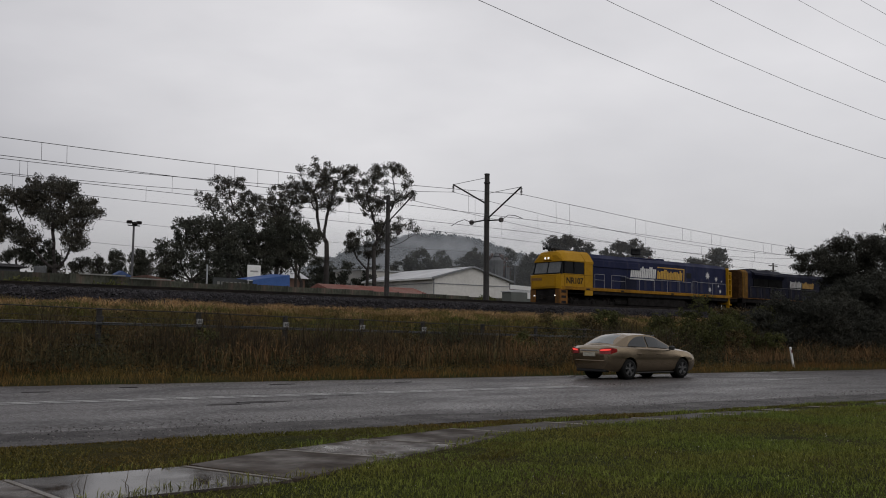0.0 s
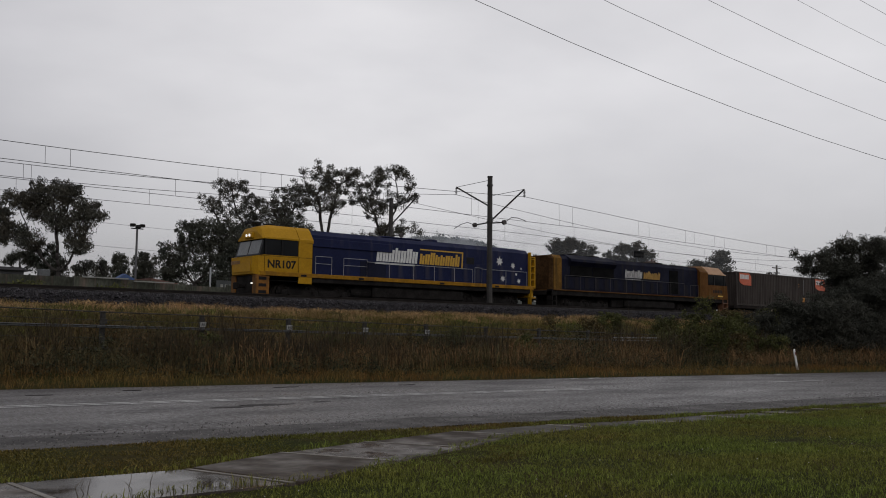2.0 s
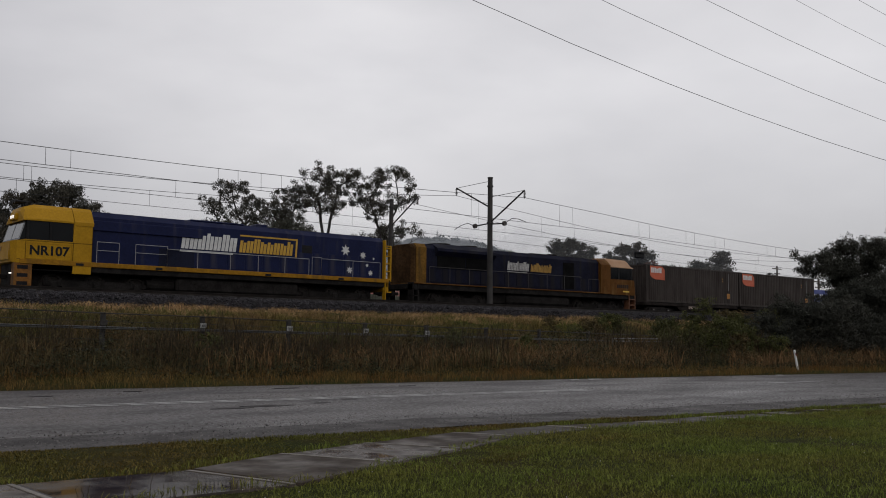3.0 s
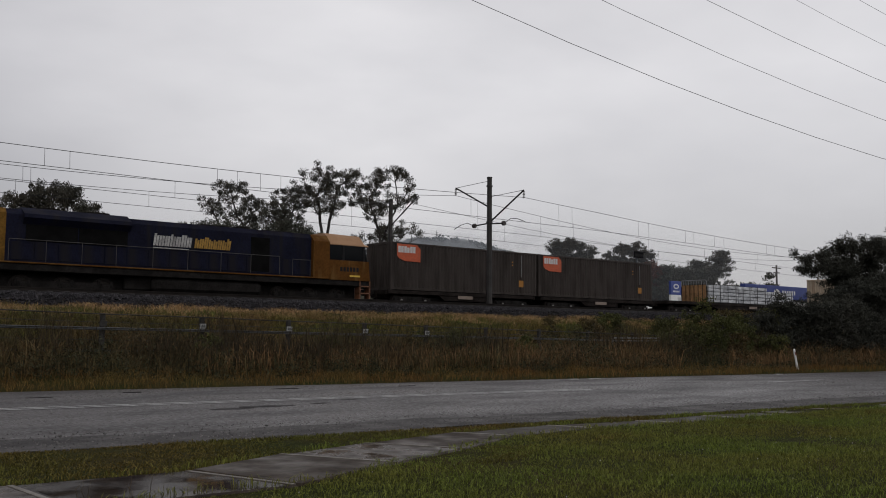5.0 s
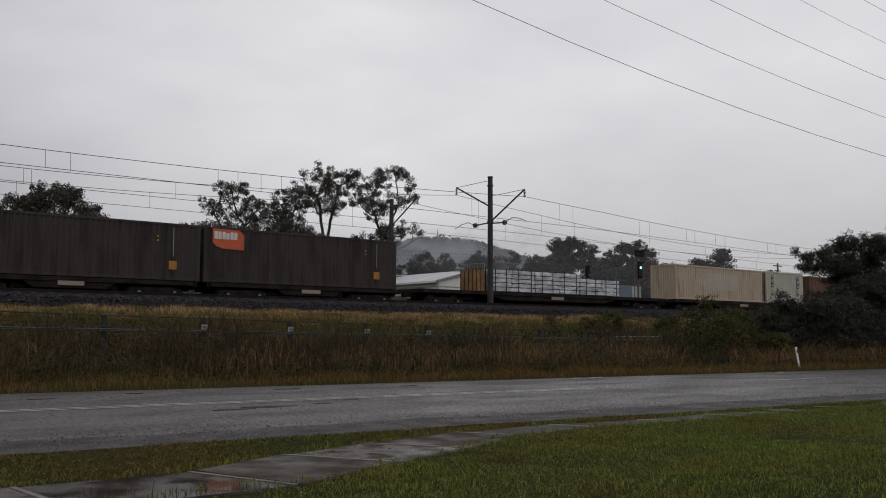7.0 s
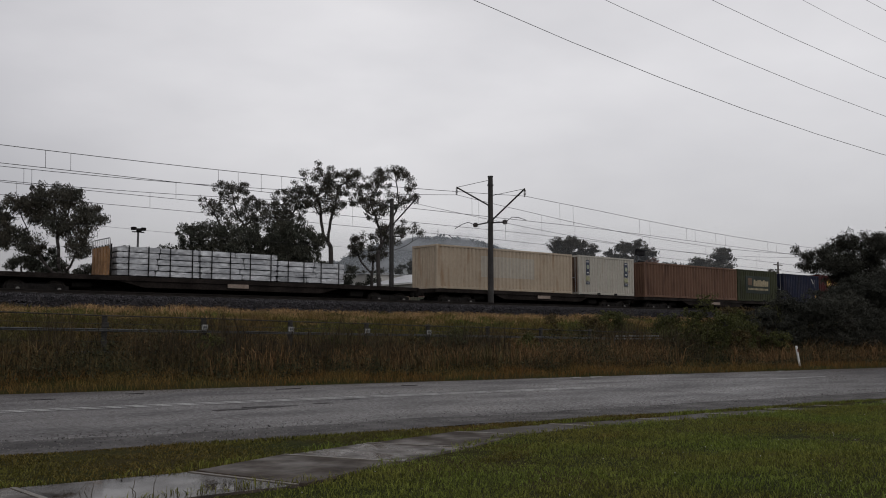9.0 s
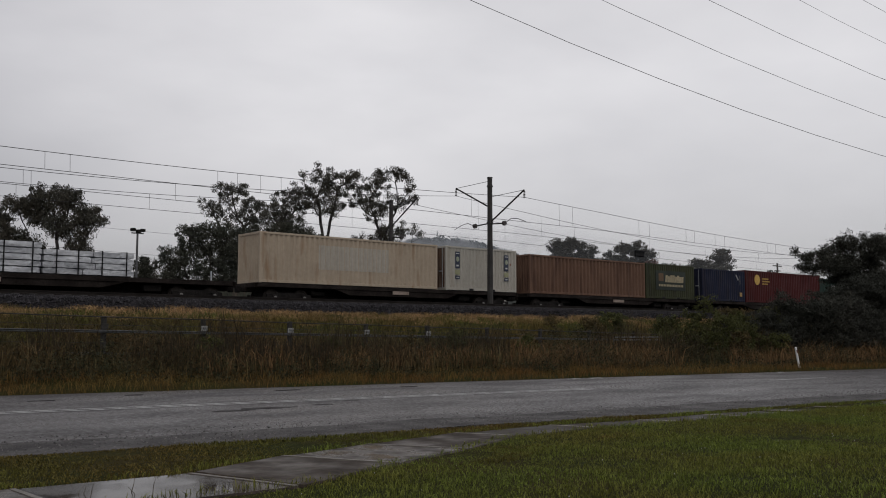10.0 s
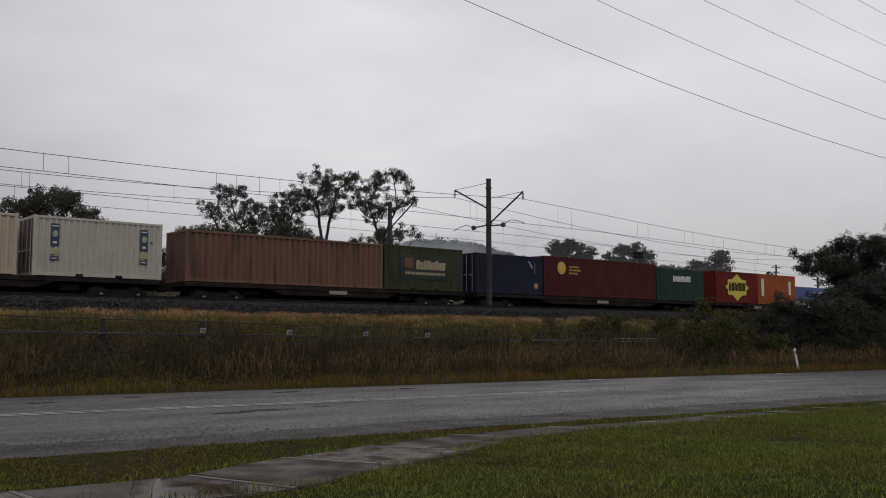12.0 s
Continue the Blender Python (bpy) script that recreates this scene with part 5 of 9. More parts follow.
    for x in (0.75, 4.95):
        part("navy_panel", M().box(x, x + 0.38, y - 0.006, y, 1.38, 2.42), navy, c, "dark blue badge")
        part("navy_panel", M().box(x, x + 0.38, y - 0.006, y, 0.72, 0.92), navy, c, "dark blue badge")
        part("white_mark", M().prism([(x + 0.2 + 0.13 * math.cos(a), 1.95 + 0.16 * math.sin(a)) for a in [math.pi * k / 7 for k in range(14)]], y - 0.011, y - 0.005), mat("dull_green_white", (0.30, 0.33, 0.24), 0.5), c)
        part("white_bar", M().box(x + 0.05, x + 0.33, y - 0.011, y - 0.005, 2.28, 2.33), LOGO_WHITE, c)
        part("white_bar", M().box(x + 0.1, x + 0.28, y - 0.011, y - 0.005, 1.5, 1.6), LOGO_WHITE, c)
        part("lime_panel", M().box(x, x + 0.38, y - 0.006, y, 1.0, 1.28), lime, c, "lime green badge")
        part("pale_bar", M().box(x + 0.06, x + 0.32, y - 0.011, y - 0.005, 0.8, 0.84), LOGO_WHITE, c)
    part("side_decal", M().box(5.45, 5.56, y - 0.006, y, 1.75, 1.88), mat("brown_decal", (0.2, 0.09, 0.05), 0.5), c)
    rides(c, 156.66, DECK)
    rides(flat_wagon("container_wagon", 19.2, "dark rusty container wagon under brown and green boxes", 2.4, DECK), 163.5)
    brown = paint("brown_container_paint", (0.155, 0.090, 0.062), (0.092, 0.052, 0.038), 0.5)
    rides(container("container", 12.192, 2.64, brown, "weathered brown corrugated freight container", 0.36, 0.11, doors_at_front=False), 163.97, DECK)
    green = paint("dark_green_paint", (0.043, 0.047, 0.025), (0.030, 0.031, 0.019), 0.50)
    c = container("container", 6.058, 2.66, green, "dark green freight container with a painted name panel", 0.28, 0.03)
    part("dark_panel", M().box(1.15, 4.85, y - 0.006, y, 0.68, 2.15), mat("panel_dark_green", (0.016, 0.024, 0.017), 0.7, var=0.15), c, "darker green name panel")
    part("rust_square", M().box(1.5, 2.1, y - 0.012, y - 0.005, 1.35, 1.95), mat("rust_red_decal", (0.11, 0.055, 0.018), 0.5), c)
    logo_text("pale_lettering", 8, 2.3, 4.6, 1.28, 1.84, c, mat("pale_cream_decal", (0.40, 0.33, 0.20), 0.5), y - 0.006, tall=(0, 2, 3, 5), label="pale painted lettering", seed=5)
    bars("small_lettering", skew_bars(16, 1.5, 4.6, 0.95, 1.12, 0.7, 0.0, range(16)), c, MATS["pale_cream_decal"], y - 0.006)
    rides(c, 176.3, DECK)
    rides(flat_wagon("container_wagon", 25.2, "long container wagon under blue, red and green boxes", 2.4, DECK), 183.1)
    blue = paint("dark_blue_paint", (0.015, 0.018, 0.038), (0.016, 0.015, 0.024), 0.48)
    c = container("container", 6.058, 2.58, blue, "dark blue freight container with small white marks", 0.28, 0.03, doors_at_front=True)
    part("white_mark", M().prism([(4.65, 2.25), (4.8, 2.25), (5.15, 1.85), (5.0, 1.75)], y - 0.006, y).box(5.3, 5.34, y - 0.006, y, 1.4, 2.2), mat("worn_white_decal", (0.34, 0.33, 0.33), 0.6, var=0.4, big=6), c)
    part("orange_plate", M().box(5.25, 5.6, y - 0.006, y, 0.45, 0.78), mat("tan_decal", (0.45, 0.28, 0.1), 0.5), c)
    rides(c, 183.45, DECK)
    red = paint("dark_red_paint", (0.062, 0.012, 0.012), (0.042, 0.012, 0.012), 0.52)
    c = container("container", 12.192, 2.72, red, "dark red freight container with a yellow roundel", 0.28, 0.025)
    part("yellow_roundel", M().prism([(1.75 + 0.42 * math.cos(a), 1.95 + 0.44 * math.sin(a)) for a in [math.pi * k / 10 for k in range(20)]], y - 0.006, y), mat("gold_decal", (0.55, 0.34, 0.06), 0.5), c, "yellow roundel")
    bars("small_lettering", skew_bars(8, 2.5, 3.5, 2.0, 2.12, 0.7, 0, range(8)) + skew_bars(8, 2.5, 3.7, 1.78, 1.9, 0.7, 0, range(8)) + skew_bars(8, 2.5, 3.4, 1.56, 1.68, 0.7, 0, range(8)), c, MATS["gold_decal"], y)
    rides(c, 189.65, DECK)
    teal = paint("teal_green_paint", (0.020, 0.042, 0.034), (0.015, 0.028, 0.024), 0.52)
    c = container("container", 6.058, 2.48, teal, "teal green freight container with pale lettering", 0.28, 0.03)
    logo_text("pale_lettering", 7, 2.0, 4.3, 1.5, 1.95, c, LOGO_WHITE, y, tall=range(7), label="pale painted lettering", seed=2)
    rides(c, 201.95, DECK)
    rides(flat_wagon("container_wagon", 13.6, "dark rusty container wagon under red and orange boxes", 2.3, DECK), 209.1)
    red2 = paint("bright_red_paint", (0.125, 0.014, 0.012), (0.082, 0.014, 0.012), 0.55)
    c = container("container", 6.058, 2.62, red2, "red freight container with a yellow diamond badge", 0.28, 0.03)
    gold = mat("yellow_badge", (0.62, 0.50, 0.06), 0.5, var=0.1)
    cx, cz = 3.0, 1.32
    part("diamond_badge", M().prism([(cx - 1.75, cz), (cx - 1.35, cz + 0.22), (cx - 1.35, cz + 0.62), (cx - 0.7, cz + 0.66), (cx, cz + 1.12), (cx + 0.7, cz + 0.66), (cx + 1.35, cz + 0.62), (cx + 1.35, cz + 0.22), (cx + 1.75, cz),
                                     (cx + 1.35, cz - 0.22), (cx + 1.35, cz - 0.62), (cx + 0.7, cz - 0.66), (cx, cz - 1.12), (cx - 0.7, cz - 0.66), (cx - 1.35, cz - 0.62), (cx - 1.35, cz - 0.22)], y - 0.008, y), gold, c, "yellow diamond badge with dark lettering")
    logo_text("dark_lettering", 6, cx - 1.25, cx + 1.2, cz - 0.3, cz + 0.4, c, BLACK, y - 0.008, tall=range(6), label="dark lettering", seed=4)
    rides(c, 209.75, DECK)
    orange = paint("orange_paint", (0.30, 0.075, 0.018), (0.20, 0.055, 0.02), 0.55)
    c = container("container", 6.058, 2.62, orange, "orange freight container with white upright marks", 0.28, 0.03)
    part("white_mark", M().box(0.5, 0.9, y - 0.006, y, 0.7, 2.2).box(4.9, 5.25, y - 0.006, y, 0.9, 2.1), LOGO_WHITE, c)
    rides(c, 215.95, DECK)


build_train()


# ---- the car: local X runs forward, -Y is the side that faces the camera ----
def build_car():
    t = thing("sedan_car", "champagne-beige wet sedan car with lit red tail lamps", "car")
    paintm = mat("champagne_paint", (0.27, 0.215, 0.148), 0.22, 0.90, var=0.04, big=1.5, fine=30, bump=0.01, rough_var=0.05)
    dark = mat("dark_trim", (0.015, 0.015, 0.016), 0.5, var=0.1, bump=0)
    redl = mat("red_tail_lens", (0.22, 0.012, 0.012), 0.15, var=0.05, bump=0)
    lit = mat("lit_red_strip", (0.75, 0.05, 0.04), 0.2, var=0.05, bump=0, emit=0.8)
    glass = mat("car_rear_glass", (0.03, 0.034, 0.035), 0.04, var=0.05, bump=0, rough_var=0.02)

    def ring(x, zb, zs, zw, zt, wb, wm, wt, crown):
        """A section: bottom, sill, bulging side, shoulder, top."""
        h = zt - zw
        half = [(0, zb), (wb * 0.9, zb), (wb, zs), (0.35 * wb + 0.65 * wm, zs + 0.45 * (zw - zs)), (wm, zw), (wm - 0.006, zw + 0.3 * h), (wm - 0.026, zw + 0.62 * h), (0.55 * wm + 0.45 * wt, zt - 0.05), (wt, zt - 0.01), (wt * 0.6, zt + crown * 0.8), (0, zt + crown)]
        pts = half + [(-a, b) for a, b in reversed(half[1:-1])]
        return [(x, a, b) for a, b in pts]

    stations = [
        ring(0.02, 0.44, 0.50, 0.62, 0.86, 0.52, 0.64, 0.56, 0.01), ring(0.05, 0.34, 0.44, 0.62, 1.00, 0.66, 0.77, 0.66, 0.015),
        ring(0.20, 0.28, 0.38, 0.62, 1.075, 0.78, 0.865, 0.72, 0.02), ring(0.55, 0.25, 0.36, 0.62, 1.085, 0.82, 0.895, 0.77, 0.03),
        ring(1.00, 0.24, 0.34, 0.62, 1.07, 0.84, 0.910, 0.80, 0.03), ring(1.60, 0.21, 0.30, 0.60, 1.03, 0.83, 0.895, 0.81, 0.02),
        ring(2.60, 0.21, 0.30, 0.60, 1.00, 0.83, 0.895, 0.81, 0.02), ring(3.30, 0.22, 0.32, 0.60, 0.985, 0.84, 0.905, 0.79, 0.03),
        ring(3.75, 0.23, 0.34, 0.60, 0.955, 0.85, 0.91, 0.76, 0.05), ring(4.15, 0.24, 0.36, 0.58, 0.90, 0.82, 0.885, 0.71, 0.06),
        ring(4.42, 0.25, 0.36, 0.56, 0.82, 0.74, 0.81, 0.64, 0.05), ring(4.54, 0.28, 0.38, 0.54, 0.72, 0.60, 0.68, 0.54, 0.03), ring(4.59, 0.34, 0.42, 0.52, 0.64, 0.44, 0.50, 0.42, 0.02)]
    rows = [[tuple(Vector(p).lerp(Vector(q), f)) for p, q in zip(r0, r1)] for r0, r1 in zip(stations, stations[1:]) for f in (0, 0.25, 0.5, 0.75)] + [stations[-1]]
    body = M().loft(rows)
    b = part("car_body", body, paintm, t, "champagne-beige body", smooth=True)
    # wheel arches cut through the sides
    bores = M()
    for x in (0.98, 3.665):
        for sd in (-1, 1):
            bores.loft([[(x + 0.372 * math.cos(a), sd * y, 0.345 + 0.372 * math.sin(a)) for a in [2 * math.pi * q / 32 for q in range(32)]] for y in (0.58, 1.1)])
    cutter = new("arch_bores", mesh("arch_bores", bores, dark))
    mod = b.modifiers.new("arches", "BOOLEAN")
    mod.operation, mod.solver, mod.object = "DIFFERENCE", "EXACT", cutter
    bpy.context.view_layer.update()
    carved = bpy.data.meshes.new_from_object(b.evaluated_get(bpy.context.evaluated_depsgraph_get()))
    b.modifiers.clear()
    carved.set_sharp_from_angle(angle=radians(32))
    b.data = carved
    bpy.data.objects.remove(cutter)
    # cabin: glass house and roof
    def cab(x, zb, zt, wb, wt):
        return [(x, -wb, zb), (x, -wt, zt), (x, -wt * 0.62, zt + 0.035), (x, 0, zt + 0.05), (x, wt * 0.62, zt + 0.035), (x, wt, zt), (x, wb, zb)]
    roof = M().loft([cab(0.40, 1.05, 1.07, 0.70, 0.66), cab(0.95, 1.05, 1.325, 0.775, 0.60), cab(1.25, 1.03, 1.415, 0.785, 0.585), cab(1.65, 1.01, 1.448, 0.795, 0.58), cab(2.10, 1.0, 1.444, 0.80, 0.58),
                     cab(2.50, 0.99, 1.395, 0.80, 0.58), cab(3.42, 0.965, 0.985, 0.76, 0.70)])
    part("cabin_shell", roof, paintm, t, "champagne-beige roof and pillars")

    def lerp(a, b, k):
        return a + (b - a) * k

    def side_pt(x, k, off=0.022):
        xs = (0.40, 0.95, 1.25, 1.65, 2.10, 2.50, 3.42)
        zb = np.interp(x, xs, (1.05, 1.05, 1.03, 1.01, 1.0, 0.99, 0.965))
        zt = np.interp(x, xs, (1.07, 1.325, 1.415, 1.448, 1.444, 1.395, 0.985))
        wb = np.interp(x, xs, (0.70, 0.775, 0.785, 0.795, 0.80, 0.80, 0.76))
        wt = np.interp(x, xs, (0.66, 0.60, 0.585, 0.58, 0.58, 0.58, 0.70))
        return lerp(wb, wt, k) + off, lerp(zb, zt, k)

    for s in (-1, 1):
        for a, c, nm in ((1.02, 1.92, "rear_side_window"), (1.99, 3.08, "front_side_window")):
            m = M()
            n = 8
            for i in range(n + 1):
                x = a + (c - a) * i / n
                hi = float(np.interp(x, (1.02, 1.2, 1.5, 1.9, 2.5, 2.75, 3.08), (0.22, 0.56, 0.84, 0.90, 0.90, 0.86, 0.78)))
                for k in (0.10, hi):
                    w, z = side_pt(x, k)
                    m.v.append((x, s * w, z))
            m.f = [(2 * i, 2 * i + 2, 2 * i + 3, 2 * i + 1) for i in range(n)]
            part(nm, m, glass, t, "dark side window")
        part("mirror", M().box(2.95, 3.13, min(s * 0.83, s * 1.02), max(s * 0.83, s * 1.02), 0.95, 1.09, 0.04), dark, t)
        part("door_handle", M().box(1.35, 1.55, min(s * 0.885, s * 0.91), max(s * 0.885, s * 0.91), 0.80, 0.835, 0.01), paintm, t)
        part("door_handle", M().box(2.35, 2.55, min(s * 0.885, s * 0.91), max(s * 0.885, s * 0.91), 0.79, 0.825, 0.01), paintm, t)
        lamp = part("tail_lamp", M().loft([[(0.012, s * 0.44, 0.83), (0.03, s * 0.44, 0.94), (0.12, s * 0.44, 0.94), (0.12, s * 0.44, 0.83)], [(0.03, s * 0.66, 0.82), (0.05, s * 0.65, 0.965), (0.2, s * 0.6, 0.965), (0.2, s * 0.6, 0.82)], [(0.14, s * 0.835, 0.83), (0.16, s * 0.815, 0.975), (0.3, s * 0.7, 0.97), (0.3, s * 0.7, 0.83)], [(0.36, s * 0.892, 0.88), (0.36, s * 0.884, 0.95), (0.45, s * 0.8, 0.94), (0.45, s * 0.8, 0.88)]]), redl, t, "dark red tail lamp", at=Matrix.Translation((-0.03, s * 0.03, -0.30)) @ Matrix.Diagonal((1, 1, 1.36, 1)))
        part("lit_strip", M().loft([[(0.004, s * 0.47, 0.895), (0.008, s * 0.47, 0.925), (0.06, s * 0.47, 0.92), (0.06, s * 0.47, 0.895)], [(0.024, s * 0.66, 0.90), (0.03, s * 0.655, 0.94), (0.1, s * 0.62, 0.94), (0.1, s * 0.62, 0.90)], [(0.136, s * 0.790, 0.91), (0.145, s * 0.834, 0.945), (0.25, s * 0.75, 0.945), (0.25, s * 0.75, 0.91)]]), lit, lamp, "lit red lamp strip")
        part("sill_trim", M().box(1.38, 3.27, min(s * 0.78, s * 0.835), max(s * 0.78, s * 0.835), 0.185, 0.235, 0.02), dark, t)
        part("head_lamp", M().box(4.15, 4.42, min(s * 0.58, s * 0.80), max(s * 0.58, s * 0.80), 0.60, 0.74, 0.04), GLASS, t)
    # back window and windscreen
    def top_at(x):
        return float(np.interp(x, (0.40, 0.95, 1.25, 2.50, 3.42), (1.07, 1.325, 1.415, 1.395, 0.985)))
    for nm, xa, xb, wa, wb in (("rear_window", 0.50, 1.16, 0.57, 0.49), ("windscreen", 2.58, 3.34, 0.52, 0.66)):
        g = M()
        for i in range(7):
            x = xa + (xb - xa) * i / 6
            w, z = wa + (wb - wa) * i / 6, top_at(x) + 0.012
            for k in (-1, -0.62, 0, 0.62, 1):
                g.v.append((x, k * w, z + 0.05 * (1 - k * k)))
        g.f = [(5 * i + k, 5 * i + 5 + k, 5 * i + 6 + k, 5 * i + 1 + k) for i in range(6) for k in range(4)]
        # the reflected sky is put into this paler glass colour
        part(nm, g, mat("pale_rear_glass", (0.11, 0.125, 0.125), 0.06, var=0.05, bump=0, spec=0.8), t, "wide sloping window", smooth=True)
    part("boot_chrome", M().box(-0.012, 0.06, -0.40, 0.40, 0.915, 0.945, 0.008), GALV, t, "chrome boot strip")
    part("number_plate", M().box(-0.006, 0.05, -0.26, 0.26, 0.74, 0.86, 0.006), mat("plate_pale", (0.45, 0.43, 0.36), 0.5), t, "plain pale plate")
    part("bumper_step", M().loft([[(0.004, -0.60, 0.60), (0.004, 0.60, 0.60), (0.03, 0.60, 0.635), (0.03, -0.60, 0.635)], [(0.10, -0.70, 0.60), (0.10, 0.70, 0.60), (0.10, 0.70, 0.635), (0.10, -0.70, 0.635)]]), paintm, t)
    part("bumper_valance", M().box(0.05, 0.3, -0.64, 0.64, 0.24, 0.33, 0.03), dark, t)
    part("boot_seam", M().box(0.025, 0.03, -0.6, 0.6, 0.685, 0.693), dark, t)
    tyre_m = M().loft([[(r * math.cos(a), o, r * math.sin(a)) for a in [2 * math.pi * k / 28 for k in range(28)]] for r, o in ((0.22, -0.11), (0.30, -0.115), (0.325, -0.08), (0.33, 0.0), (0.325, 0.08), (0.30, 0.115), (0.22, 0.11))], False)
    tyre = mesh("tyre", tyre_m, mat("tyre_rubber", (0.010, 0.010, 0.010), 0.7, var=0.2, bump=0.1, spec=0.15), True)
    alloy = mat("alloy_wheel", (0.20, 0.20, 0.20), 0.35, 0.7, var=0.1, bump=0)
    rim_m = M()
    for k in range(10):
        a = 2 * math.pi * (k // 2) / 5 + (0.16 if k % 2 else -0.16)
        d, p = (math.cos(a), math.sin(a)), (-math.sin(a), math.cos(a))
        rim_m.loft([[(d[0] * r + p[0] * w, y, d[1] * r + p[1] * w) for w, y in ((-ww, -0.10), (ww, -0.10), (ww, -0.05), (-ww, -0.05))] for r, ww in ((0.05, 0.012), (0.215, 0.020))])
    rim_m.disc((0, -0.08, 0), 0.06, 0.06, "y", 12)
    rim_m.loft([[(r * math.cos(a), o, r * math.sin(a)) for a in [2 * math.pi * k / 24 for k in range(24)]] for r, o in ((0.222, -0.104), (0.212, -0.104), (0.212, 0.08), (0.222, 0.08))], False)
    rim = mesh("rim", rim_m, alloy)
    disc = mesh("brake_disc", M().disc((0, 0.0, 0), 0.2, 0.03, "y", 20), dark)
    arch = mesh("wheel_arch", M().disc((0, 0, 0.015), 0.369, 0.02, "y", 24).loft([[(0.369 * math.cos(a), y, 0.015 + 0.369 * math.sin(a)) for a in [2 * math.pi * q / 32 for q in range(32)]] for y in (-0.11, 0.11)], False), mat("arch_liner", (0.006, 0.006, 0.006), 0.9, var=0.1, bump=0, spec=0.02))
    wheels = []
    for x in (0.98, 3.665):
        for s in (-1, 1):
            part("wheel_arch", arch, None, t, at=pose(x, s * 0.70, 0.33))
            w = thing("wheel", "", "", pose(x, s * 0.775, 0.33, 0, 0, 0 if s < 0 else 180))
            w.parent = t
            part("tyre", tyre, None, w)
            part("rim", rim, None, w, "alloy rim with paired spokes")
            part("brake_disc", disc, None, w)
            wheels.append((w, (x, s * 0.775, 0.33), s))
    k, done = 0.985, set()          # a compact saloon, 4.5 m long
    for ob in t.children_recursive:
        ob.location *= k
        if ob.data and ob.data.name not in done:
            ob.data.transform(Matrix.Scale(k, 4))
            done.add(ob.data.name)
    return t, [(w, tuple(k * a for a in at), s) for w, at, s in wheels]


CAR, CAR_WHEELS = build_car()


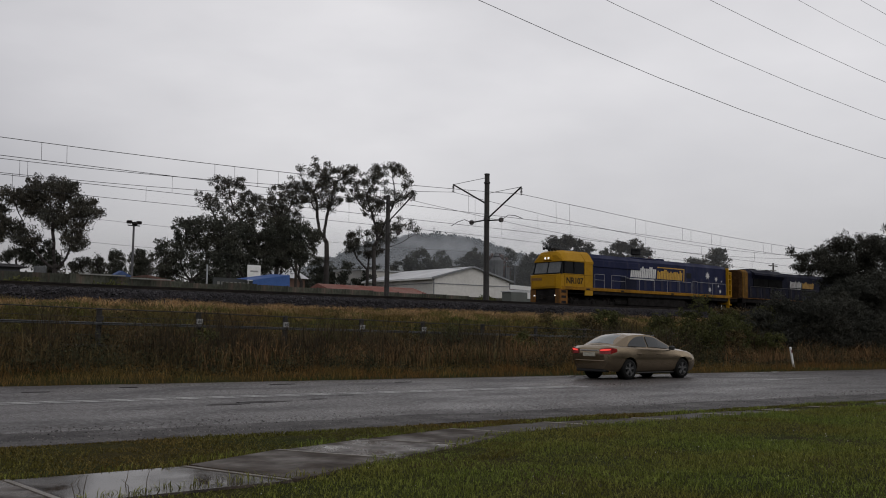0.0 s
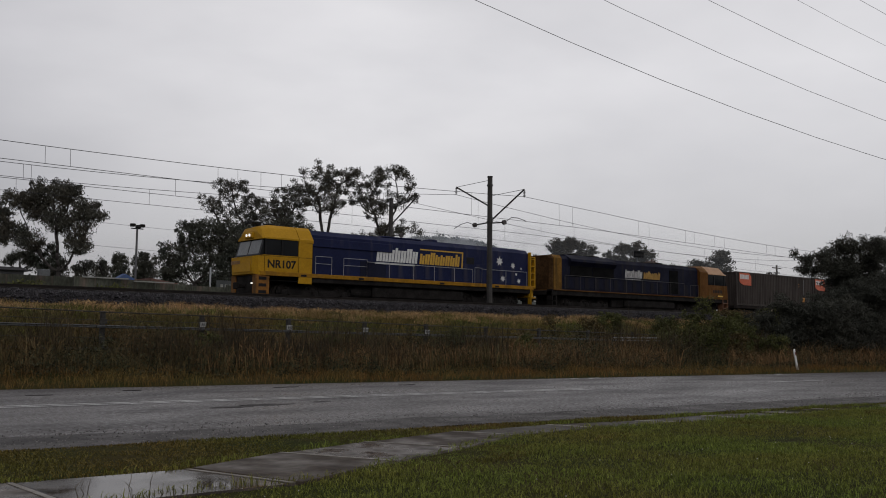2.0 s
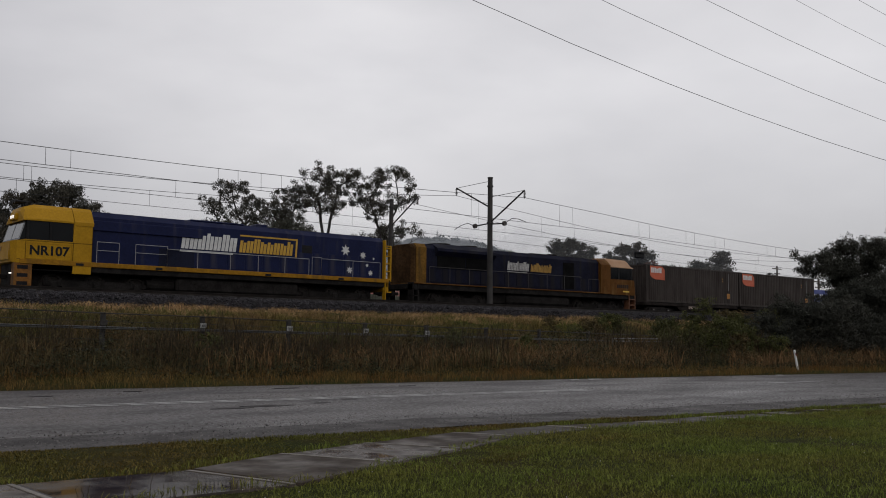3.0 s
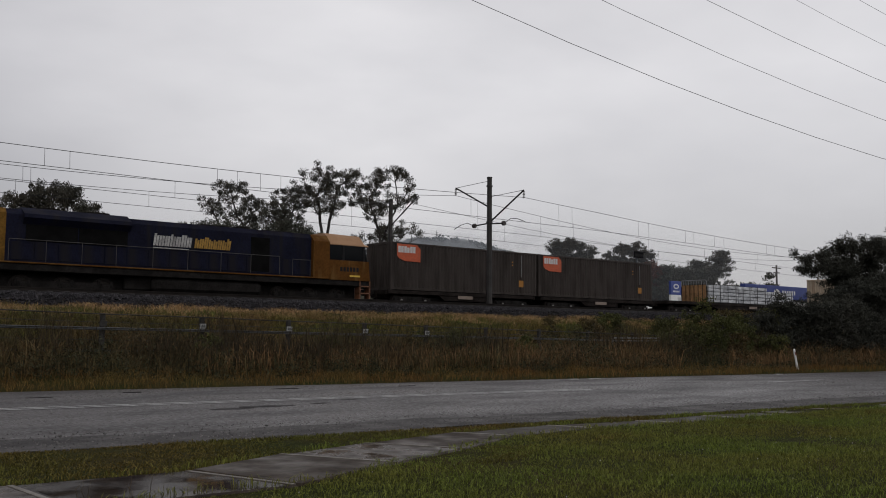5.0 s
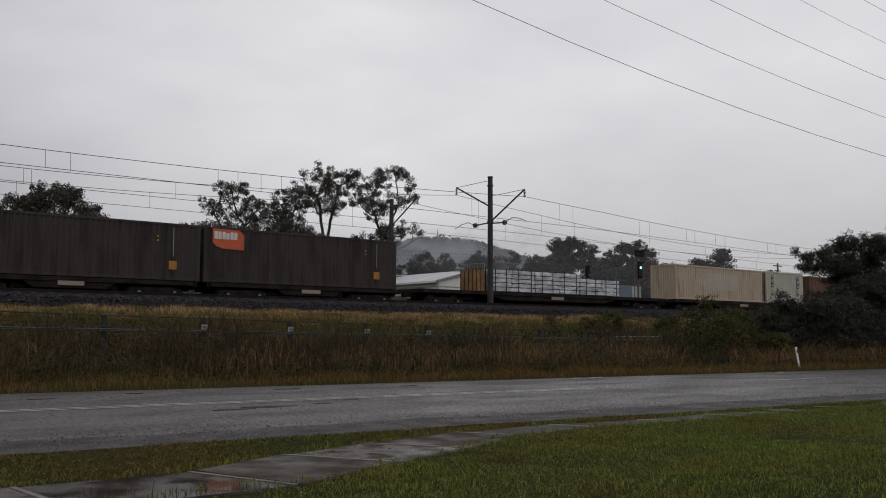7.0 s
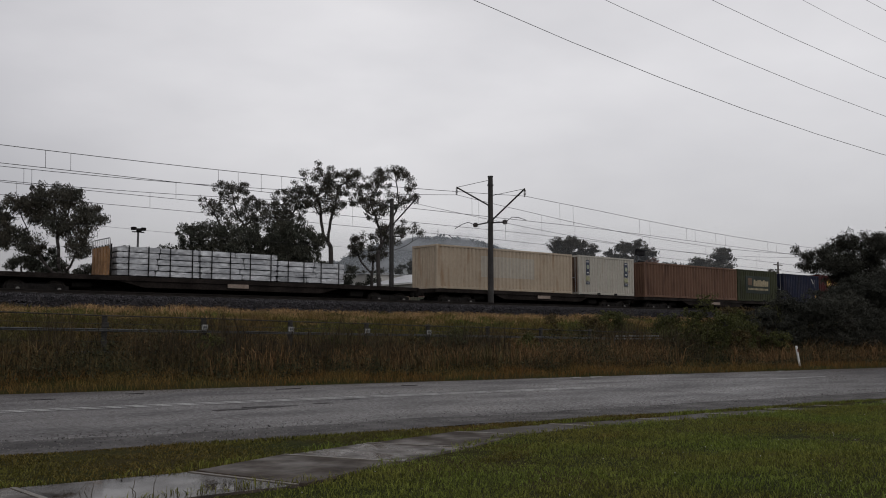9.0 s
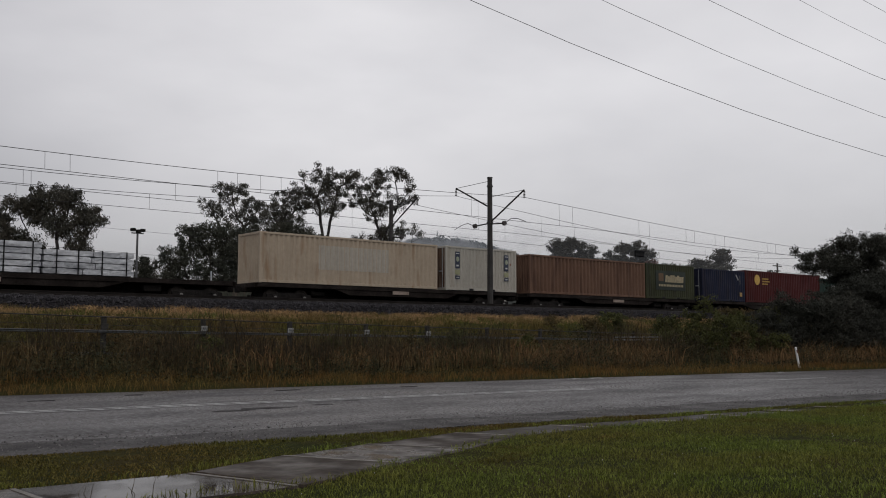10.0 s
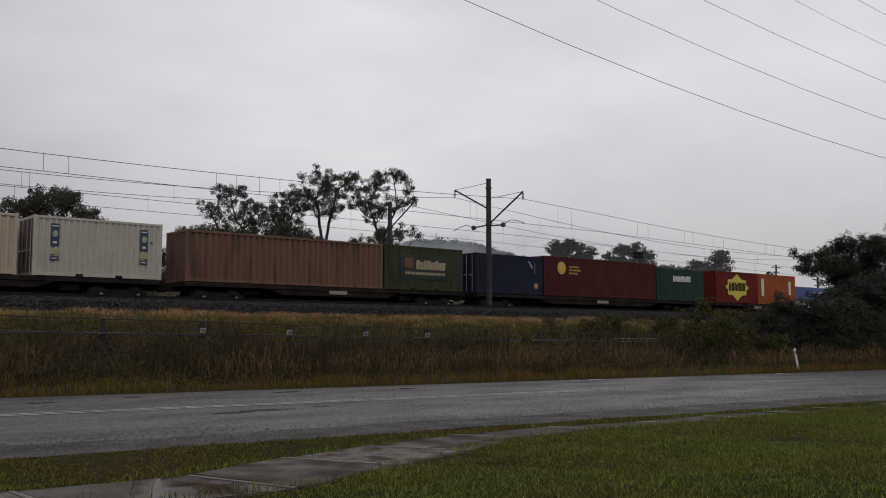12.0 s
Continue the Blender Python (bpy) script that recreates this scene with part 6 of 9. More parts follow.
# ---- trees and shrubs ----
def lobed(name, label, x, y, base, lobes, seed, leafmat, trunk_r=0.25, fork=None, clump=0.42, n_leaf=20, leaf=(0.30, 0.11), dense=1.0, depth=0.8, droop=0.35, bark=None, group="", category="tree", shell=0.45, deep=None, limbs=()):
    """A tree whose crown is made of lobes (across, height, half-width, half-height), each filled with leaf clumps on twigs."""
    rng, nrg = random.Random(seed), np.random.default_rng(seed)
    t = thing(name, label, category, pose(x, y, base, 0, 0, -39.8), group)
    wood, leaves = M(), []
    low = min(z - rz for _, z, _, rz in lobes) - base
    fork = fork - base if fork else max(0.3, low * 0.75)
    lean = sum(l[0] for l in lobes) / len(lobes)
    trunk = [Vector((0, 0, -0.4))] + [Vector((lean * 0.35 * k / 5 + rng.uniform(-1, 1) * trunk_r * 0.5, rng.uniform(-1, 1) * trunk_r * 0.5, fork * k / 5)) for k in range(1, 6)]
    wood.tube(trunk, [trunk_r * (1.15 - 0.55 * k / 5) for k in range(6)], 8)
    nodes = [(trunk[k], trunk_r * (1.15 - 0.55 * k / 5)) for k in (4, 5)]
    for x2, z2 in limbs:          # main limbs that fork from the head of the trunk
        a, c = trunk[5], Vector((x2, rng.uniform(-1, 1) * (deep or 0.5), z2 - base))
        pts = [a - Vector((0, 0, 0.1))]
        for k in range(1, 7):
            f = k / 6
            bow = 0.16 * (c - a).length * math.sin(math.pi * f)
            pts.append(a.lerp(c, f) + Vector((rng.uniform(-0.1, 0.1) + (0.5 * bow if c.x > a.x else -0.5 * bow), rng.uniform(-0.1, 0.1), -0.6 * bow + rng.uniform(-0.1, 0.1))))
        rad = [trunk_r * (0.62 - 0.40 * k / 6) for k in range(7)]
        wood.tube(pts, rad, 7)
        nodes += list(zip(pts[2:], rad[2:]))
    for r, z, rx, rz in sorted(lobes, key=lambda l: l[1]):
        c = Vector((r, rng.uniform(-1, 1) * (deep or depth * min(rx, 2.0)), z - base))
        a, ra = min(nodes, key=lambda n: (n[0] - c).length + (6 if n[0].z > c.z - 0.1 else 0))
        pts = [a]
        for k in range(1, 5):
            f = k / 4
            pts.append(a.lerp(c, f) + Vector((rng.uniform(-1, 1), rng.uniform(-1, 1), rng.uniform(-0.3, 0.8))) * 0.13 * (c - a).length * (1 - f) + Vector((0, 0, -0.07 * (c - a).length * math.sin(math.pi * f))))
        r0 = max(0.022, min(ra * 0.78, trunk_r * 0.55))
        rad = [r0 * (1 - 0.6 * k / 4) for k in range(5)]
        wood.tube(pts, rad, 6)
        mine = [(q, w) for q, w in zip(pts[2:], rad[2:])]
        nodes += list(zip(pts[1:], rad[1:]))
        n = max(4, int(dense * 2.2 * rx * (rx + rz) / clump ** 2))
        for _ in range(n):
            d = Vector((rng.gauss(0, 1), rng.gauss(0, 1), rng.gauss(0, 1))).normalized()
            k = rng.uniform(shell, 1.0) if rng.random() < 0.82 else rng.uniform(1.0, 1.3)
            q = c + Vector((d.x * rx * k, d.y * rx * k * depth, d.z * rz * k))
            if rng.random() < 0.6:
                b, rb = min(mine, key=lambda m: (m[0] - q).length)
                mid = b.lerp(q, 0.55) + Vector((0, 0, -0.08 * (q - b).length))
                wood.tube([b, mid, q], [max(0.012, rb * 0.5), max(0.01, rb * 0.32), 0.008], 3, False)
            m = int(n_leaf * rng.uniform(0.5, 1.4))
            rr = clump * rng.uniform(0.6, 1.25)
            o = nrg.normal(0, 1, (m, 3))
            o /= np.maximum(1e-6, np.linalg.norm(o, axis=1))[:, None]
            o *= (nrg.uniform(0.1, 1, m) ** 0.6)[:, None] * np.array([rr, rr, rr * 0.7])
            o += np.array(q)
            dd = nrg.normal(0, 1, (m, 3))
            dd[:, 2] -= droop * 2
            dd /= np.linalg.norm(dd, axis=1)[:, None]
            s = np.cross(dd, nrg.normal(0, 1, (m, 3)))
            s /= np.maximum(1e-6, np.linalg.norm(s, axis=1))[:, None]
            L, w = leaf[0] * nrg.uniform(0.6, 1.3, m)[:, None], leaf[1] * nrg.uniform(0.6, 1.3, m)[:, None]
            leaves.append(np.stack([o - dd * L / 2 - s * w / 2, o - dd * L / 2 + s * w / 2, o + dd * L / 2], 1))
    part("trunk" if category == "tree" else "stem", mesh("trunk", wood, bark or BARK, True), None, t)
    part("crown" if category == "tree" else "foliage", quads("crown", np.concatenate(leaves), leafmat), None, t)
    return t


def crown(parts, gap, seed, flat=0.8, tries=60, fat=0.95):
    """Fills the ellipses of a crown (across, height, half-width, half-height) with small lobes set a gap apart."""
    rng, out = random.Random(seed), []
    for cx, cz, rx, rz in parts:
        rx, rz = max(0.3, rx - 0.75 * gap * fat), max(0.25, rz - 0.6 * gap * fat)
        for _ in range(int(20 + tries * rx * rz)):
            a, k = rng.uniform(0, 2 * math.pi), math.sqrt(rng.random())
            x, z = cx + rx * k * math.cos(a), cz + rz * k * math.sin(a)
            if all((x - o[0]) ** 2 + ((z - o[1]) / flat) ** 2 > gap * gap for o in out):
                s = gap * fat * rng.uniform(0.75, 1.1)
                out.append((x, z, s, s * flat * 0.8))
    return out


def gum(label, x, y, base, parts, r, fork, seed, leaf, dense=3.6, deep=1.8, clump=0.50, n_leaf=66, size=(0.25, 0.095), gaps=-0.32, lean=0.0, name="gum_tree", group=""):
    """A tree grown from its fork towards leaf clumps that fill the ellipses (across, height, half-width, half-height) of its crown.
    Each clump hangs from the nearest wood below it, and every branch is as thick as what it carries."""
    rng, nrg = random.Random(seed), np.random.default_rng(seed)
    t = thing(name, label, "tree", pose(x, y, base, 0, 0, -39.8), group)
    fork -= base
    tips = []
    for cx, cz, rx, rz in parts:
        for _ in range(int(dense * math.pi * rx * rz * 1.6) + 5):
            a, k = rng.uniform(0, 2 * math.pi), math.sqrt(rng.random()) * 0.95 if rng.random() < 0.84 else rng.uniform(0.9, 1.2)
            d = rng.gauss(0, 0.5) * deep * math.sqrt(max(0.05, 1 - k * k))
            q = Vector((cx + rx * k * math.cos(a), d, cz - base + rz * k * math.sin(a)))
            if noise.noise((q.x * 0.75 + seed, q.y * 0.5, q.z * 0.95)) > gaps and all((q.x - o.x) ** 2 + (q.z - o.z) ** 2 + 0.3 * (q.y - o.y) ** 2 > 0.065 for o in tips):
                tips.append(q)
    # wood: points, each with its parent
    pts, up, way = [Vector((0, 0, -0.4))], [-1], [0.0]
    n0 = 7
    for k in range(1, n0 + 1):
        f = k / n0
        pts.append(Vector((lean * f + 0.10 * math.sin(3 * f + seed) * r * 4, 0.1 * math.cos(2 * f + seed), fork * f)))
        up.append(k - 1)
        way.append(0.0)
    for cx, cz, rx, rz in sorted(parts, key=lambda e: e[1] - 0.3 * abs(e[0])):      # a main limb into each ellipse
        goal = Vector((cx * 0.95, rng.uniform(-0.4, 0.4) * deep, cz - base - 0.15 * rz))
        best = min(range(n0 - 1, len(pts)), key=lambda i: (pts[i] - goal).length + 0.72 * way[i] + (4 if pts[i].z > goal.z - 0.3 else 0))
        a, last = pts[best].copy(), best
        n = max(3, int((goal - a).length / 0.7))
        side = rng.choice((-1, 1)) * rng.uniform(0.02, 0.07) * (goal - a).length
        for k in range(1, n + 1):
            f = k / n
            q = a.lerp(goal, f) + Vector((side * math.sin(math.pi * f) + rng.uniform(-0.09, 0.09), rng.uniform(-0.1, 0.1), -0.10 * (goal - a).length * math.sin(math.pi * f) + rng.uniform(-0.07, 0.07)))
            way.append(way[last] + (q - pts[last]).length)
            pts.append(q)
            up.append(last)
            last = len(pts) - 1
    core = len(pts)
    arr = np.array([tuple(q) for q in pts])
    tips.sort(key=lambda q: min((q - Vector(o)).length for o in arr[n0:core]))
    ends = []
    for q in tips:
        dist = np.linalg.norm(arr[n0:] - np.array(q), axis=1) + 0.30 * np.array(way[n0:]) + np.where(arr[n0:, 2] > q.z + 0.1, 1.2, 0.0)
        b = int(dist.argmin()) + n0
        a, last = Vector(arr[b]), b
        n = max(1, min(3, int((q - a).length / 0.55)))
        for k in range(1, n + 1):
            f = k / n
            w = a.lerp(q, f) + (Vector((rng.uniform(-0.12, 0.12), rng.uniform(-0.1, 0.1), -0.10 * math.sin(math.pi * f))) if k < n else Vector((0, 0, 0)))
            way.append(way[last] + (w - pts[last]).length)
            pts.append(w)
            up.append(last)
            last = len(pts) - 1
            arr = np.vstack([arr, np.array(w)])
        ends.append(last)
    load = [0.0] * len(pts)
    for e in ends:
        load[e] += 1.0
    for i in range(len(pts) - 1, 0, -1):
        load[up[i]] += load[i]
    whole = max(1.0, load[n0])
    radius = [max(0.010, 0.85 * r * (l / whole) ** 0.50) for l in load]
    for k in range(n0 + 1):
        radius[k] = r * (1.22 - 0.30 * k / n0 + (0.25 if k == 0 else 0))
    wood = M()
    wood.tube(pts[:n0 + 1], radius[:n0 + 1], 9, False)
    for i in range(n0 + 1, len(pts)):
        j = up[i]
        wood.tube([pts[j], pts[i]], [min(radius[j], radius[i] * 1.25) if i > n0 else radius[j], radius[i]], 7 if radius[i] > 0.06 else 3, radius[i] > 0.06)
    leaves = []
    for q in tips:
        m = int(n_leaf * rng.uniform(0.55, 1.4))
        rr = clump * rng.uniform(0.6, 1.35)
        wide, tall = rng.uniform(0.75, 1.25), rng.uniform(0.6, 1.15)
        o = nrg.normal(0, 1, (m, 3))
        o /= np.maximum(1e-6, np.linalg.norm(o, axis=1))[:, None]
        o *= (nrg.uniform(0.05, 1, m) ** 0.55)[:, None] * np.array([rr * wide, rr * wide, rr * tall])
        o += np.array(q) + np.array([0, 0, -0.10 * rr])
        dd = nrg.normal(0, 1, (m, 3))
        dd[:, 2] -= 1.3
        dd /= np.linalg.norm(dd, axis=1)[:, None]
        sd = np.cross(dd, nrg.normal(0, 1, (m, 3)))
        sd /= np.maximum(1e-6, np.linalg.norm(sd, axis=1))[:, None]
        L, w = size[0] * nrg.uniform(0.6, 1.3, m)[:, None], size[1] * nrg.uniform(0.6, 1.3, m)[:, None]
        leaves.append(np.stack([o - dd * L / 2 - sd * w / 2, o - dd * L / 2 + sd * w / 2, o + dd * L / 2], 1))
    part("trunk", mesh("trunk", wood, BARK, True), None, t)
    part("crown", quads("crown", np.concatenate(leaves), leaf), None, t)


def round_lobes(w, base, top, seed, n=7, low=0.3):
    """Lobes of a rounded uneven crown."""
    rng = random.Random(seed)
    h = top - base
    out = [(rng.uniform(-0.1, 0.1) * w, top - 0.16 * h, 0.24 * w, 0.15 * h)]
    for k in range(n - 1):
        f = (k + 0.5) / (n - 1)
        z = base + h * (low + (0.84 - low) * f)
        side = -1 if k % 2 else 1
        out.append((side * w * rng.uniform(0.10, 0.30) * (1.15 - 0.6 * f), z, w * rng.uniform(0.19, 0.27), h * rng.uniform(0.11, 0.17)))
    return out


def build_trees():
    tall = "tall gum tree with an open crown behind the railway"
    # gums behind the line, from the yard wall to the warehouse
    thick = dict(dense=3.8, clump=0.58, n_leaf=70, size=(0.28, 0.115), gaps=-0.58, deep=1.7)
    gum("spreading gum tree with an open dark crown and low forked limbs", 28.6, 90.6, 3.6, ((-1.0, 14.6, 1.9, 0.9), (-2.4, 14.0, 1.5, 0.7), (0.5, 14.3, 1.2, 0.9), (-4.4, 13.7, 1.2, 0.7), (2.1, 12.6, 1.3, 1.0), (1.1, 11.1, 1.4, 1.1), (-1.5, 12.6, 1.9, 1.0), (-4.5, 10.3, 1.2, 1.0), (-2.9, 9.8, 0.9, 0.8), (1.7, 9.5, 1.1, 0.8), (3.2, 12.1, 0.6, 0.4), (-6.1, 11.9, 1.1, 1.6), (-0.3, 11.4, 0.9, 0.5)), 0.27, 6.8, 21, GUM_LEAF, gaps=-0.60, dense=6.5, clump=0.60, n_leaf=76, size=(0.27, 0.105))
    gum("dark bushy young tree at the foot of a gum", 27.9, 92.9, 3.6, ((0.0, 8.2, 1.9, 1.3),), 0.15, 6.2, 22, DARK_LEAF, **thick)
    gum("low gum sapling behind the wall", 31.6, 92.0, 3.6, ((-0.2, 7.6, 1.0, 0.7),), 0.1, 5.8, 35, GUM_LEAF)
    gum("low gum tree behind the wall", 33.2, 92.0, 3.7, ((-0.3, 7.8, 0.7, 0.6),), 0.1, 6.4, 23, GUM_LEAF)
    gum("broad dark tree with a full crown below the tall gums", 43.0, 92.6, 3.7, ((-2.8, 9.1, 0.9, 1.7), (-0.7, 11.5, 1.3, 1.5), (-1.1, 8.9, 1.7, 1.8), (1.6, 11.5, 1.8, 1.5), (1.8, 9.1, 1.9, 1.8), (3.8, 11.1, 1.4, 1.4), (-0.1, 12.4, 1.1, 0.6), (2.6, 12.5, 1.3, 0.8), (-2.3, 7.7, 1.1, 0.8), (3.8, 8.6, 1.4, 1.4)), 0.24, 6.4, 24, DARK_LEAF, **thick)
    low = "dense dark tree below the tall gums"
    gum(low, 49.6, 92.6, 3.7, ((-0.8, 10.8, 2.1, 1.9), (0.3, 12.0, 1.5, 1.3), (-1.5, 9.0, 1.5, 1.1), (1.3, 9.0, 2.0, 1.3)), 0.2, 6.6, 25, DARK_LEAF, **thick)
    gum(low, 52.4, 91.0, 3.7, ((-1.1, 11.6, 2.0, 1.9), (0.3, 12.6, 1.8, 1.3), (-1.3, 9.4, 2.0, 1.4), (0.8, 10.4, 1.5, 1.8)), 0.2, 6.6, 26, DARK_LEAF, **thick)
    gum(low, 54.6, 89.4, 3.7, ((-1.5, 11.7, 1.8, 1.9), (0.3, 11.9, 1.4, 1.3), (-1.5, 9.3, 2.2, 1.3), (1.4, 11.7, 0.8, 1.1), (0.0, 10.2, 1.5, 1.3)), 0.2, 6.6, 29, DARK_LEAF, **thick)
    gum(tall, 52.0, 101.5, 3.8, ((-0.3, 18.3, 1.5, 1.1), (-1.7, 18.8, 0.7, 0.7), (0.8, 19.0, 0.7, 0.7), (-0.3, 16.4, 1.9, 1.4), (-3.3, 17.1, 0.9, 0.7), (-2.5, 15.9, 0.6, 0.5), (2.4, 16.1, 1.4, 1.6), (1.1, 14.5, 1.8, 1.4), (2.0, 17.3, 0.9, 0.5)), 0.26, 11.5, 27, GUM_LEAF)
    gum(tall, 56.0, 97.1, 3.8, ((-0.1, 16.9, 1.4, 1.7), (1.2, 18.8, 1.0, 0.6), (0.5, 15.1, 2.2, 1.5), (-1.1, 15.5, 1.4, 1.4), (2.1, 17.3, 1.1, 1.4)), 0.26, 10.0, 28, GUM_LEAF, gaps=-0.45)
    gum("tall gum tree with a forked dark trunk and an open crown", 59.7, 92.4, 3.7, ((-1.7, 17.7, 2.3, 1.3), (-0.9, 19.9, 1.6, 1.3), (1.0, 19.1, 1.9, 1.3), (2.6, 20.1, 1.1, 0.7), (-3.4, 20.4, 0.5, 0.3), (-1.4, 16.4, 1.5, 0.7), (0.6, 16.7, 1.0, 1.2), (-2.8, 18.7, 0.9, 1.1), (-1.6, 21.6, 0.2, 0.2)), 0.29, 11.6, 31, GUM_LEAF)
    gum("tall slender gum tree with an open crown", 65.9, 91.2, 3.7, ((-1.2, 18.3, 1.5, 1.8), (0.3, 20.3, 1.2, 1.1), (2.0, 20.9, 1.7, 0.8), (0.3, 17.6, 2.6, 0.9), (-2.6, 17.6, 1.0, 0.8), (3.8, 19.2, 0.5, 0.7), (2.5, 17.2, 1.3, 0.8), (-0.5, 15.8, 1.4, 0.8), (4.4, 17.8, 0.5, 0.4), (3.5, 20.2, 0.4, 0.5), (3.4, 14.1, 1.5, 0.8), (5.2, 13.2, 0.6, 0.6), (2.0, 12.4, 0.8, 0.6), (1.0, 14.0, 1.1, 0.8)), 0.25, 11.0, 33, GUM_LEAF)
    gum("low gum tree beside the tall gums", 66.6, 93.5, 3.8, ((-0.6, 12.3, 2.4, 1.2), (-2.1, 12.0, 1.2, 1.1), (1.3, 13.5, 1.1, 1.1), (0.3, 11.2, 1.7, 0.8)), 0.2, 8.8, 34, GUM_LEAF, gaps=-0.45)
    # lower trees in the yards behind
    for k, (x, y, t, w) in enumerate(((46.2, 122.0, 11.6, 2.5), (49.5, 122.0, 11.9, 3.4))):
        gum("dark rounded cypress behind the yard", x, y, 4, ((0, t - 2.2, w * 0.40, 1.9), (0, t - 4.6, w * 0.48, 2.4), (-0.1 * w, t - 0.9, w * 0.26, 0.7)), 0.15, 5.5, 41 + k, DARK_LEAF, dense=7.0, clump=0.46, n_leaf=80, size=(0.28, 0.12), gaps=-2.0, deep=0.9, name="cypress_tree")
    lobed("bare_tree", "bare leafless tree with fine grey twigs", 50.3, 119.0, 4, round_lobes(3.6, 4, 12.0, 5, 9, 0.35), 45, mat("bare_twigs", (0.14, 0.125, 0.115), 0.9, var=0.2, bump=0), 0.16, clump=0.7, n_leaf=14, leaf=(0.7, 0.02), droop=-0.5, dense=1.2)
    lobed("palm_tree", "small palm with drooping fronds behind the wall", 29.2, 105.6, 3.8, ((-0.9, 8.9, 0.9, 0.35), (0.9, 8.9, 0.9, 0.35), (0.0, 9.2, 0.8, 0.4), (-1.3, 8.4, 0.6, 0.3), (1.3, 8.4, 0.6, 0.3)), 46, DARK_LEAF, 0.18, 8.4, clump=0.4, n_leaf=30, leaf=(0.8, 0.06), droop=0.7)
    for k, (x, y, b, t, w, lm) in enumerate((
            (110.0, 152.0, 5, 13.0, 9.0, DARK_LEAF), (125.5, 141.0, 5, 17.6, 6.5, DARK_LEAF), (125.6, 129.0, 5, 18.0, 3.2, DARK_LEAF),
            (129.2, 126.0, 5, 16.0, 7.5, DARK_LEAF), (123.0, 133.0, 5, 14.6, 6.0, RED_LEAF), (140.5, 136.0, 5, 16.8, 8.0, DARK_LEAF),
            (157.5, 136.5, 5, 18.8, 7.5, GUM_LEAF), (168.5, 130.0, 5, 18.6, 7.0, RED_LEAF), (175.0, 131.0, 5, 17.8, 10.0, DARK_LEAF), (183.0, 127.0, 5, 17.4, 10.0, DARK_LEAF),
            (139.4, 97.2, 4.5, 15.0, 2.6, DARK_LEAF), (147.0, 92.0, 4.5, 11.0, 7.0, DARK_LEAF), (122.0, 73.0, 4, 11.2, 1.6, DARK_LEAF), (126.0, 79.0, 4, 9.6, 6.0, DARK_LEAF), (150.0, 112.0, 5, 13.8, 10.0, DARK_LEAF), (166.0, 110.0, 5, 13.6, 11.0, DARK_LEAF),
            (104.0, 128.0, 5, 11.8, 9.0, DARK_LEAF), (86.0, 120.0, 4.5, 10.2, 8.0, DARK_LEAF), (76.0, 116.0, 4.5, 10.2, 8.0, DARK_LEAF), (68.6, 107.2, 4.5, 11.6, 3.6, DARK_LEAF), (73.7, 109.6, 4.5, 11.2, 4.4, DARK_LEAF), (79.5, 111.0, 4.5, 11.2, 5.0, DARK_LEAF),
            (113.4, 120.3, 4.5, 15.4, 5.4, RED_LEAF), (118.2, 117.2, 4.5, 15.2, 5.4, DARK_LEAF), (122.2, 118.2, 4.5, 15.8, 6.2, DARK_LEAF), (125.2, 107.5, 4.5, 13.6, 6.0, DARK_LEAF), (135.2, 103.0, 4.5, 14.0, 7.2, DARK_LEAF), (129.7, 93.6, 4.5, 13.2, 5.4, DARK_LEAF),
            (47.8, 110.1, 4.5, 8.4, 3.6, DARK_LEAF), (39.8, 111.1, 4.5, 9.2, 3.0, GUM_LEAF), (30.8, 99.3, 4.2, 9.0, 2.9, GUM_LEAF), (34.9, 104.3, 4.2, 8.9, 3.1, GUM_LEAF), (68.5, 101.0, 4.2, 9.4, 3.7, DARK_LEAF), (70.9, 99.3, 4.2, 9.0, 3.7, DARK_LEAF), (62.0, 119.0, 4.5, 10.4, 9.0, DARK_LEAF), (38.5, 112.0, 4, 7.8, 7.0, DARK_LEAF), (20.0, 106.0, 4, 8.2, 8.0, DARK_LEAF), (57.0, 116.0, 4.5, 10.0, 8.0, DARK_LEAF),
            (155.0, 128.0, 5, 15.6, 9.0, DARK_LEAF), (134.0, 132.0, 5, 15.0, 9.0, DARK_LEAF), (64.0, 108.0, 4.5, 9.4, 7.0, DARK_LEAF), (24.0, 112.0, 4, 8.2, 7.0, DARK_LEAF), (113.0, 100.0, 4.5, 9.8, 9.0, DARK_LEAF), (125.0, 100.0, 4.5, 10.2, 9.0, DARK_LEAF), (135.0, 86.0, 4.5, 9.4, 8.0, DARK_LEAF), (131.0, 112.0, 4.5, 14.0, 8.0, DARK_LEAF), (143.0, 117.0, 4.5, 15.0, 9.0, DARK_LEAF), (139.0, 107.0, 4.5, 13.4, 8.0, DARK_LEAF), (152.0, 122.0, 4.5, 15.8, 9.0, DARK_LEAF), (158.0, 116.0, 4.5, 14.8, 9.0, DARK_LEAF), (166.0, 120.0, 4.5, 16.0, 10.0, DARK_LEAF), (130.7, 100.7, 4.5, 14.5, 6.5, RED_LEAF), (132.4, 98.4, 4.5, 13.9, 6.5, DARK_LEAF), (134.1, 96.2, 4.5, 13.5, 6.5, DARK_LEAF), (135.6, 94.0, 4.5, 13.2, 6.5, DARK_LEAF))):
        h = t - b
        e = ((0, b + 0.70 * h, w * 0.50, h * 0.30), (-0.15 * w, b + 0.45 * h, w * 0.58, h * 0.26), (0.17 * w, b + 0.30 * h, w * 0.56, h * 0.26))
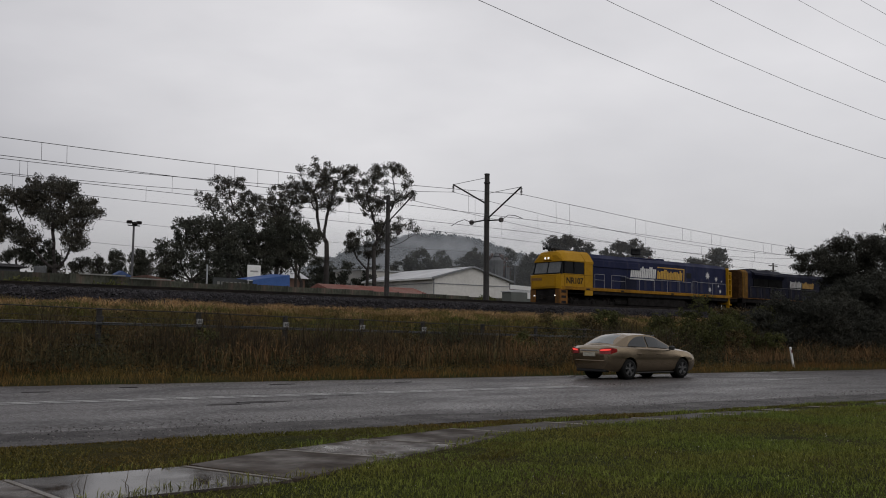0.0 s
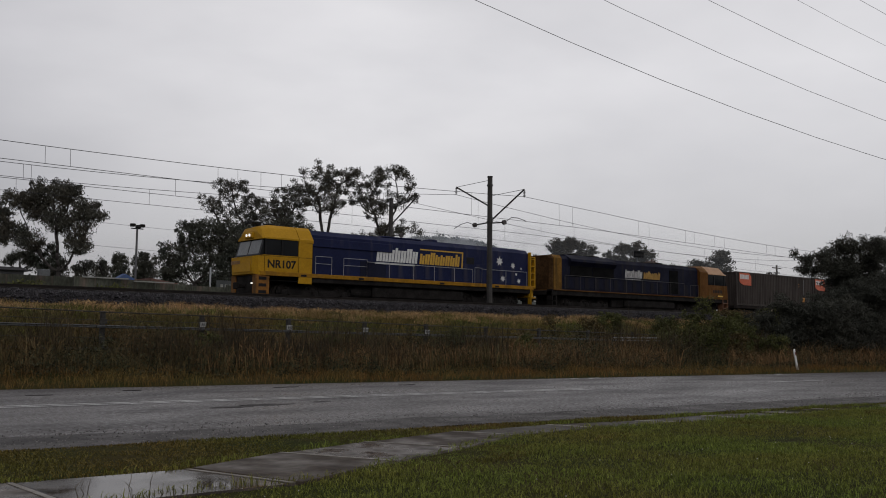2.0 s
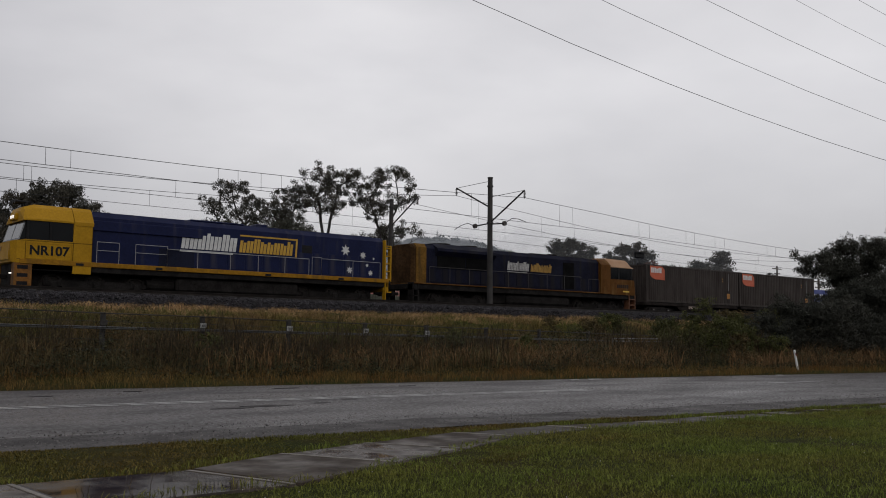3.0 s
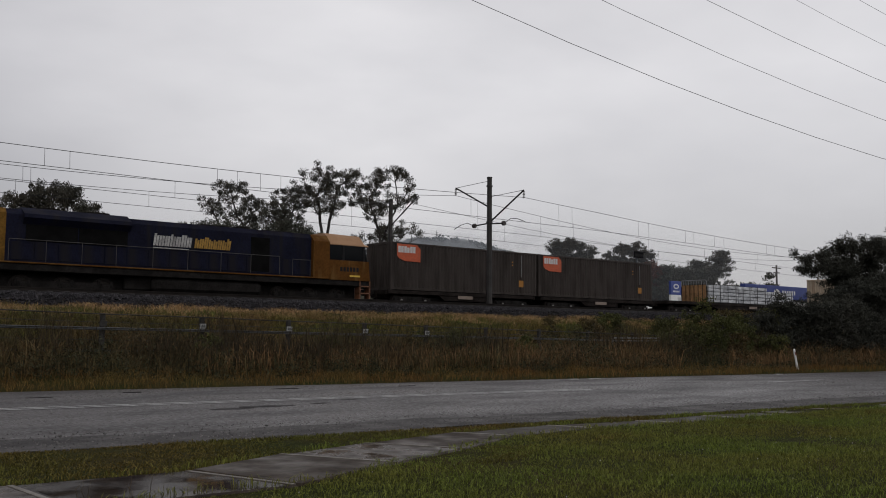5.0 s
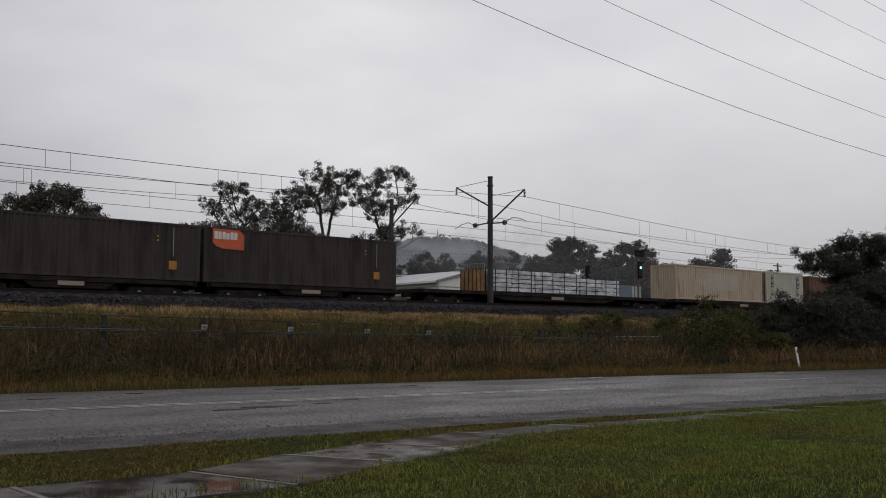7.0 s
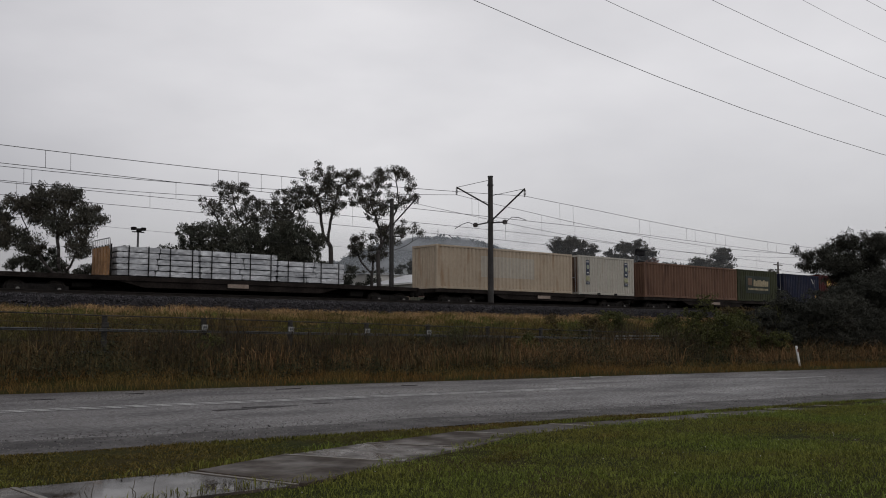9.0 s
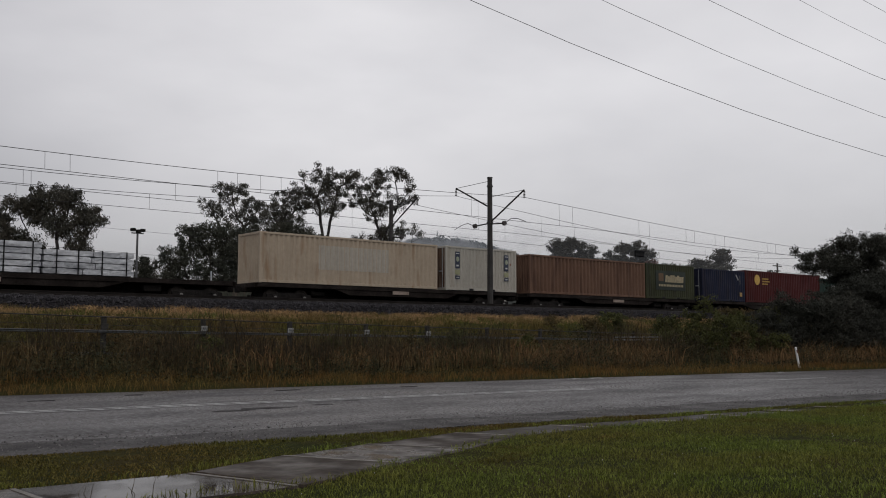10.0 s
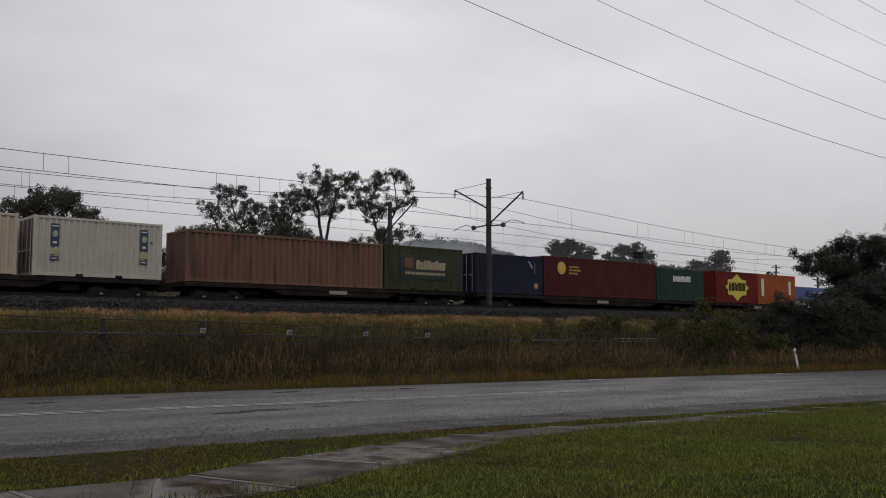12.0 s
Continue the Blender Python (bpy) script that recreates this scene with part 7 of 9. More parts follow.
        lobed("tree", "distant rounded tree behind the yards", x, y, b, crown(e, max(0.9, 0.16 * w), 300 + k, tries=30, fat=1.2), 60 + k, lm, 0.3, clump=0.62, n_leaf=30, leaf=(0.38, 0.17), dense=1.0, shell=0.1, deep=w * 0.25, group="distant trees")
    far = dict(dense=2.4, clump=0.62, n_leaf=90, size=(0.36, 0.13), gaps=-0.40, deep=2.4, group="distant trees")
    gum("broad spreading gum tree behind the warehouse", 94.8, 118.3, 4.5, ((0.3, 12.2, 4.2, 2.3), (-3.0, 10.6, 2.6, 1.6), (3.6, 10.9, 2.6, 1.5), (0.0, 9.6, 4.6, 1.4)), 0.28, 8.0, 71, DARK_LEAF, **far)
    gum("uneven dark gum tree behind the warehouse", 107.4, 119.9, 4.5, ((0.8, 13.6, 1.5, 1.8), (-1.0, 11.6, 2.2, 1.7), (1.6, 11.2, 1.9, 1.8), (-0.2, 9.4, 2.8, 1.6)), 0.24, 8.0, 72, DARK_LEAF, **far)
    lobed("gum_tree", "distant gum tree with a rounded clumpy crown", 148.0, 134.5, 5, crown(((-0.6, 19.8, 4.5, 2.6), (3.2, 18.2, 2.8, 2.0), (-3.4, 18.0, 2.2, 1.8), (-0.4, 16.4, 4.8, 2.6)), 1.2, 50, fat=1.3), 50, GUM_LEAF, 0.3, 11, clump=0.6, n_leaf=26, leaf=(0.42, 0.18), dense=1.6, shell=0.15, deep=2.2, group="distant trees")
    lobed("gum_tree", "distant gum tree with a rounded clumpy crown", 163.5, 131.8, 5, crown(((0.0, 20.2, 3.6, 2.1), (-3.4, 18.9, 2.8, 1.6), (3.2, 18.9, 3.0, 1.8), (-0.6, 16.9, 6.8, 2.6)), 1.2, 51, fat=1.3), 51, GUM_LEAF, 0.3, 11, clump=0.6, n_leaf=26, leaf=(0.42, 0.18), dense=1.6, shell=0.15, deep=2.2, group="distant trees")
    lobed("gum_tree", "distant gum tree with a rounded clumpy crown", 141.7, 93.9, 4.5, crown(((0.2, 14.8, 2.2, 2.0), (-2.9, 14.2, 1.2, 1.3), (-0.6, 12.5, 2.8, 1.5)), 1.2, 52, fat=1.25), 52, GUM_LEAF, 0.3, 10.5, clump=0.6, n_leaf=26, leaf=(0.42, 0.18), dense=1.6, shell=0.15, deep=2.2, group="distant trees")
    # thick growth on the near side of the line
    big = "big dark casuarina overhanging the verge"
    fine = dict(clump=0.34, n_leaf=44, leaf=(0.22, 0.045), droop=0.2, shell=0.2)
    lobed("casuarina_tree", big, 51.6, 26.5, 0.3, ((0.7, 6.7, 0.7, 0.45), (0.0, 6.5, 0.7, 0.4), (2.0, 6.5, 0.9, 0.7), (-0.9, 6.1, 0.7, 0.45), (-1.8, 5.9, 0.5, 0.4), (-2.4, 6.2, 0.22, 0.25), (-1.6, 5.3, 0.6, 0.4), (-0.7, 5.4, 0.9, 0.55), (0.3, 5.6, 1.1, 0.7), (1.2, 5.2, 1.5, 1.0), (0.5, 4.7, 0.9, 0.6), (2.0, 4.2, 1.4, 0.9), (1.0, 4.0, 1.1, 0.8), (0.5, 3.2, 1.2, 0.8), (1.6, 3.2, 1.6, 0.9)), 81, NEEDLE, 0.2, 2.2, dense=2.2, **fine)
    lobed("casuarina_tree", big, 55.2, 25.8, 0.3, ((0.0, 6.9, 0.9, 0.5), (0.9, 6.5, 1.4, 0.9), (-0.9, 5.7, 1.4, 1.2), (-1.8, 4.8, 1.1, 0.9), (-2.0, 3.6, 1.1, 0.9), (0.2, 3.7, 1.8, 1.4), (1.8, 5.0, 1.4, 1.6), (0.8, 2.2, 2.2, 1.0), (1.0, 7.7, 0.25, 0.6)), 82, NEEDLE, 0.22, 2.0, dense=1.8, **fine)
    lobed("casuarina_tree", big, 59.5, 24.6, 0.3, ((0.0, 7.4, 1.3, 0.8), (1.2, 6.4, 1.6, 1.4), (-0.9, 6.0, 1.5, 1.4), (0.2, 4.0, 2.2, 1.5), (0.8, 2.2, 2.6, 1.2)), 83, NEEDLE, 0.22, 2.0, dense=1.5, **fine)
    low = "low feathery casuarina beside the fence"
    lobed("casuarina_tree", low, 43.2, 24.6, 0.25, ((-0.4, 2.9, 0.9, 0.6), (0.7, 2.5, 1.2, 0.8), (-1.4, 2.2, 0.85, 0.75), (1.8, 2.4, 1.3, 1.1), (-0.6, 1.2, 1.4, 0.8), (0.9, 1.0, 1.4, 0.7)), 84, NEEDLE, 0.1, 0.8, dense=1.8, **fine)
    lobed("casuarina_tree", low, 46.6, 24.4, 0.25, ((-0.6, 2.7, 1.1, 0.6), (0.8, 2.8, 1.2, 0.8), (-1.3, 2.0, 1.1, 1.0), (0.2, 1.2, 2.0, 0.9)), 85, NEEDLE, 0.1, 0.8, dense=1.7, **fine)
    lobed("casuarina_tree", low, 50.0, 24.6, 0.25, ((-0.8, 3.6, 1.2, 0.7), (1.0, 3.4, 1.5, 1.1), (0.0, 1.6, 2.2, 1.2), (1.2, 4.2, 1.2, 0.8)), 88, NEEDLE, 0.1, 0.8, dense=1.7, **fine)
    lobed("casuarina_tree", low, 52.6, 22.8, 0.2, ((-0.8, 2.8, 1.3, 0.9), (1.0, 2.6, 1.5, 1.1), (0.0, 1.2, 2.2, 0.9)), 86, NEEDLE, 0.1, 0.8, dense=1.6, **fine)
    lobed("casuarina_tree", low, 57.0, 21.4, 0.2, ((-0.8, 2.8, 1.4, 0.9), (1.0, 2.4, 1.6, 1.1), (0.0, 1.2, 2.4, 0.9)), 87, NEEDLE, 0.1, 0.8, dense=1.6, **fine)
    leafy = dict(clump=0.22, n_leaf=34, leaf=(0.11, 0.05), droop=0.1, shell=0.3)
    lobed("shrub", "tall leafy green shrub among the weeds along the fence", 36.4, 24.8, 0.3, ((-0.1, 2.8, 0.5, 0.4), (-0.4, 2.2, 0.7, 0.5), (0.5, 1.9, 0.75, 0.7), (-0.1, 1.3, 1.0, 0.6), (-0.8, 1.7, 0.55, 0.5)), 99, SHRUB_LEAF, 0.05, 0.6, group="shrubs along the fence", category="shrub", **leafy)
    for k, (x, y, b, t, w) in enumerate(((37.8, 24.3, 0.3, 1.7, 1.8), (39.6, 25.4, 0.4, 2.3, 2.4), (36.9, 27.6, 0.6, 1.7, 1.6), (34.6, 30.2, 1.1, 2.3, 1.8), (39.6, 29.6, 0.8, 2.5, 2.4), (41.4, 26.8, 0.5, 2.7, 2.6), (31.9, 30.3, 1.2, 2.45, 1.1), (24.4, 28.4, 0.6, 1.8, 1.0), (41.0, 24.4, 0.3, 1.6, 2.0), (46.0, 29.8, 1.0, 3.0, 4.0), (50.0, 29.5, 1.0, 3.2, 4.5), (36.5, 30.8, 1.3, 2.6, 2.4), (29.5, 29.6, 0.9, 1.7, 1.2), (18.0, 28.0, 0.5, 1.35, 1.2), (13.4, 27.8, 0.5, 1.4, 1.0), (21.6, 27.6, 0.5, 1.4, 1.3), (27.0, 27.2, 0.5, 1.5, 1.4))):
        lobed("shrub", "leafy green shrub among the weeds along the fence", x, y, b - 0.1, round_lobes(w, b - 0.1, t, 200 + k, 6, 0.25), 100 + k, SHRUB_LEAF if k % 3 else WEED, 0.04, group="shrubs along the fence", category="shrub", dense=0.9, **leafy)


def build_hill():
    """A wooded ridge far behind, half lost in low cloud."""
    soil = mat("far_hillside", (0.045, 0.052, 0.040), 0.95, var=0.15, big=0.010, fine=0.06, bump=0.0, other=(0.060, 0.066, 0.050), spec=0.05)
    m = M()
    nx, ny = 90, 14

    def height(az, d):
        top = 4 + 79 * math.exp(-((az - 50.6) / 11.0) ** 2) + 1.2 * noise.noise((az * 0.7, 0, 2))
        k = 1 - abs(d - 800) / 230
        return 2 + (top - 2) * max(0, k) ** 0.8 + 2.0 * noise.noise((az * 1.3, d * 0.02, 4)) * max(0, k)

    for i in range(nx + 1):
        for j in range(ny + 1):
            az, d = 24 + 50 * i / nx, 590 + 420 * j / ny
            m.v.append((d * math.cos(radians(az)), d * math.sin(radians(az)), height(az, d)))
    m.f = [(i * (ny + 1) + j, (i + 1) * (ny + 1) + j, (i + 1) * (ny + 1) + j + 1, i * (ny + 1) + j + 1) for i in range(nx) for j in range(ny)]
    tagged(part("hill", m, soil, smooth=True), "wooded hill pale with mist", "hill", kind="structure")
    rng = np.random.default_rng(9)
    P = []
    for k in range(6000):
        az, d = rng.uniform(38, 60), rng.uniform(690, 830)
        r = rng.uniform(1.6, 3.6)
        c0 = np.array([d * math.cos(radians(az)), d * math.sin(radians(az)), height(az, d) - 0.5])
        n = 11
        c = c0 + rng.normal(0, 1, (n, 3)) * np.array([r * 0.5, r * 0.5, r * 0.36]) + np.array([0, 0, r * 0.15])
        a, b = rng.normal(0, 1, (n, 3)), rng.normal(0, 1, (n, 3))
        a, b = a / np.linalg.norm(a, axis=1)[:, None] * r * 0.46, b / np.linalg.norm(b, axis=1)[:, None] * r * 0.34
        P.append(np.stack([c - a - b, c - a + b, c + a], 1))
    # leaf colour carries the haze of distance
    tagged(part("hill_trees", quads("hill_trees", np.concatenate(P), HAZE_LEAF), HAZE_LEAF), "far hill woods with haze blue in their colour", "woods", kind="stuff")
    t = thing("radio_mast", "thin lattice mast on the misty hilltop", "mast", pose(800 * math.cos(radians(50.52)), 800 * math.sin(radians(50.52)), 80))
    part("lattice", M().tube([(0, 0, 0), (0, 0, 11)], [0.7, 0.15], 4).box(-1.1, 1.1, -0.2, 0.2, 6.0, 6.4).box(-0.8, 0.8, -0.2, 0.2, 8.4, 8.8), DULLSTEEL, t)


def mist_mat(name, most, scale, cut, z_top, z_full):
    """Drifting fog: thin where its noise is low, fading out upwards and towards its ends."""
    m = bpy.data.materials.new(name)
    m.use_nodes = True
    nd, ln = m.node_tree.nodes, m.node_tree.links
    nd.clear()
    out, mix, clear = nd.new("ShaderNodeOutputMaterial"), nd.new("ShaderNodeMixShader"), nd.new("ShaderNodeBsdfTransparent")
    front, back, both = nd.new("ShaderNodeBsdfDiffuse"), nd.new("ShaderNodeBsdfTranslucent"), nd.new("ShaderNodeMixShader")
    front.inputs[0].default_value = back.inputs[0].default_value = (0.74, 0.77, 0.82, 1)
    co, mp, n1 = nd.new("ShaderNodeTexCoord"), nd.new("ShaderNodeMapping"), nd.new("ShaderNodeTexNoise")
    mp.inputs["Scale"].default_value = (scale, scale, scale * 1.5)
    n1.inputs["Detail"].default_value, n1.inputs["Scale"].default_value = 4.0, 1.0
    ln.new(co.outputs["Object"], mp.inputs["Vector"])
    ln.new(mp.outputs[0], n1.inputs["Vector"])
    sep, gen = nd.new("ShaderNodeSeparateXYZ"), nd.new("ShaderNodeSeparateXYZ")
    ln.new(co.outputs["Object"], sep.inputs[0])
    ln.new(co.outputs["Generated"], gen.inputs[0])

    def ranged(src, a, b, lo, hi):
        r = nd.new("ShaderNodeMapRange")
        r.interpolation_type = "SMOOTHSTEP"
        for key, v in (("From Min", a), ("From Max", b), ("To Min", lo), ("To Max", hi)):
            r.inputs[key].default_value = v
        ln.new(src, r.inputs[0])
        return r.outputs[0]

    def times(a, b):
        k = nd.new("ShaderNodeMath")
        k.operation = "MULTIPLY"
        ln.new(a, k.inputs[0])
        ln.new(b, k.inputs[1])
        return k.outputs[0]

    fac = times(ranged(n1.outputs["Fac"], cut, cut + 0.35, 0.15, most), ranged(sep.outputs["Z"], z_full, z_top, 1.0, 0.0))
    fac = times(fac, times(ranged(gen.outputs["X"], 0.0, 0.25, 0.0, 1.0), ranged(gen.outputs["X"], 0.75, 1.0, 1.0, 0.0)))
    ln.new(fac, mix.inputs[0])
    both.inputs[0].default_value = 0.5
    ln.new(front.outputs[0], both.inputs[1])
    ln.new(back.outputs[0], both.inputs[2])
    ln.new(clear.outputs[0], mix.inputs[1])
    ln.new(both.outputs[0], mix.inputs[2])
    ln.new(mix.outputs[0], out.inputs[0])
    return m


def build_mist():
    """Upright see-through sheets that stand for mist before the hill and haze over the yards."""
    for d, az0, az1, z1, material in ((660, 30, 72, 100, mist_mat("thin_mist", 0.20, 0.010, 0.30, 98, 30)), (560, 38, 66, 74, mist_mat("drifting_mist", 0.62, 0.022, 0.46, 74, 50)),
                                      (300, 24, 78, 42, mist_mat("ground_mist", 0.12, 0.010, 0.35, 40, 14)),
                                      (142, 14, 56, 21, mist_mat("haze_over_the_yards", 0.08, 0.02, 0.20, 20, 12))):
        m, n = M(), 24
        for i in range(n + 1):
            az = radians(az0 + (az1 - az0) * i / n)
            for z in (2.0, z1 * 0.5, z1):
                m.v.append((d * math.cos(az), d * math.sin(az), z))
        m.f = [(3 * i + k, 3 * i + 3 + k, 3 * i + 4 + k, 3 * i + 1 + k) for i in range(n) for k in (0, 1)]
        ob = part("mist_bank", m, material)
        tagged(ob, "pale see-through sheet standing for mist and haze", "mist", kind="structure")


# ---- railway furniture ----
def arm_mast(x, y, base, top, arms):
    """A round mast with bracket arms; each arm: side, tip y, tip z, root z, stay root z, registration y and z."""
    t = thing("catenary_mast", "dark steel overhead-line mast with bracket arms and insulators", "mast", pose(x, y, base), "overhead-line masts")
    h = top - base
    part("pole", M().tube([(0, 0, -0.5), (0, 0, h * 0.55), (0, 0, h)], [0.19, 0.165, 0.15], 8), MAST, t)
    part("base_plate", M().box(-0.3, 0.3, -0.3, 0.3, -0.15, 0.02, 0.03), CONCRETE, t)
    part("cap", M().disc((0, 0, h + 0.03), 0.17, 0.08, "z", 8), MAST, t)
    part("band", M().disc((0, 0, h - 0.5), 0.19, 0.1, "z", 8), MAST, t)
    part("band", M().disc((0, 0, h * 0.66), 0.2, 0.12, "z", 8), MAST, t)
    for ty, tz, rz, sz, gy, gz in arms:
        ty, gy, tz, rz, sz, gz = ty - y, gy - y, tz - base, rz - base, sz - base, gz - base
        arm = part("bracket_arm", M().tube([(0, 0, rz), (0, ty, tz)], 0.05, 6), MAST, t)
        part("stay_wire", M().tube([(0, 0, sz), (0, ty, tz)], 0.016, 4), WIRE, t)
        ins = M()
        for k in range(5):
            ins.disc((0, ty, tz - 0.1 - 0.085 * k), 0.075, 0.035, "z", 8)
        ins.tube([(0, ty, tz), (0, ty, tz - 0.5)], 0.02, 5)
        part("insulator", ins, INSUL, arm)
        mid = gy * 0.42
        reg = part("registration_arm", M().tube([(0, 0, gz + 0.12), (0, mid, gz + 0.06)], 0.045, 6).tube([(0, mid, gz + 0.06), (0, gy * 0.62, gz + 0.30), (0, gy * 0.8, gz + 0.22), (0, gy, gz)], 0.022, 5), MAST, t)
        ins = M()
        for k in range(2):
            ins.disc((0, mid * (0.95 + 0.07 * k), gz + 0.06), 0.15, 0.05, "y", 10)
        part("insulator", ins, INSUL, reg)
    return t


def wire(name, label, pts, r, group=""):
    return tagged(part(name, M().tube(pts, r, 4), WIRE), label, "wire", group)


MAST_X = 38.8
SPAN = 55.0


def build_overhead():
    arm_mast(MAST_X, 42.0, 3.0, 11.12, ((45.2, 10.87, 9.3, 10.95, 45.35, 8.2), (39.0, 10.04, 8.35, 9.95, 38.9, 8.15)))
    arm_mast(39.4, 53.0, 3.0, 10.95, ((50.0, 10.85, 9.1, 10.2, 50.0, 8.2),))
    for y, top, cz, droppers in ((39.0, 9.6, 8.15, (-3.0, 4.0, 5.0, 11.5, 12.5, 19.1, 20.1, 21.3, 22.4, 34.6, 41.8, 43.0, 49.5, 50.6, 54.7, 55.7, 58.2, 59.4, 65.1, 66.3, 73, 74, 82, 90)),
                                 (45.2, 10.38, 8.34, (4.6, 12.4, 12.75, 19.8, 28.0, 33.0, 40.7, 46.6, 50.0, 57.7, 58.6, 66, 74, 83)),
                                 (50.0, 10.4, 8.42, (13.4, 14.1, 20.4, 28.6, 34.0, 47.7, 55.0, 66.2, 72.0, 81.4, 90))):
        line = thing("overhead_line", "thin dark contact wire hung from a sagging catenary wire", "overhead line", group="overhead lines")

        def fall(x):
            return 0.016 * max(0, x - 45)

        def sag(x):
            f = ((x - MAST_X) / SPAN) % 1.0
            return cz + 0.72 + (top - cz - 0.72) * (2 * f - 1) ** 2 - fall(x)

        xs = [MAST_X + SPAN * (k / 24) for k in range(-60, 97)]
        part("catenary_wire", M().tube([(x, y, sag(x)) for x in xs], 0.0135, 4), WIRE, line)
        part("contact_wire", M().tube([(x, y - 0.1 + 0.2 * abs((((x - MAST_X) / SPAN) % 2) - 1), cz - fall(x)) for x in xs], 0.0125, 4), WIRE, line)
        for x in droppers:
            part("dropper", M().tube([(x, y, sag(x)), (x + 0.02, y, cz - fall(x))], 0.009, 4), WIRE, line)
    # household wires over the road, slung between poles out of sight
    for k, (x1, y1, z1, sl, kk) in enumerate(((13.3, 14.9, 8.8, -0.134, 0.00367), (15.2, 13.0, 8.8, -0.15, 0.0039), (16.6, 11.2, 8.6, -0.165, 0.0041), (17.4, 9.8, 8.5, -0.19, 0.0049), (18.0, 8.7, 8.3, -0.21, 0.0052))):
        z0 = z1 - kk * (x1 - 38) ** 2
        wire("power_line", "dark overhead power wire sagging across the road", [(x, y1 + sl * (x - x1), z0 + kk * (x - 38) ** 2) for x in spaced(-8, 85, 3.0)], (0.0075, 0.006, 0.0055, 0.004, 0.0045)[k], "power wires over the road")


def signal(x, y, base, heads, post_top, label):
    t = thing("railway_signal", label, "railway signal", pose(x, y, base))
    part("post", M().tube([(0, 0, -0.5), (0, 0, post_top)], 0.08, 8), DULLSTEEL, t)
    part("ladder", M().box(-0.22, -0.18, 0.2, 0.24, 0, post_top - 0.4).box(0.18, 0.22, 0.2, 0.24, 0, post_top - 0.4).box(-0.2, 0.2, 0.2, 0.24, 1.0, 1.03).box(-0.2, 0.2, 0.2, 0.24, 1.6, 1.63).box(-0.2, 0.2, 0.2, 0.24, 2.2, 2.23), DULLSTEEL, t)
    for z0, z1, w, lit in heads:
        h = part("signal_head", M().box(-w / 2, w / 2, -0.28, -0.1, z0, z1, 0.08), BLACK, t, "black signal head")
        part("hood_visor", M().box(-w / 2 - 0.05, w / 2 + 0.05, -0.40, -0.28, z1 - 0.12, z1 - 0.04), BLACK, h)
        if lit is not None:
            part("green_lamp", M().disc((0, -0.30, lit), 0.09, 0.04, "y", 12), mat("green_signal_light", (0.25, 1.0, 0.75), 0.3, var=0, bump=0, emit=3.0), h, "lit green signal lamp")
    return t


def build_fence():
    f = thing("boundary_fence", "weathered steel rail fence with white marker plates half hidden in weeds", "fence")
    y = 29.0
    xs = [0.6, 3.9, 7.2, 10.5, 13.82, 17.07, 20.39, 23.37, 26.6, 29.8, 33.0, 36.3, 39.6, 42.9, 46.2]
    post = mesh("post", M().box(-0.07, 0.07, -0.07, 0.07, -0.4, 1.38, 0.015), POST)
    plate = mat("dull_white_plate", (0.30, 0.30, 0.29), 0.6, var=0.2)
    for k, x in enumerate(xs):
        lower = 0.016 * (x - 10)
        p = part("post", post, None, f, at=pose(x, y, 0.68 - lower, random.uniform(-1, 1), random.uniform(-1.2, 1.2), 0))
        if 3 <= k < 8:
            q = part("marker_plate", M().box(-0.115, 0.115, -0.10, -0.078, 0.98, 1.15, 0.01), plate if k > 3 else POST, p, "small white marker plate" if k > 3 else "grimy marker plate")
            if k > 3:
                part("plate_mark", M().box(-0.06, 0.06, -0.104, -0.099, 1.03, 1.10), DULLSTEEL, q)
    steel = mat("dull_fence_rail", (0.076, 0.078, 0.081), 0.6, 0.1, var=0.4, big=0.4, fine=10)
    for a, b in zip(xs, xs[1:]):          # a beam from post to post, one bay each
        for z0, h in ((1.585, 0.046), (0.90, 0.04)):
            za, zb = z0 - 0.0135 * (a - 10), z0 - 0.0135 * (b - 10)
            m = M().loft([[(x, y - 0.085 - o, z + d) for o, d in ((0.0, -h), (0.03, -h), (0.045, -0.5 * h), (0.015, 0), (0.045, 0.5 * h), (0.03, h), (0.0, h))] for x, z in ((a - 0.05, za), (b + 0.05, zb))])
            part("rail", m, steel, f, "dull grey steel fence beam")
    part("top_pipe", M().tube([(x, y - 0.07, 2.05 - 0.019 * (x - 10) - (0.015 if k % 2 else 0)) for k, x in enumerate(xs)], 0.019, 5), MAST, f, "thin dark top pipe")
    for z in (1.80, 1.25):
        part("strand", M().tube([(x, y - 0.07, z - 0.016 * (x - 10) - (0.02 if k % 2 else 0)) for k, x in enumerate(xs)], 0.007, 4), WIRE, f)
    x0 = 34.4
    gate_steel = mat("pale_gate_pipe", (0.20, 0.21, 0.22), 0.5, 0.2, var=0.25, big=1, fine=12)
    g = thing("steel_gate", "grey steel pipe gate in the boundary fence", "gate", pose(x0, 28.7, 0.5))
    for z in (0.74, 0.87):
        part("rail", M().tube([(0, 0, z), (4.6, 0, z)], 0.035, 6), gate_steel, g)
    for x in (0, 1.1, 2.3, 3.4, 4.6):
        part("bar", M().tube([(x, 0, -0.1), (x, 0, 0.95)], 0.022, 6), gate_steel, g)


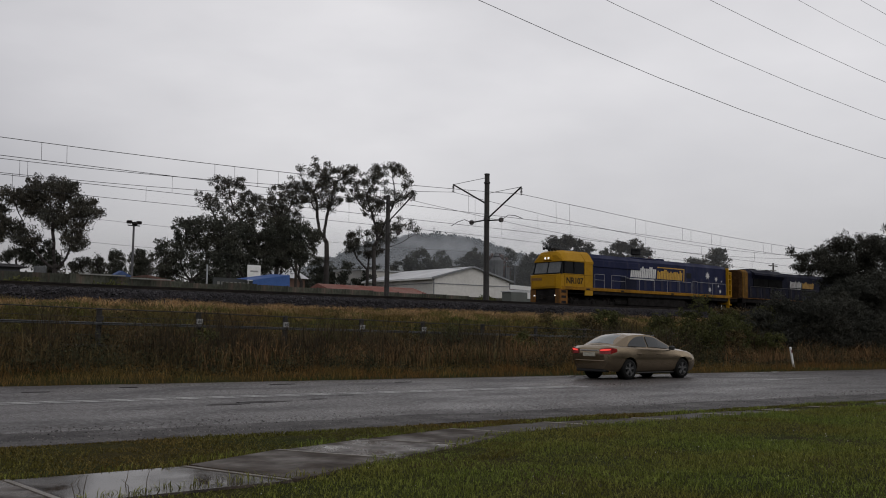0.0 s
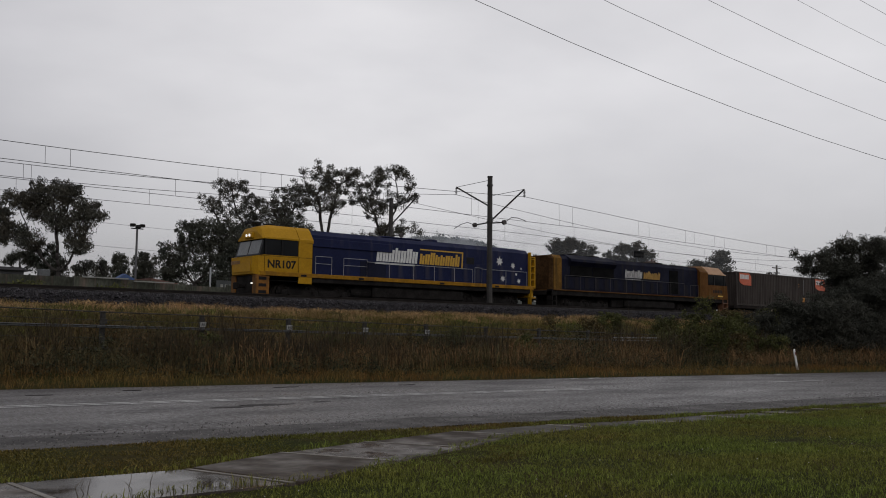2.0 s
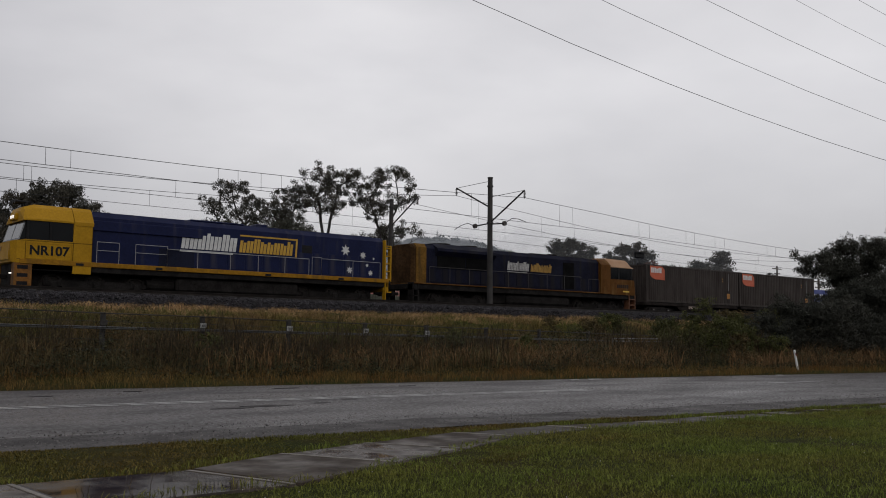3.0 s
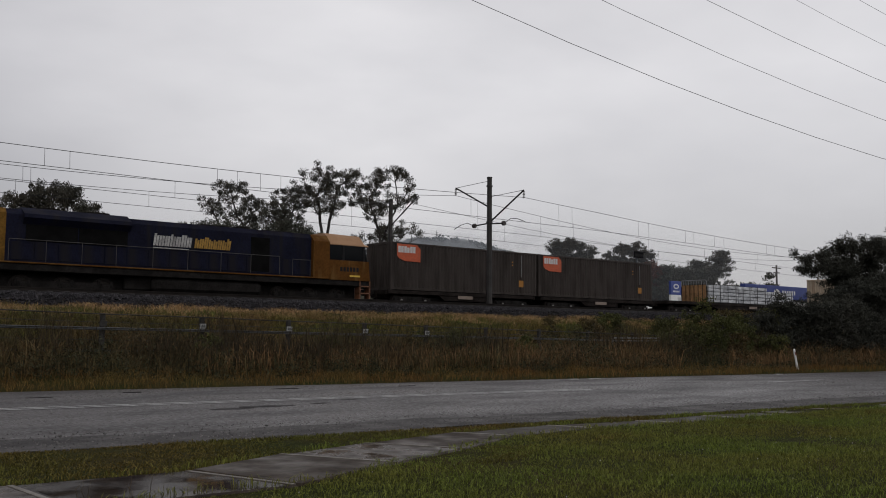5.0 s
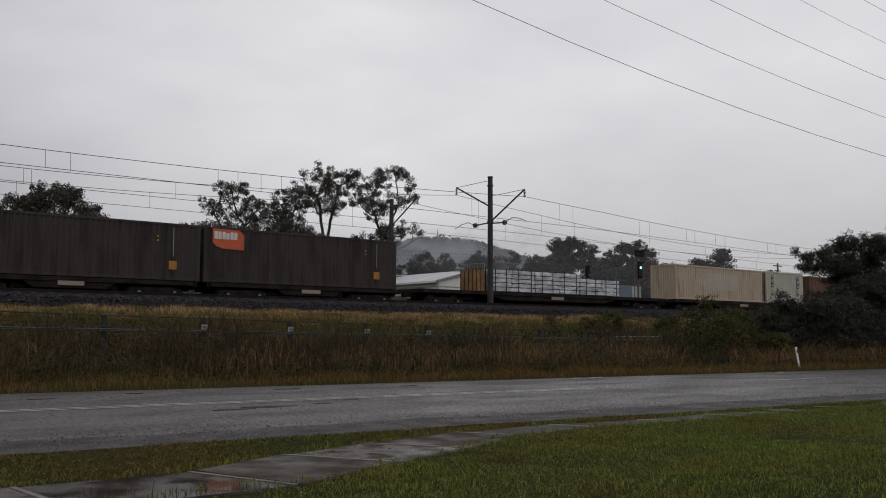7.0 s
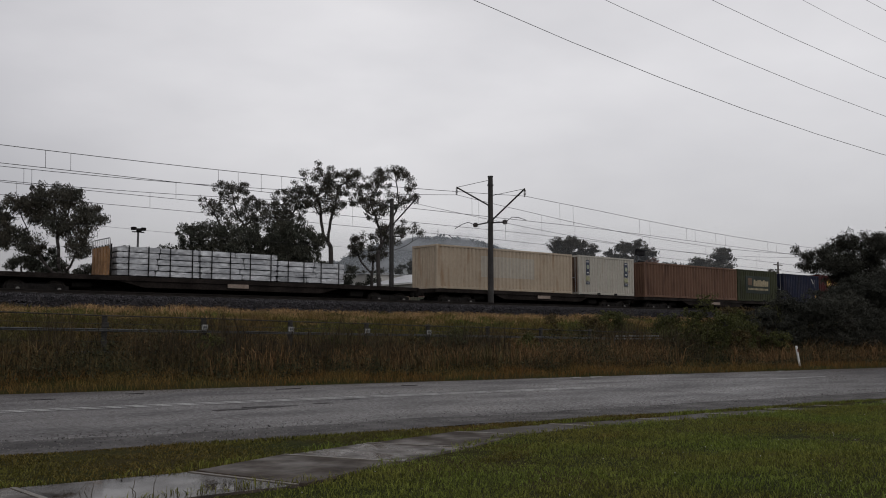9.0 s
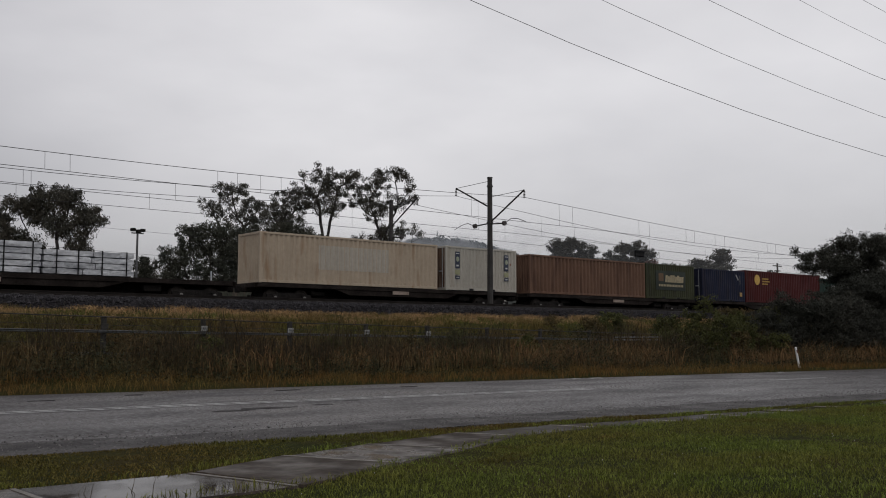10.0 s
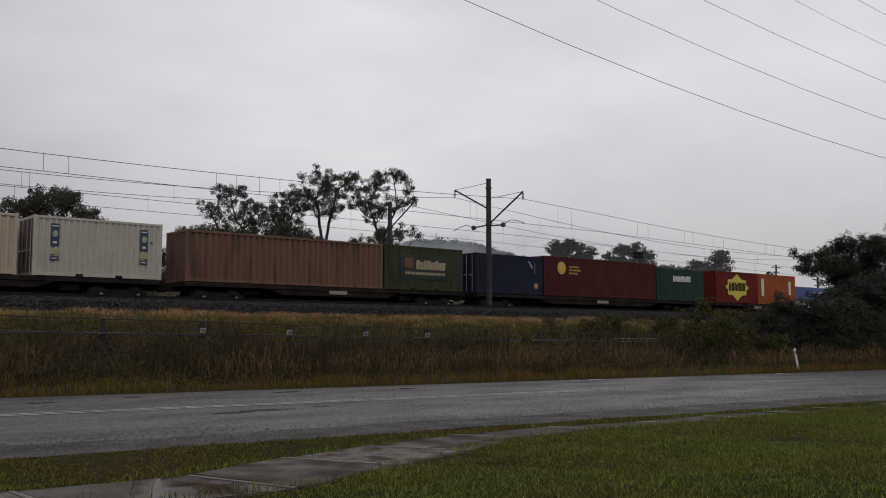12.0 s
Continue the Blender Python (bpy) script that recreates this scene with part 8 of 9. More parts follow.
def build_roadside():
    t = thing("guide_post", "leaning white roadside guide post with a dark reflector", "guide post", pose(37.75, 21.25, 0.02, 0, -16, 0))
    part("post_body", M().box(-0.055, 0.055, -0.03, 0.03, -0.2, 0.98, 0.012), WHITE, t)
    part("reflector", M().box(-0.035, 0.035, -0.036, -0.03, 0.72, 0.86), mat("red_reflector", (0.18, 0.05, 0.05), 0.3), t, "dark red reflector")
    for x, y, L in ((23.6, 21.35, 0.34), (24.5, 21.25, 0.55), (34.0, 19.95, 0.35)):
        tagged(part("drain_lip", M().box(-L / 2, L / 2, -0.08, 0.08, -0.05, 0.005, 0.02), mat("pale_concrete", (0.32, 0.31, 0.30), 0.6, var=0.2, big=4, fine=20), at=pose(x, y, 0.03, 0, 0, -7)), "pale concrete drain lip at the road edge", "drain", "drain lips at the road edge")


# ---- yards behind the line ----
def build_yards():
    cream = mat("cream_sheet_steel", (0.60, 0.585, 0.55), 0.55, var=0.06, big=0.4, fine=3, bump=0.02, grime=(0.42, 0.40, 0.36), grime_at=0.62)
    roofm = mat("pale_roof_steel", (0.50, 0.51, 0.52), 0.45, var=0.08, big=0.3, fine=4, bump=0.03)
    rib = mat("grey_trim", (0.20, 0.21, 0.22), 0.5, var=0.1)
    # shed: gable end faces the railway
    s = thing("warehouse", "large cream sheet-steel warehouse with a shallow gable roof", "warehouse")
    bx, by = 66.9, 81.3          # near corner of the gable end
    ax = Vector((11.4, -0.6, 0))
    gx = ax.normalized()
    back = Vector((-gx.y, gx.x, 0))
    L, D = ax.length, 14.4
    ez, rz, b0 = 7.42, 8.85, 3.0

    def P(a, d, z):
        return Vector((bx, by, 0)) + gx * a + back * d + Vector((0, 0, z))

    wall = M()
    for k in range(40):          # ribbed cladding of the gable end
        a0, a1 = L * k / 40, L * (k + 1) / 40
        h = lambda a: ez + (rz - ez) * (1 - abs(2 * a / L - 1))
        o = 0.012 if k % 2 else 0.0
        wall.add([P(a0, o, b0), P(a1, o, b0), P(a1, o, h(a1)), P(a0, o, h(a0))], [(0, 1, 2, 3)])
        wall.add([P(a1, 0, b0), P(a1, 0.012, b0), P(a1, 0.012, h(a1)), P(a1, 0, h(a1))], [(0, 1, 2, 3)])
    wall.add([P(0, 0, b0), P(0, D, b0), P(0, D, ez), P(0, 0, ez)], [(0, 1, 2, 3)]).add([P(L, 0, b0), P(L, D, b0), P(L, D, ez), P(L, 0, ez)], [(0, 1, 2, 3)]).add([P(0, D, b0), P(L, D, b0), P(L, D, ez), P(L / 2, D, rz), P(0, D, ez)], [(0, 1, 2, 3, 4)])
    part("wall", wall, cream, s, "cream ribbed wall")
    for a, c in ((-0.4, L / 2), (L + 0.4, L / 2)):
        z = ez - (rz - ez) * 0.4 / (L / 2)
        m = M().add([P(a, -0.3, z), P(c, -0.3, rz), P(c, D, rz), P(a, D, z), P(a, -0.3, z + 0.12), P(c, -0.3, rz + 0.12), P(c, D, rz + 0.12), P(a, D, z + 0.12)], [(0, 1, 2, 3), (4, 7, 6, 5), (0, 4, 5, 1), (1, 5, 6, 2), (2, 6, 7, 3), (3, 7, 4, 0)])
        part("roof", m, roofm, s, "pale steel roof")
        e = M().add([P(a, -0.36, z - 0.04), P(c, -0.36, rz - 0.04), P(c, -0.36, rz + 0.16), P(a, -0.36, z + 0.16), P(a, -0.31, z - 0.04), P(c, -0.31, rz - 0.04), P(c, -0.31, rz + 0.16), P(a, -0.31, z + 0.16)], [(0, 1, 2, 3), (4, 7, 6, 5), (0, 4, 5, 1), (1, 5, 6, 2), (2, 6, 7, 3), (3, 7, 4, 0)])
        part("barge_board", e, rib, s)
    g = M().add([P(0, -0.05, 6.76), P(L, -0.05, 6.76), P(L, -0.05, 6.84), P(0, -0.05, 6.84), P(0, -0.01, 6.76), P(L, -0.01, 6.76), P(L, -0.01, 6.84), P(0, -0.01, 6.84)], [(0, 1, 2, 3), (4, 7, 6, 5), (0, 4, 5, 1), (1, 5, 6, 2), (2, 6, 7, 3), (3, 7, 4, 0)])
    part("wall_trim", g, rib, s)
    part("gutter", M().add([P(-0.5, -0.3, ez - 0.2), P(-0.38, -0.3, ez - 0.2), P(-0.38, D, ez - 0.2), P(-0.5, D, ez - 0.2), P(-0.5, -0.3, ez - 0.06), P(-0.38, -0.3, ez - 0.06), P(-0.38, D, ez - 0.06), P(-0.5, D, ez - 0.06)], [(0, 1, 2, 3), (4, 7, 6, 5), (0, 4, 5, 1), (1, 5, 6, 2), (2, 6, 7, 3), (3, 7, 4, 0)]), WHITE, s, "white gutter")
    part("wall_trim", M().add([P(-0.05, 0, 6.76), P(-0.05, D, 6.76), P(-0.05, D, 6.84), P(-0.05, 0, 6.84), P(-0.01, 0, 6.76), P(-0.01, D, 6.76), P(-0.01, D, 6.84), P(-0.01, 0, 6.84)], [(0, 1, 2, 3), (4, 7, 6, 5), (0, 4, 5, 1), (1, 5, 6, 2), (2, 6, 7, 3), (3, 7, 4, 0)]), rib, s)
    part("downpipe", M().tube([P(0.1, -0.08, 3), P(0.1, -0.08, 7.35)], 0.06, 6), rib, s)
    # annexes
    s2 = thing("shed", "tall cream sheet-steel shed behind the warehouse", "shed")
    part("wall", M().box(70.1, 77.5, 100.0, 106.0, 3.0, 9.2), cream, s2)
    part("roof", M().prism([(99.7, 9.2), (106.3, 9.2), (106.3, 9.5), (99.7, 9.32)], 69.9, 77.7, "x"), roofm, s2)
    s4 = thing("shed", "low pale shed beside the warehouse", "shed")
    part("wall", M().box(83.0, 96.0, 86.0, 96.0, 3.0, 6.6), cream, s4)
    part("roof", M().prism([(82.7, 6.6), (96.3, 6.6), (96.3, 6.7), (82.7, 6.8)], 85.7, 96.3), roofm, s4)
    s5 = thing("shed", "low shed with a faded red roof beside the line", "shed")
    part("wall", M().box(49.0, 60.0, 73.2, 80.0, 2.8, 4.75), mat("grey_wall", (0.30, 0.30, 0.29), 0.7, var=0.15), s5)
    part("roof", M().prism([(72.6, 4.75), (76.6, 5.85), (80.5, 4.75), (80.5, 4.65), (72.6, 4.65)], 48.6, 60.4, "x"), mat("faded_red_roof", (0.20, 0.075, 0.06), 0.85, spec=0.1, var=0.2, big=0.5, fine=6, other=(0.22, 0.13, 0.11)), s5, "faded red roof")
    s6 = thing("house", "small pale-roofed house among the trees", "house")
    part("wall", M().box(56.8, 61.0, 99.0, 104.0, 3.8, 7.6), mat("brick_wall", (0.2, 0.12, 0.09), 0.8, var=0.2), s6)
    part("roof", M().prism([(98.6, 7.6), (101.5, 8.7), (104.4, 7.6)], 56.4, 61.4, "x"), mat("white_roof", (0.62, 0.63, 0.64), 0.5, var=0.08), s6)
    # silo stack behind the warehouse
    t = thing("dust_hopper", "grey steel dust hopper behind the warehouse", "hopper", pose(88.6, 93.9, 3.0))
    part("drum", M().tube([(0, 0, 5.5), (0, 0, 8.2), (0, 0, 8.8)], [1.0, 1.0, 0.35], 14), DULLSTEEL, t)
    part("pipe", M().tube([(2.1, 0, 0), (2.1, 0, 7.4)], 0.35, 10), DULLSTEEL, t)
    part("cap", M().tube([(0, 0, 8.8), (0, 0, 9.3)], [0.5, 0.2], 10), DULLSTEEL, t)
    part("frame", M().box(-1.1, -0.95, -1, -0.85, 0, 7.8).box(0.95, 1.1, -1, -0.85, 0, 7.8).box(-1.1, 1.1, -1.0, -0.85, 5.2, 5.4).box(2.6, 2.75, -1, -0.85, 0, 7.5), DULLSTEEL, t)
    # long sheet fence along the far side of the line
    wall = thing("sheet_fence", "long weathered grey-green steel sheet fence beyond the tracks", "fence")
    greyg = mat("grey_green_sheet", (0.085, 0.088, 0.070), 0.9, spec=0.1, var=0.35, big=0.6, fine=5, bump=0.08, grime=(0.12, 0.095, 0.078), grime_at=0.5, rand=0.25)
    pan = mesh("panel", corrugated(2.95, 0, 1.0, 0.0 - 0.001, 0.05, 0.30), greyg)
    k = 0
    x = -2.0
    while x < 96:
        yy = 66.0 + 0.05 * max(0, x - 10)
        top = 5.12 - 0.035 * max(0, x - 24) if x < 31.5 else 5.02 - 0.006 * (x - 32)
        ob = part("panel", pan, None, wall, at=Matrix.Translation((x, yy, 2.6)) @ Matrix.Rotation(0.05 if x > 10 else 0, 4, "Z") @ Matrix.Diagonal((1, 1, top - 2.6 + 0.04 * math.sin(k * 1.7), 1)))
        part("post", M().box(-0.05, 0.05, 0.02, 0.12, 2.6, top + 0.06), POST, wall, at=pose(x, yy, 0))
        x += 3.0
        k += 1
    part("coping", M().box(22.6, 25.9, 66.55, 66.66, 5.10, 5.19), mat("pale_coping", (0.24, 0.24, 0.22), 0.6, var=0.2), wall, "pale strip along the fence top")
    # low growth against that fence
    for k in range(15):
        x = 8 + 5.4 * k + random.uniform(-1, 1)
        top = random.uniform(4.0, 4.7)
        lobed("shrub", "low weedy growth beside the steel fence", x, 64.2 + 0.05 * x, 2.7, round_lobes(4.0, 2.7, top, k, 5), 140 + k, SHRUB_LEAF, 0.05, clump=0.5, n_leaf=30, leaf=(0.25, 0.11), group="growth along the steel fence", category="shrub")
    # added pale strip that stands for white van roofs beyond the fence
    part("coping", M().box(26.3, 29.4, 66.62, 66.72, 4.96, 5.04), MATS["pale_coping"], wall, "pale strip along the fence top")
    for z, dz, n in ((9.85, -0.004, "a"), (7.95, -0.003, "b")):
        wire("yard_wire", "thin wire slung across the yards behind the line", [(x, 75.0, z + dz * (x - 26) + 0.0006 * (x - 45) ** 2) for x in spaced(0, 96, 6.0)], 0.011, "yard wires")
    t = thing("tarpaulin", "crumpled blue tarpaulin heaped beyond the steel fence", "tarpaulin", pose(27.6, 72.0, 3.0))
    part("tarpaulin_sheet", M().loft([[(-0.75, a, b) for a, b in ((-0.5, 0.0), (-0.4, 2.35), (0.4, 2.4), (0.5, 0.0))], [(0.0, a, b) for a, b in ((-0.6, 0.0), (-0.35, 2.80), (0.3, 2.85), (0.6, 0.0))], [(0.7, a, b) for a, b in ((-0.5, 0.0), (-0.4, 2.45), (0.4, 2.5), (0.5, 0.0))]]), mat("blue_tarp", (0.035, 0.075, 0.20), 0.6, var=0.3, big=3, fine=12, bump=0.4), t)
    t = thing("house", "low brick-red house end beyond the steel fence", "house", pose(34.4, 80.0, 3.0))
    part("wall", M().box(-1.2, 0.9, 0, 4, 0, 2.55), mat("red_brick_wall", (0.16, 0.085, 0.065), 0.85, var=0.2), t)
    part("roof", M().prism([(-1.4, 2.55), (1.1, 2.55), (1.1, 2.65), (-1.4, 3.05)], -0.3, 4.3), mat("brown_tile_roof", (0.14, 0.075, 0.06), 0.85, var=0.25), t)
    # goods beyond the fence: dark roof, white cabinet, blue awning, white sign board
    t = thing("low_building", "long dark low building behind the steel fence", "building")
    part("wall", M().box(8, 22.4, 80.0, 86.0, 3.0, 6.15), mat("dark_wall", (0.06, 0.06, 0.065), 0.7, var=0.2), t)
    part("roof", M().prism([(79.6, 6.15), (83, 6.60), (86.4, 6.15)], 7.6, 23.0, "x"), mat("dark_roof", (0.035, 0.033, 0.034), 0.85, spec=0.08, var=0.3), t)
    t = thing("site_cabinet", "small grey cabinet on legs above the steel fence", "cabinet", pose(24.0, 80.5, 3.0))
    part("cabinet_body", M().box(-0.45, 0.45, -0.6, -0.1, 2.6, 3.35, 0.03), DULLSTEEL, t)
    part("leg", M().box(-0.4, -0.3, -0.4, -0.3, 0, 2.6), GALV, t)
    part("leg", M().box(0.3, 0.4, -0.4, -0.3, 0, 2.6), GALV, t)
    t = thing("blue_awning", "bright blue sloping awning over the yard", "awning", pose(43.4, 79.8, 3.0))
    bl = mat("bright_blue_sheet", (0.030, 0.095, 0.30), 0.5, var=0.12, big=0.8, fine=6)
    part("awning_sheet", M().add([(0, 0, 3.05), (4.05, 0, 3.72), (4.05, 3.5, 3.95), (0, 3.5, 3.3), (0, 0, 2.2), (4.05, 0, 2.6)], [(0, 1, 2, 3), (0, 4, 5, 1)]), bl, t)
    for x in (0.1, 2, 3.95):
        part("leg", M().tube([(x, 0.2, 0), (x, 0.2, 2.7)], 0.06, 6), GALV, t)
    t = thing("sign_board", "white sign board with small dark marks on posts", "sign", pose(46.6, 85.5, 3.0))
    part("board", M().box(-0.75, 0.75, -0.05, 0.05, 3.3, 4.9, 0.01), WHITE, t)
    part("mark", M().box(-0.45, 0.45, -0.058, -0.051, 4.2, 4.35), mat("grey_mark", (0.3, 0.3, 0.3), 0.6), t)
    for x in (-0.6, 0.6):
        part("leg", M().box(x - 0.05, x + 0.05, -0.05, 0.05, 0, 3.3), GALV, t)
    t = thing("yard_sign", "dark fascia with pale lettering strokes behind the fence", "sign", pose(44.2, 86.0, 3.0))
    part("fascia", M().box(-1.8, 5.5, 0, 0.2, 1.6, 3.5), mat("dark_fascia", (0.045, 0.05, 0.05), 0.6, var=0.2), t)
    bars("pale_letter", skew_bars(8, -1.5, 2.3, 2.45, 3.1, 0.6, 0, range(8)), t, MATS["pale_coping"], -0.002)
    for x in (-1.0, 5.0):
        part("leg", M().box(x - 0.05, x + 0.05, 0.05, 0.15, 0, 1.6), GALV, t)
    for x, y, h in ((40.8, 84.2, 6.1), (50.0, 84.5, 5.6)):
        t = thing("yard_pole", "slim pale pole in the yard", "pole", pose(x, y, 3.0))
        part("shaft", M().tube([(0, 0, 0), (0, 0, h - 1.5)], 0.09, 8), GALV, t)
    t = thing("floodlight_pole", "tall yard floodlight pole with lamp heads", "floodlight", pose(35.0, 88.4, 3.2))
    part("shaft", M().tube([(0, 0, 0), (0, 0, 8.2)], [0.14, 0.10], 8), mat("weathered_pole_steel", (0.10, 0.10, 0.105), 0.6, 0.2, var=0.2), t)
    for x in (-0.5, 0.05, 0.45):
        part("lamp_head", M().box(x - 0.22, x + 0.22, -0.35, 0.1, 8.1 + 0.25 * abs(x), 8.4 + 0.25 * abs(x), 0.04), UNDER, t)
    part("cross_bar", M().box(-0.6, 0.6, -0.05, 0.05, 8.02, 8.12), UNDER, t)
    t = thing("dark_pole", "dark timber pole among the gums", "pole", pose(57.3, 95.0, 3.5))
    part("shaft", M().tube([(0, 0, 0), (0, 0, 9.0)], [0.2, 0.14], 8), mat("dark_timber", (0.07, 0.055, 0.045), 0.8), t)
    # car yard on the far right
    t = thing("showroom", "showroom with a blue fascia and white walls", "building", pose(5.4, 0, 0))
    part("wall", M().box(80.0, 96.0, 54.0, 62.0, 3.0, 5.7), WHITE, t)
    f = part("fascia", M().box(79.6, 96.4, 53.4, 54.0, 5.5, 6.9, 0.03), mat("deep_blue_fascia", (0.020, 0.042, 0.21), 0.4, var=0.08), t, "deep blue fascia")
    part("emblem", M().prism([(85.6 + 0.55 * math.cos(a), 6.2 + 0.33 * math.sin(a)) for a in [math.pi * k / 10 for k in range(20)]], 53.385, 53.40), LOGO_WHITE, f)
    bars("fascia_lettering", skew_bars(6, 86.6, 89.4, 5.98, 6.42, 0.6, 0, range(6)) + skew_bars(5, 93.2, 95.2, 5.98, 6.4, 0.6, 0, range(5)), f, LOGO_WHITE, 53.40)
    part("brick_pier", M().box(80.2, 86.0, 53.6, 53.98, 3.0, 5.5), mat("brown_brick", (0.16, 0.07, 0.055), 0.8, var=0.2), t)
    t = thing("pylon_sign", "blue pylon sign with a white emblem in the car yard", "sign", pose(87.0, 63.5, 3.0))
    part("panel", M().box(-0.95, 0.95, -0.15, 0.15, 3.05, 4.6, 0.03), MATS["deep_blue_fascia"], t)
    part("emblem", M().prism([(0.5 * math.cos(a), 4.0 + 0.28 * math.sin(a)) for a in [math.pi * k / 10 for k in range(20)]], -0.165, -0.15), LOGO_WHITE, t)
    part("emblem_core", M().prism([(0.32 * math.cos(a), 4.0 + 0.15 * math.sin(a)) for a in [math.pi * k / 10 for k in range(20)]], -0.175, -0.165), MATS["deep_blue_fascia"], t)
    bars("small_lettering", skew_bars(6, -0.6, 0.6, 3.35, 3.53, 0.7, 0, range(6)), t, LOGO_WHITE, -0.15)
    part("white_base", M().box(-0.95, 0.95, -0.12, 0.12, 0, 3.05), WHITE, t)
    t = thing("workshop", "low grey workshop with a white parapet and a blue sign panel", "building", pose(0, 60, 3.0))
    grey = mat("grey_green_wall", (0.12, 0.13, 0.12), 0.7, var=0.15)
    part("wall", M().box(58.5, 71.2, 0.0, 1.2, 0.0, 2.0), grey, t)
    part("parapet", M().prism([(58.3, 2.26), (71.4, 1.95), (71.4, 2.25), (58.3, 2.64)], -0.12, 0.0), WHITE, t, "white sloping parapet")
    part("roof", M().box(58.4, 71.3, 0.0, 1.3, 2.0, 2.1), roofm, t)
    part("plinth", M().box(58.45, 71.3, -0.05, 0.0, 1.15, 1.25), grey, t)
    b = part("name_board", M().box(60.5, 64.4, -0.06, -0.01, 1.45, 2.02), WHITE, t, "white name board")
    bars("board_lettering", skew_bars(9, 60.8, 62.9, 1.82, 1.93, 0.75, 0, range(9)) + skew_bars(6, 63.1, 64.2, 1.80, 1.94, 0.8, 0, range(6)) + skew_bars(14, 60.8, 64.0, 1.58, 1.68, 0.7, 0, range(14)), b, DULLSTEEL, -0.06)
    part("blue_panel", M().box(68.6, 70.9, -0.06, -0.01, 1.3, 2.0), MATS["deep_blue_fascia"], t, "deep blue sign panel")
    part("dark_roundel", M().prism([(69.9 + 0.3 * math.cos(a), 1.66 + 0.28 * math.sin(a)) for a in [math.pi * k / 8 for k in range(16)]], -0.07, -0.06), BLACK, t)
    t = thing("site_box", "blue and grey steel box in the yard", "box", pose(73.2, 60.5, 3.0))
    part("blue_half", M().box(-2.4, 0.8, -1.2, 1.2, 1.4, 3.3, 0.03), mat("faded_blue_grey", (0.11, 0.14, 0.18), 0.6, var=0.15), t)
    part("grey_half", M().box(0.8, 2.2, -1.2, 1.2, 1.4, 3.25, 0.03), GALV, t)
    part("stand", M().box(-2.3, 2.1, -1.1, 1.1, 0, 1.4), UNDER, t)
    for k, (x, y, c) in enumerate(((77.5, 61, WHITE), (90.0, 63, WHITE), (70.0, 63.5, WHITE))):
        t = thing("parked_van", "white van parked in the yard beyond the line", "van", pose(x, y, 3.0), "parked vans")
        part("van_body", M().loft([[(a, b, c2) for b, c2 in ((-0.9, 0.4), (-0.9, h * 0.55), (-0.75, h), (0.75, h), (0.9, h * 0.55), (0.9, 0.4))] for a, h in ((-2.3, 2.0), (-2.2, 2.2), (1.0, 2.2), (1.7, 1.3), (2.3, 1.1))]), c, t)
        part("window_strip", M().box(-1.9, 1.1, -0.86, -0.80, 1.35, 1.85), GLASS, t)
        for wx in (-1.5, 1.5):
            part("wheel", M().disc((wx, -0.82, 0.32), 0.32, 0.2, "y", 14), BLACK, t)
    for x, y, top in ((129.4, 75.9, 12.3), (112.0, 60.0, 9.0)):
        t = thing("power_pole", "timber power pole with a cross-arm", "pole", pose(x, y, 3.5))
        part("shaft", M().tube([(0, 0, 0), (0, 0, top - 3.5)], [0.18, 0.13], 8), MATS["dark_timber"], t)
        part("cross_arm", M().box(-1.2, 1.2, -0.06, 0.06, top - 4.0, top - 3.85), MATS["dark_timber"], t)
        part("cross_arm", M().box(-0.8, 0.8, -0.06, 0.06, top - 4.7, top - 4.58), MATS["dark_timber"], t)
    signal(62.7, 49.6, 3.0, ((5.0, 5.55, 1.25, None), (3.2, 4.6, 0.62, 4.05)), 5.2, "black colour-light railway signal showing green")
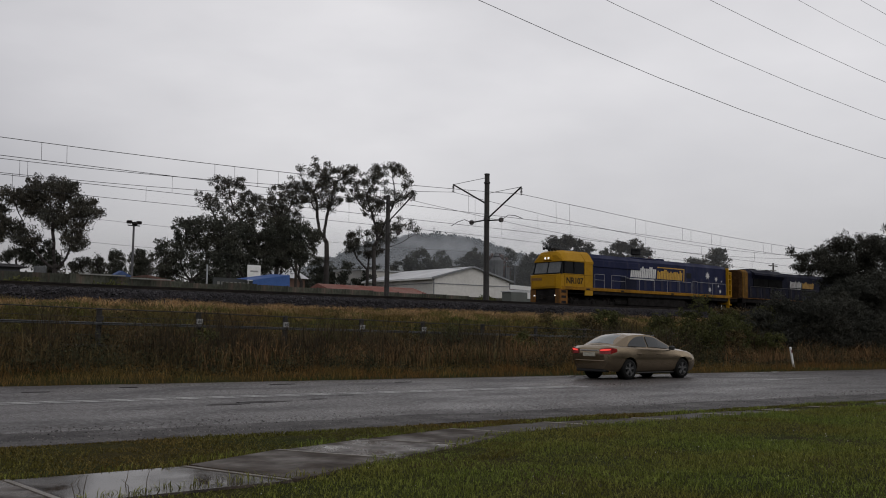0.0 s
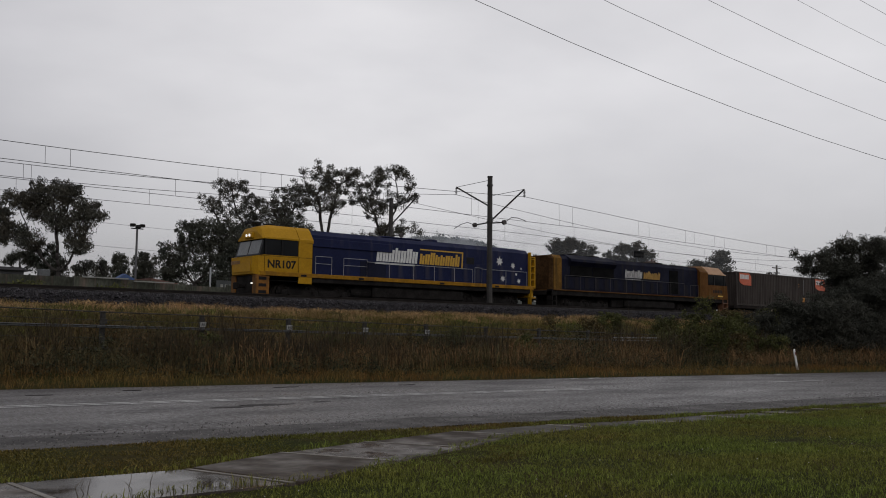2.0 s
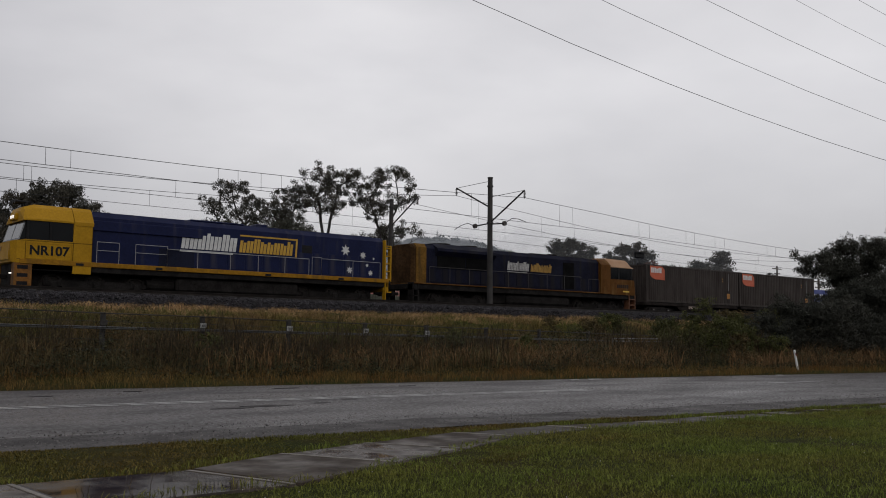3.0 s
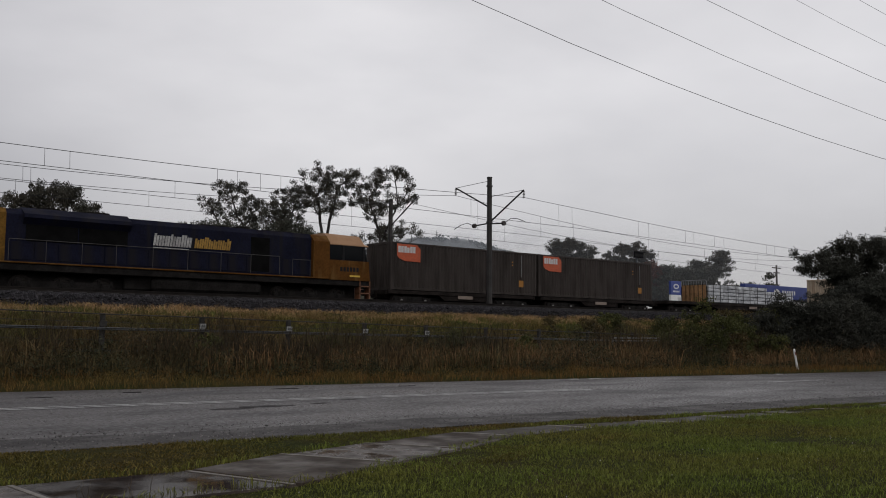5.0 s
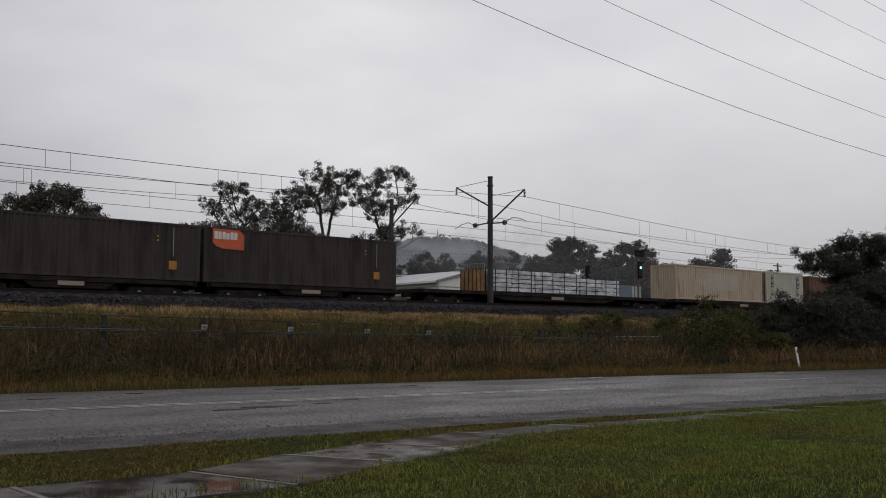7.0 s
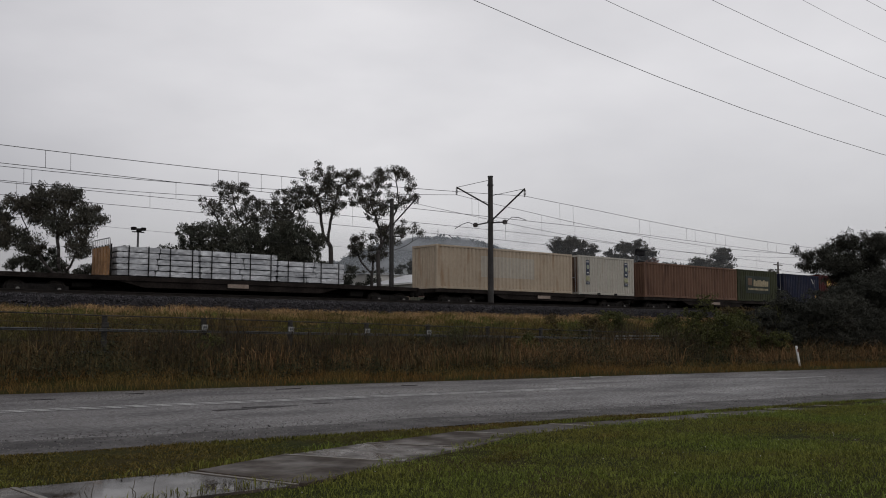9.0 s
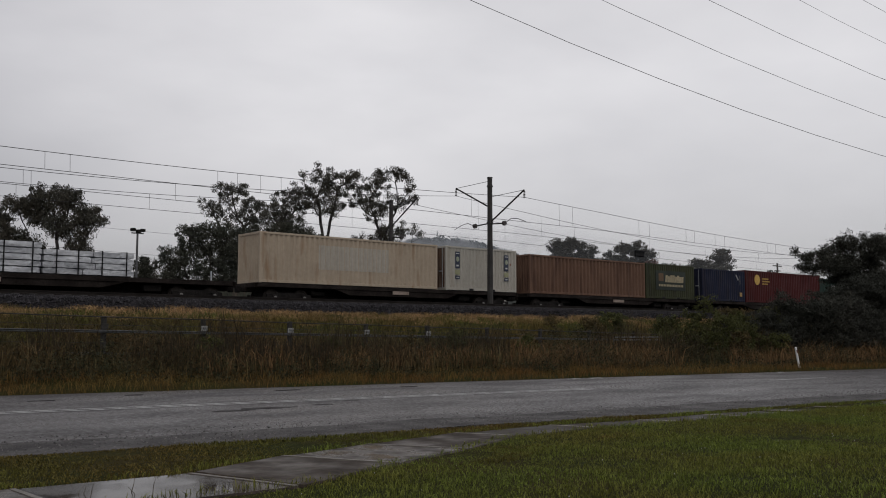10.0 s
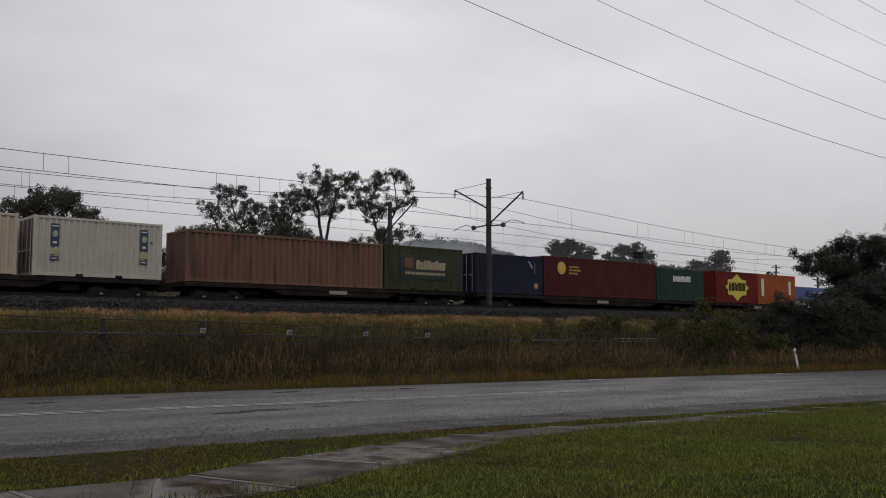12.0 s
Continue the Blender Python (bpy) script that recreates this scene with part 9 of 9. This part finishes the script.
    dwarf = signal(61.5, 54.3, 3.0, ((3.4, 4.45, 0.6, None),), 4.3, "black colour-light railway signal showing dim red")
    part("red_lamp", M().disc((0.1, -0.30, 3.62), 0.07, 0.04, "y", 12), mat("red_signal_light", (0.20, 0.03, 0.03), 0.4, var=0, bump=0, emit=0.15), dwarf, "dim red signal lamp")


build_hill()
build_mist()
build_trees()
build_overhead()
build_fence()
build_roadside()
build_yards()

# ---- what moves ----
TRAVEL = ((0.0, 0.0), (1.25, 14.72), (2.5, 29.5), (4.0, 47.4), (5.5, 65.4), (6.5, 77.5), (7.75, 92.6), (9.0, 107.7), (10.5, 125.85), (12.0, 144.0))


# The car keeps to the far lane; distance gone along its lane, in metres.
CAR_AT, CAR_TURN = Vector((22.62, 19.98, 0.008)), -3.8
CAR_GONE = ((0.0, 0.32), (0.25, 4.48), (0.5, 8.6), (0.75, 12.6), (1.0, 16.6), (1.5, 24.4), (3.0, 47.0), (6.0, 92.0), (9.0, 137.0), (12.0, 182.0))


def motions():
    for ob, q, z in CONSIST:
        walk(ob, [(t, pose(q - d, TRACKS[1], RAIL_Z + z)) for t, d in TRAVEL])
    way = Vector((math.cos(radians(CAR_TURN)), math.sin(radians(CAR_TURN)), 0))
    walk(CAR, [(t, Matrix.Translation(CAR_AT + way * d) @ pose(0, 0, 0, 0, 0, CAR_TURN + 1.5)) for t, d in CAR_GONE])

    # wheels roll with the way that their vehicle has gone
    gone = lambda table, t: float(np.interp(t, [a for a, _ in table], [b for _, b in table]))
    steps = [k / FPS for k in range(12 * FPS + 1)]
    for ob, (x, y, z), r in WHEELSETS:
        walk(ob, [(t, pose(x, y, z, 0, -math.degrees(gone(TRAVEL, t) / r) % 360, 0)) for t in steps])
    for ob, (x, y, z), s in CAR_WHEELS:      # five alike spokes: whole fifths of a turn are left out
        for_side = pose(x, y, z, 0, 0, 0 if s < 0 else 180)
        walk(ob, [(t, for_side @ pose(0, 0, 0, 0, -s * (math.degrees(gone(CAR_GONE, t) / 0.325) - 72 * k), 0)) for k, t in enumerate(steps)])


motions()
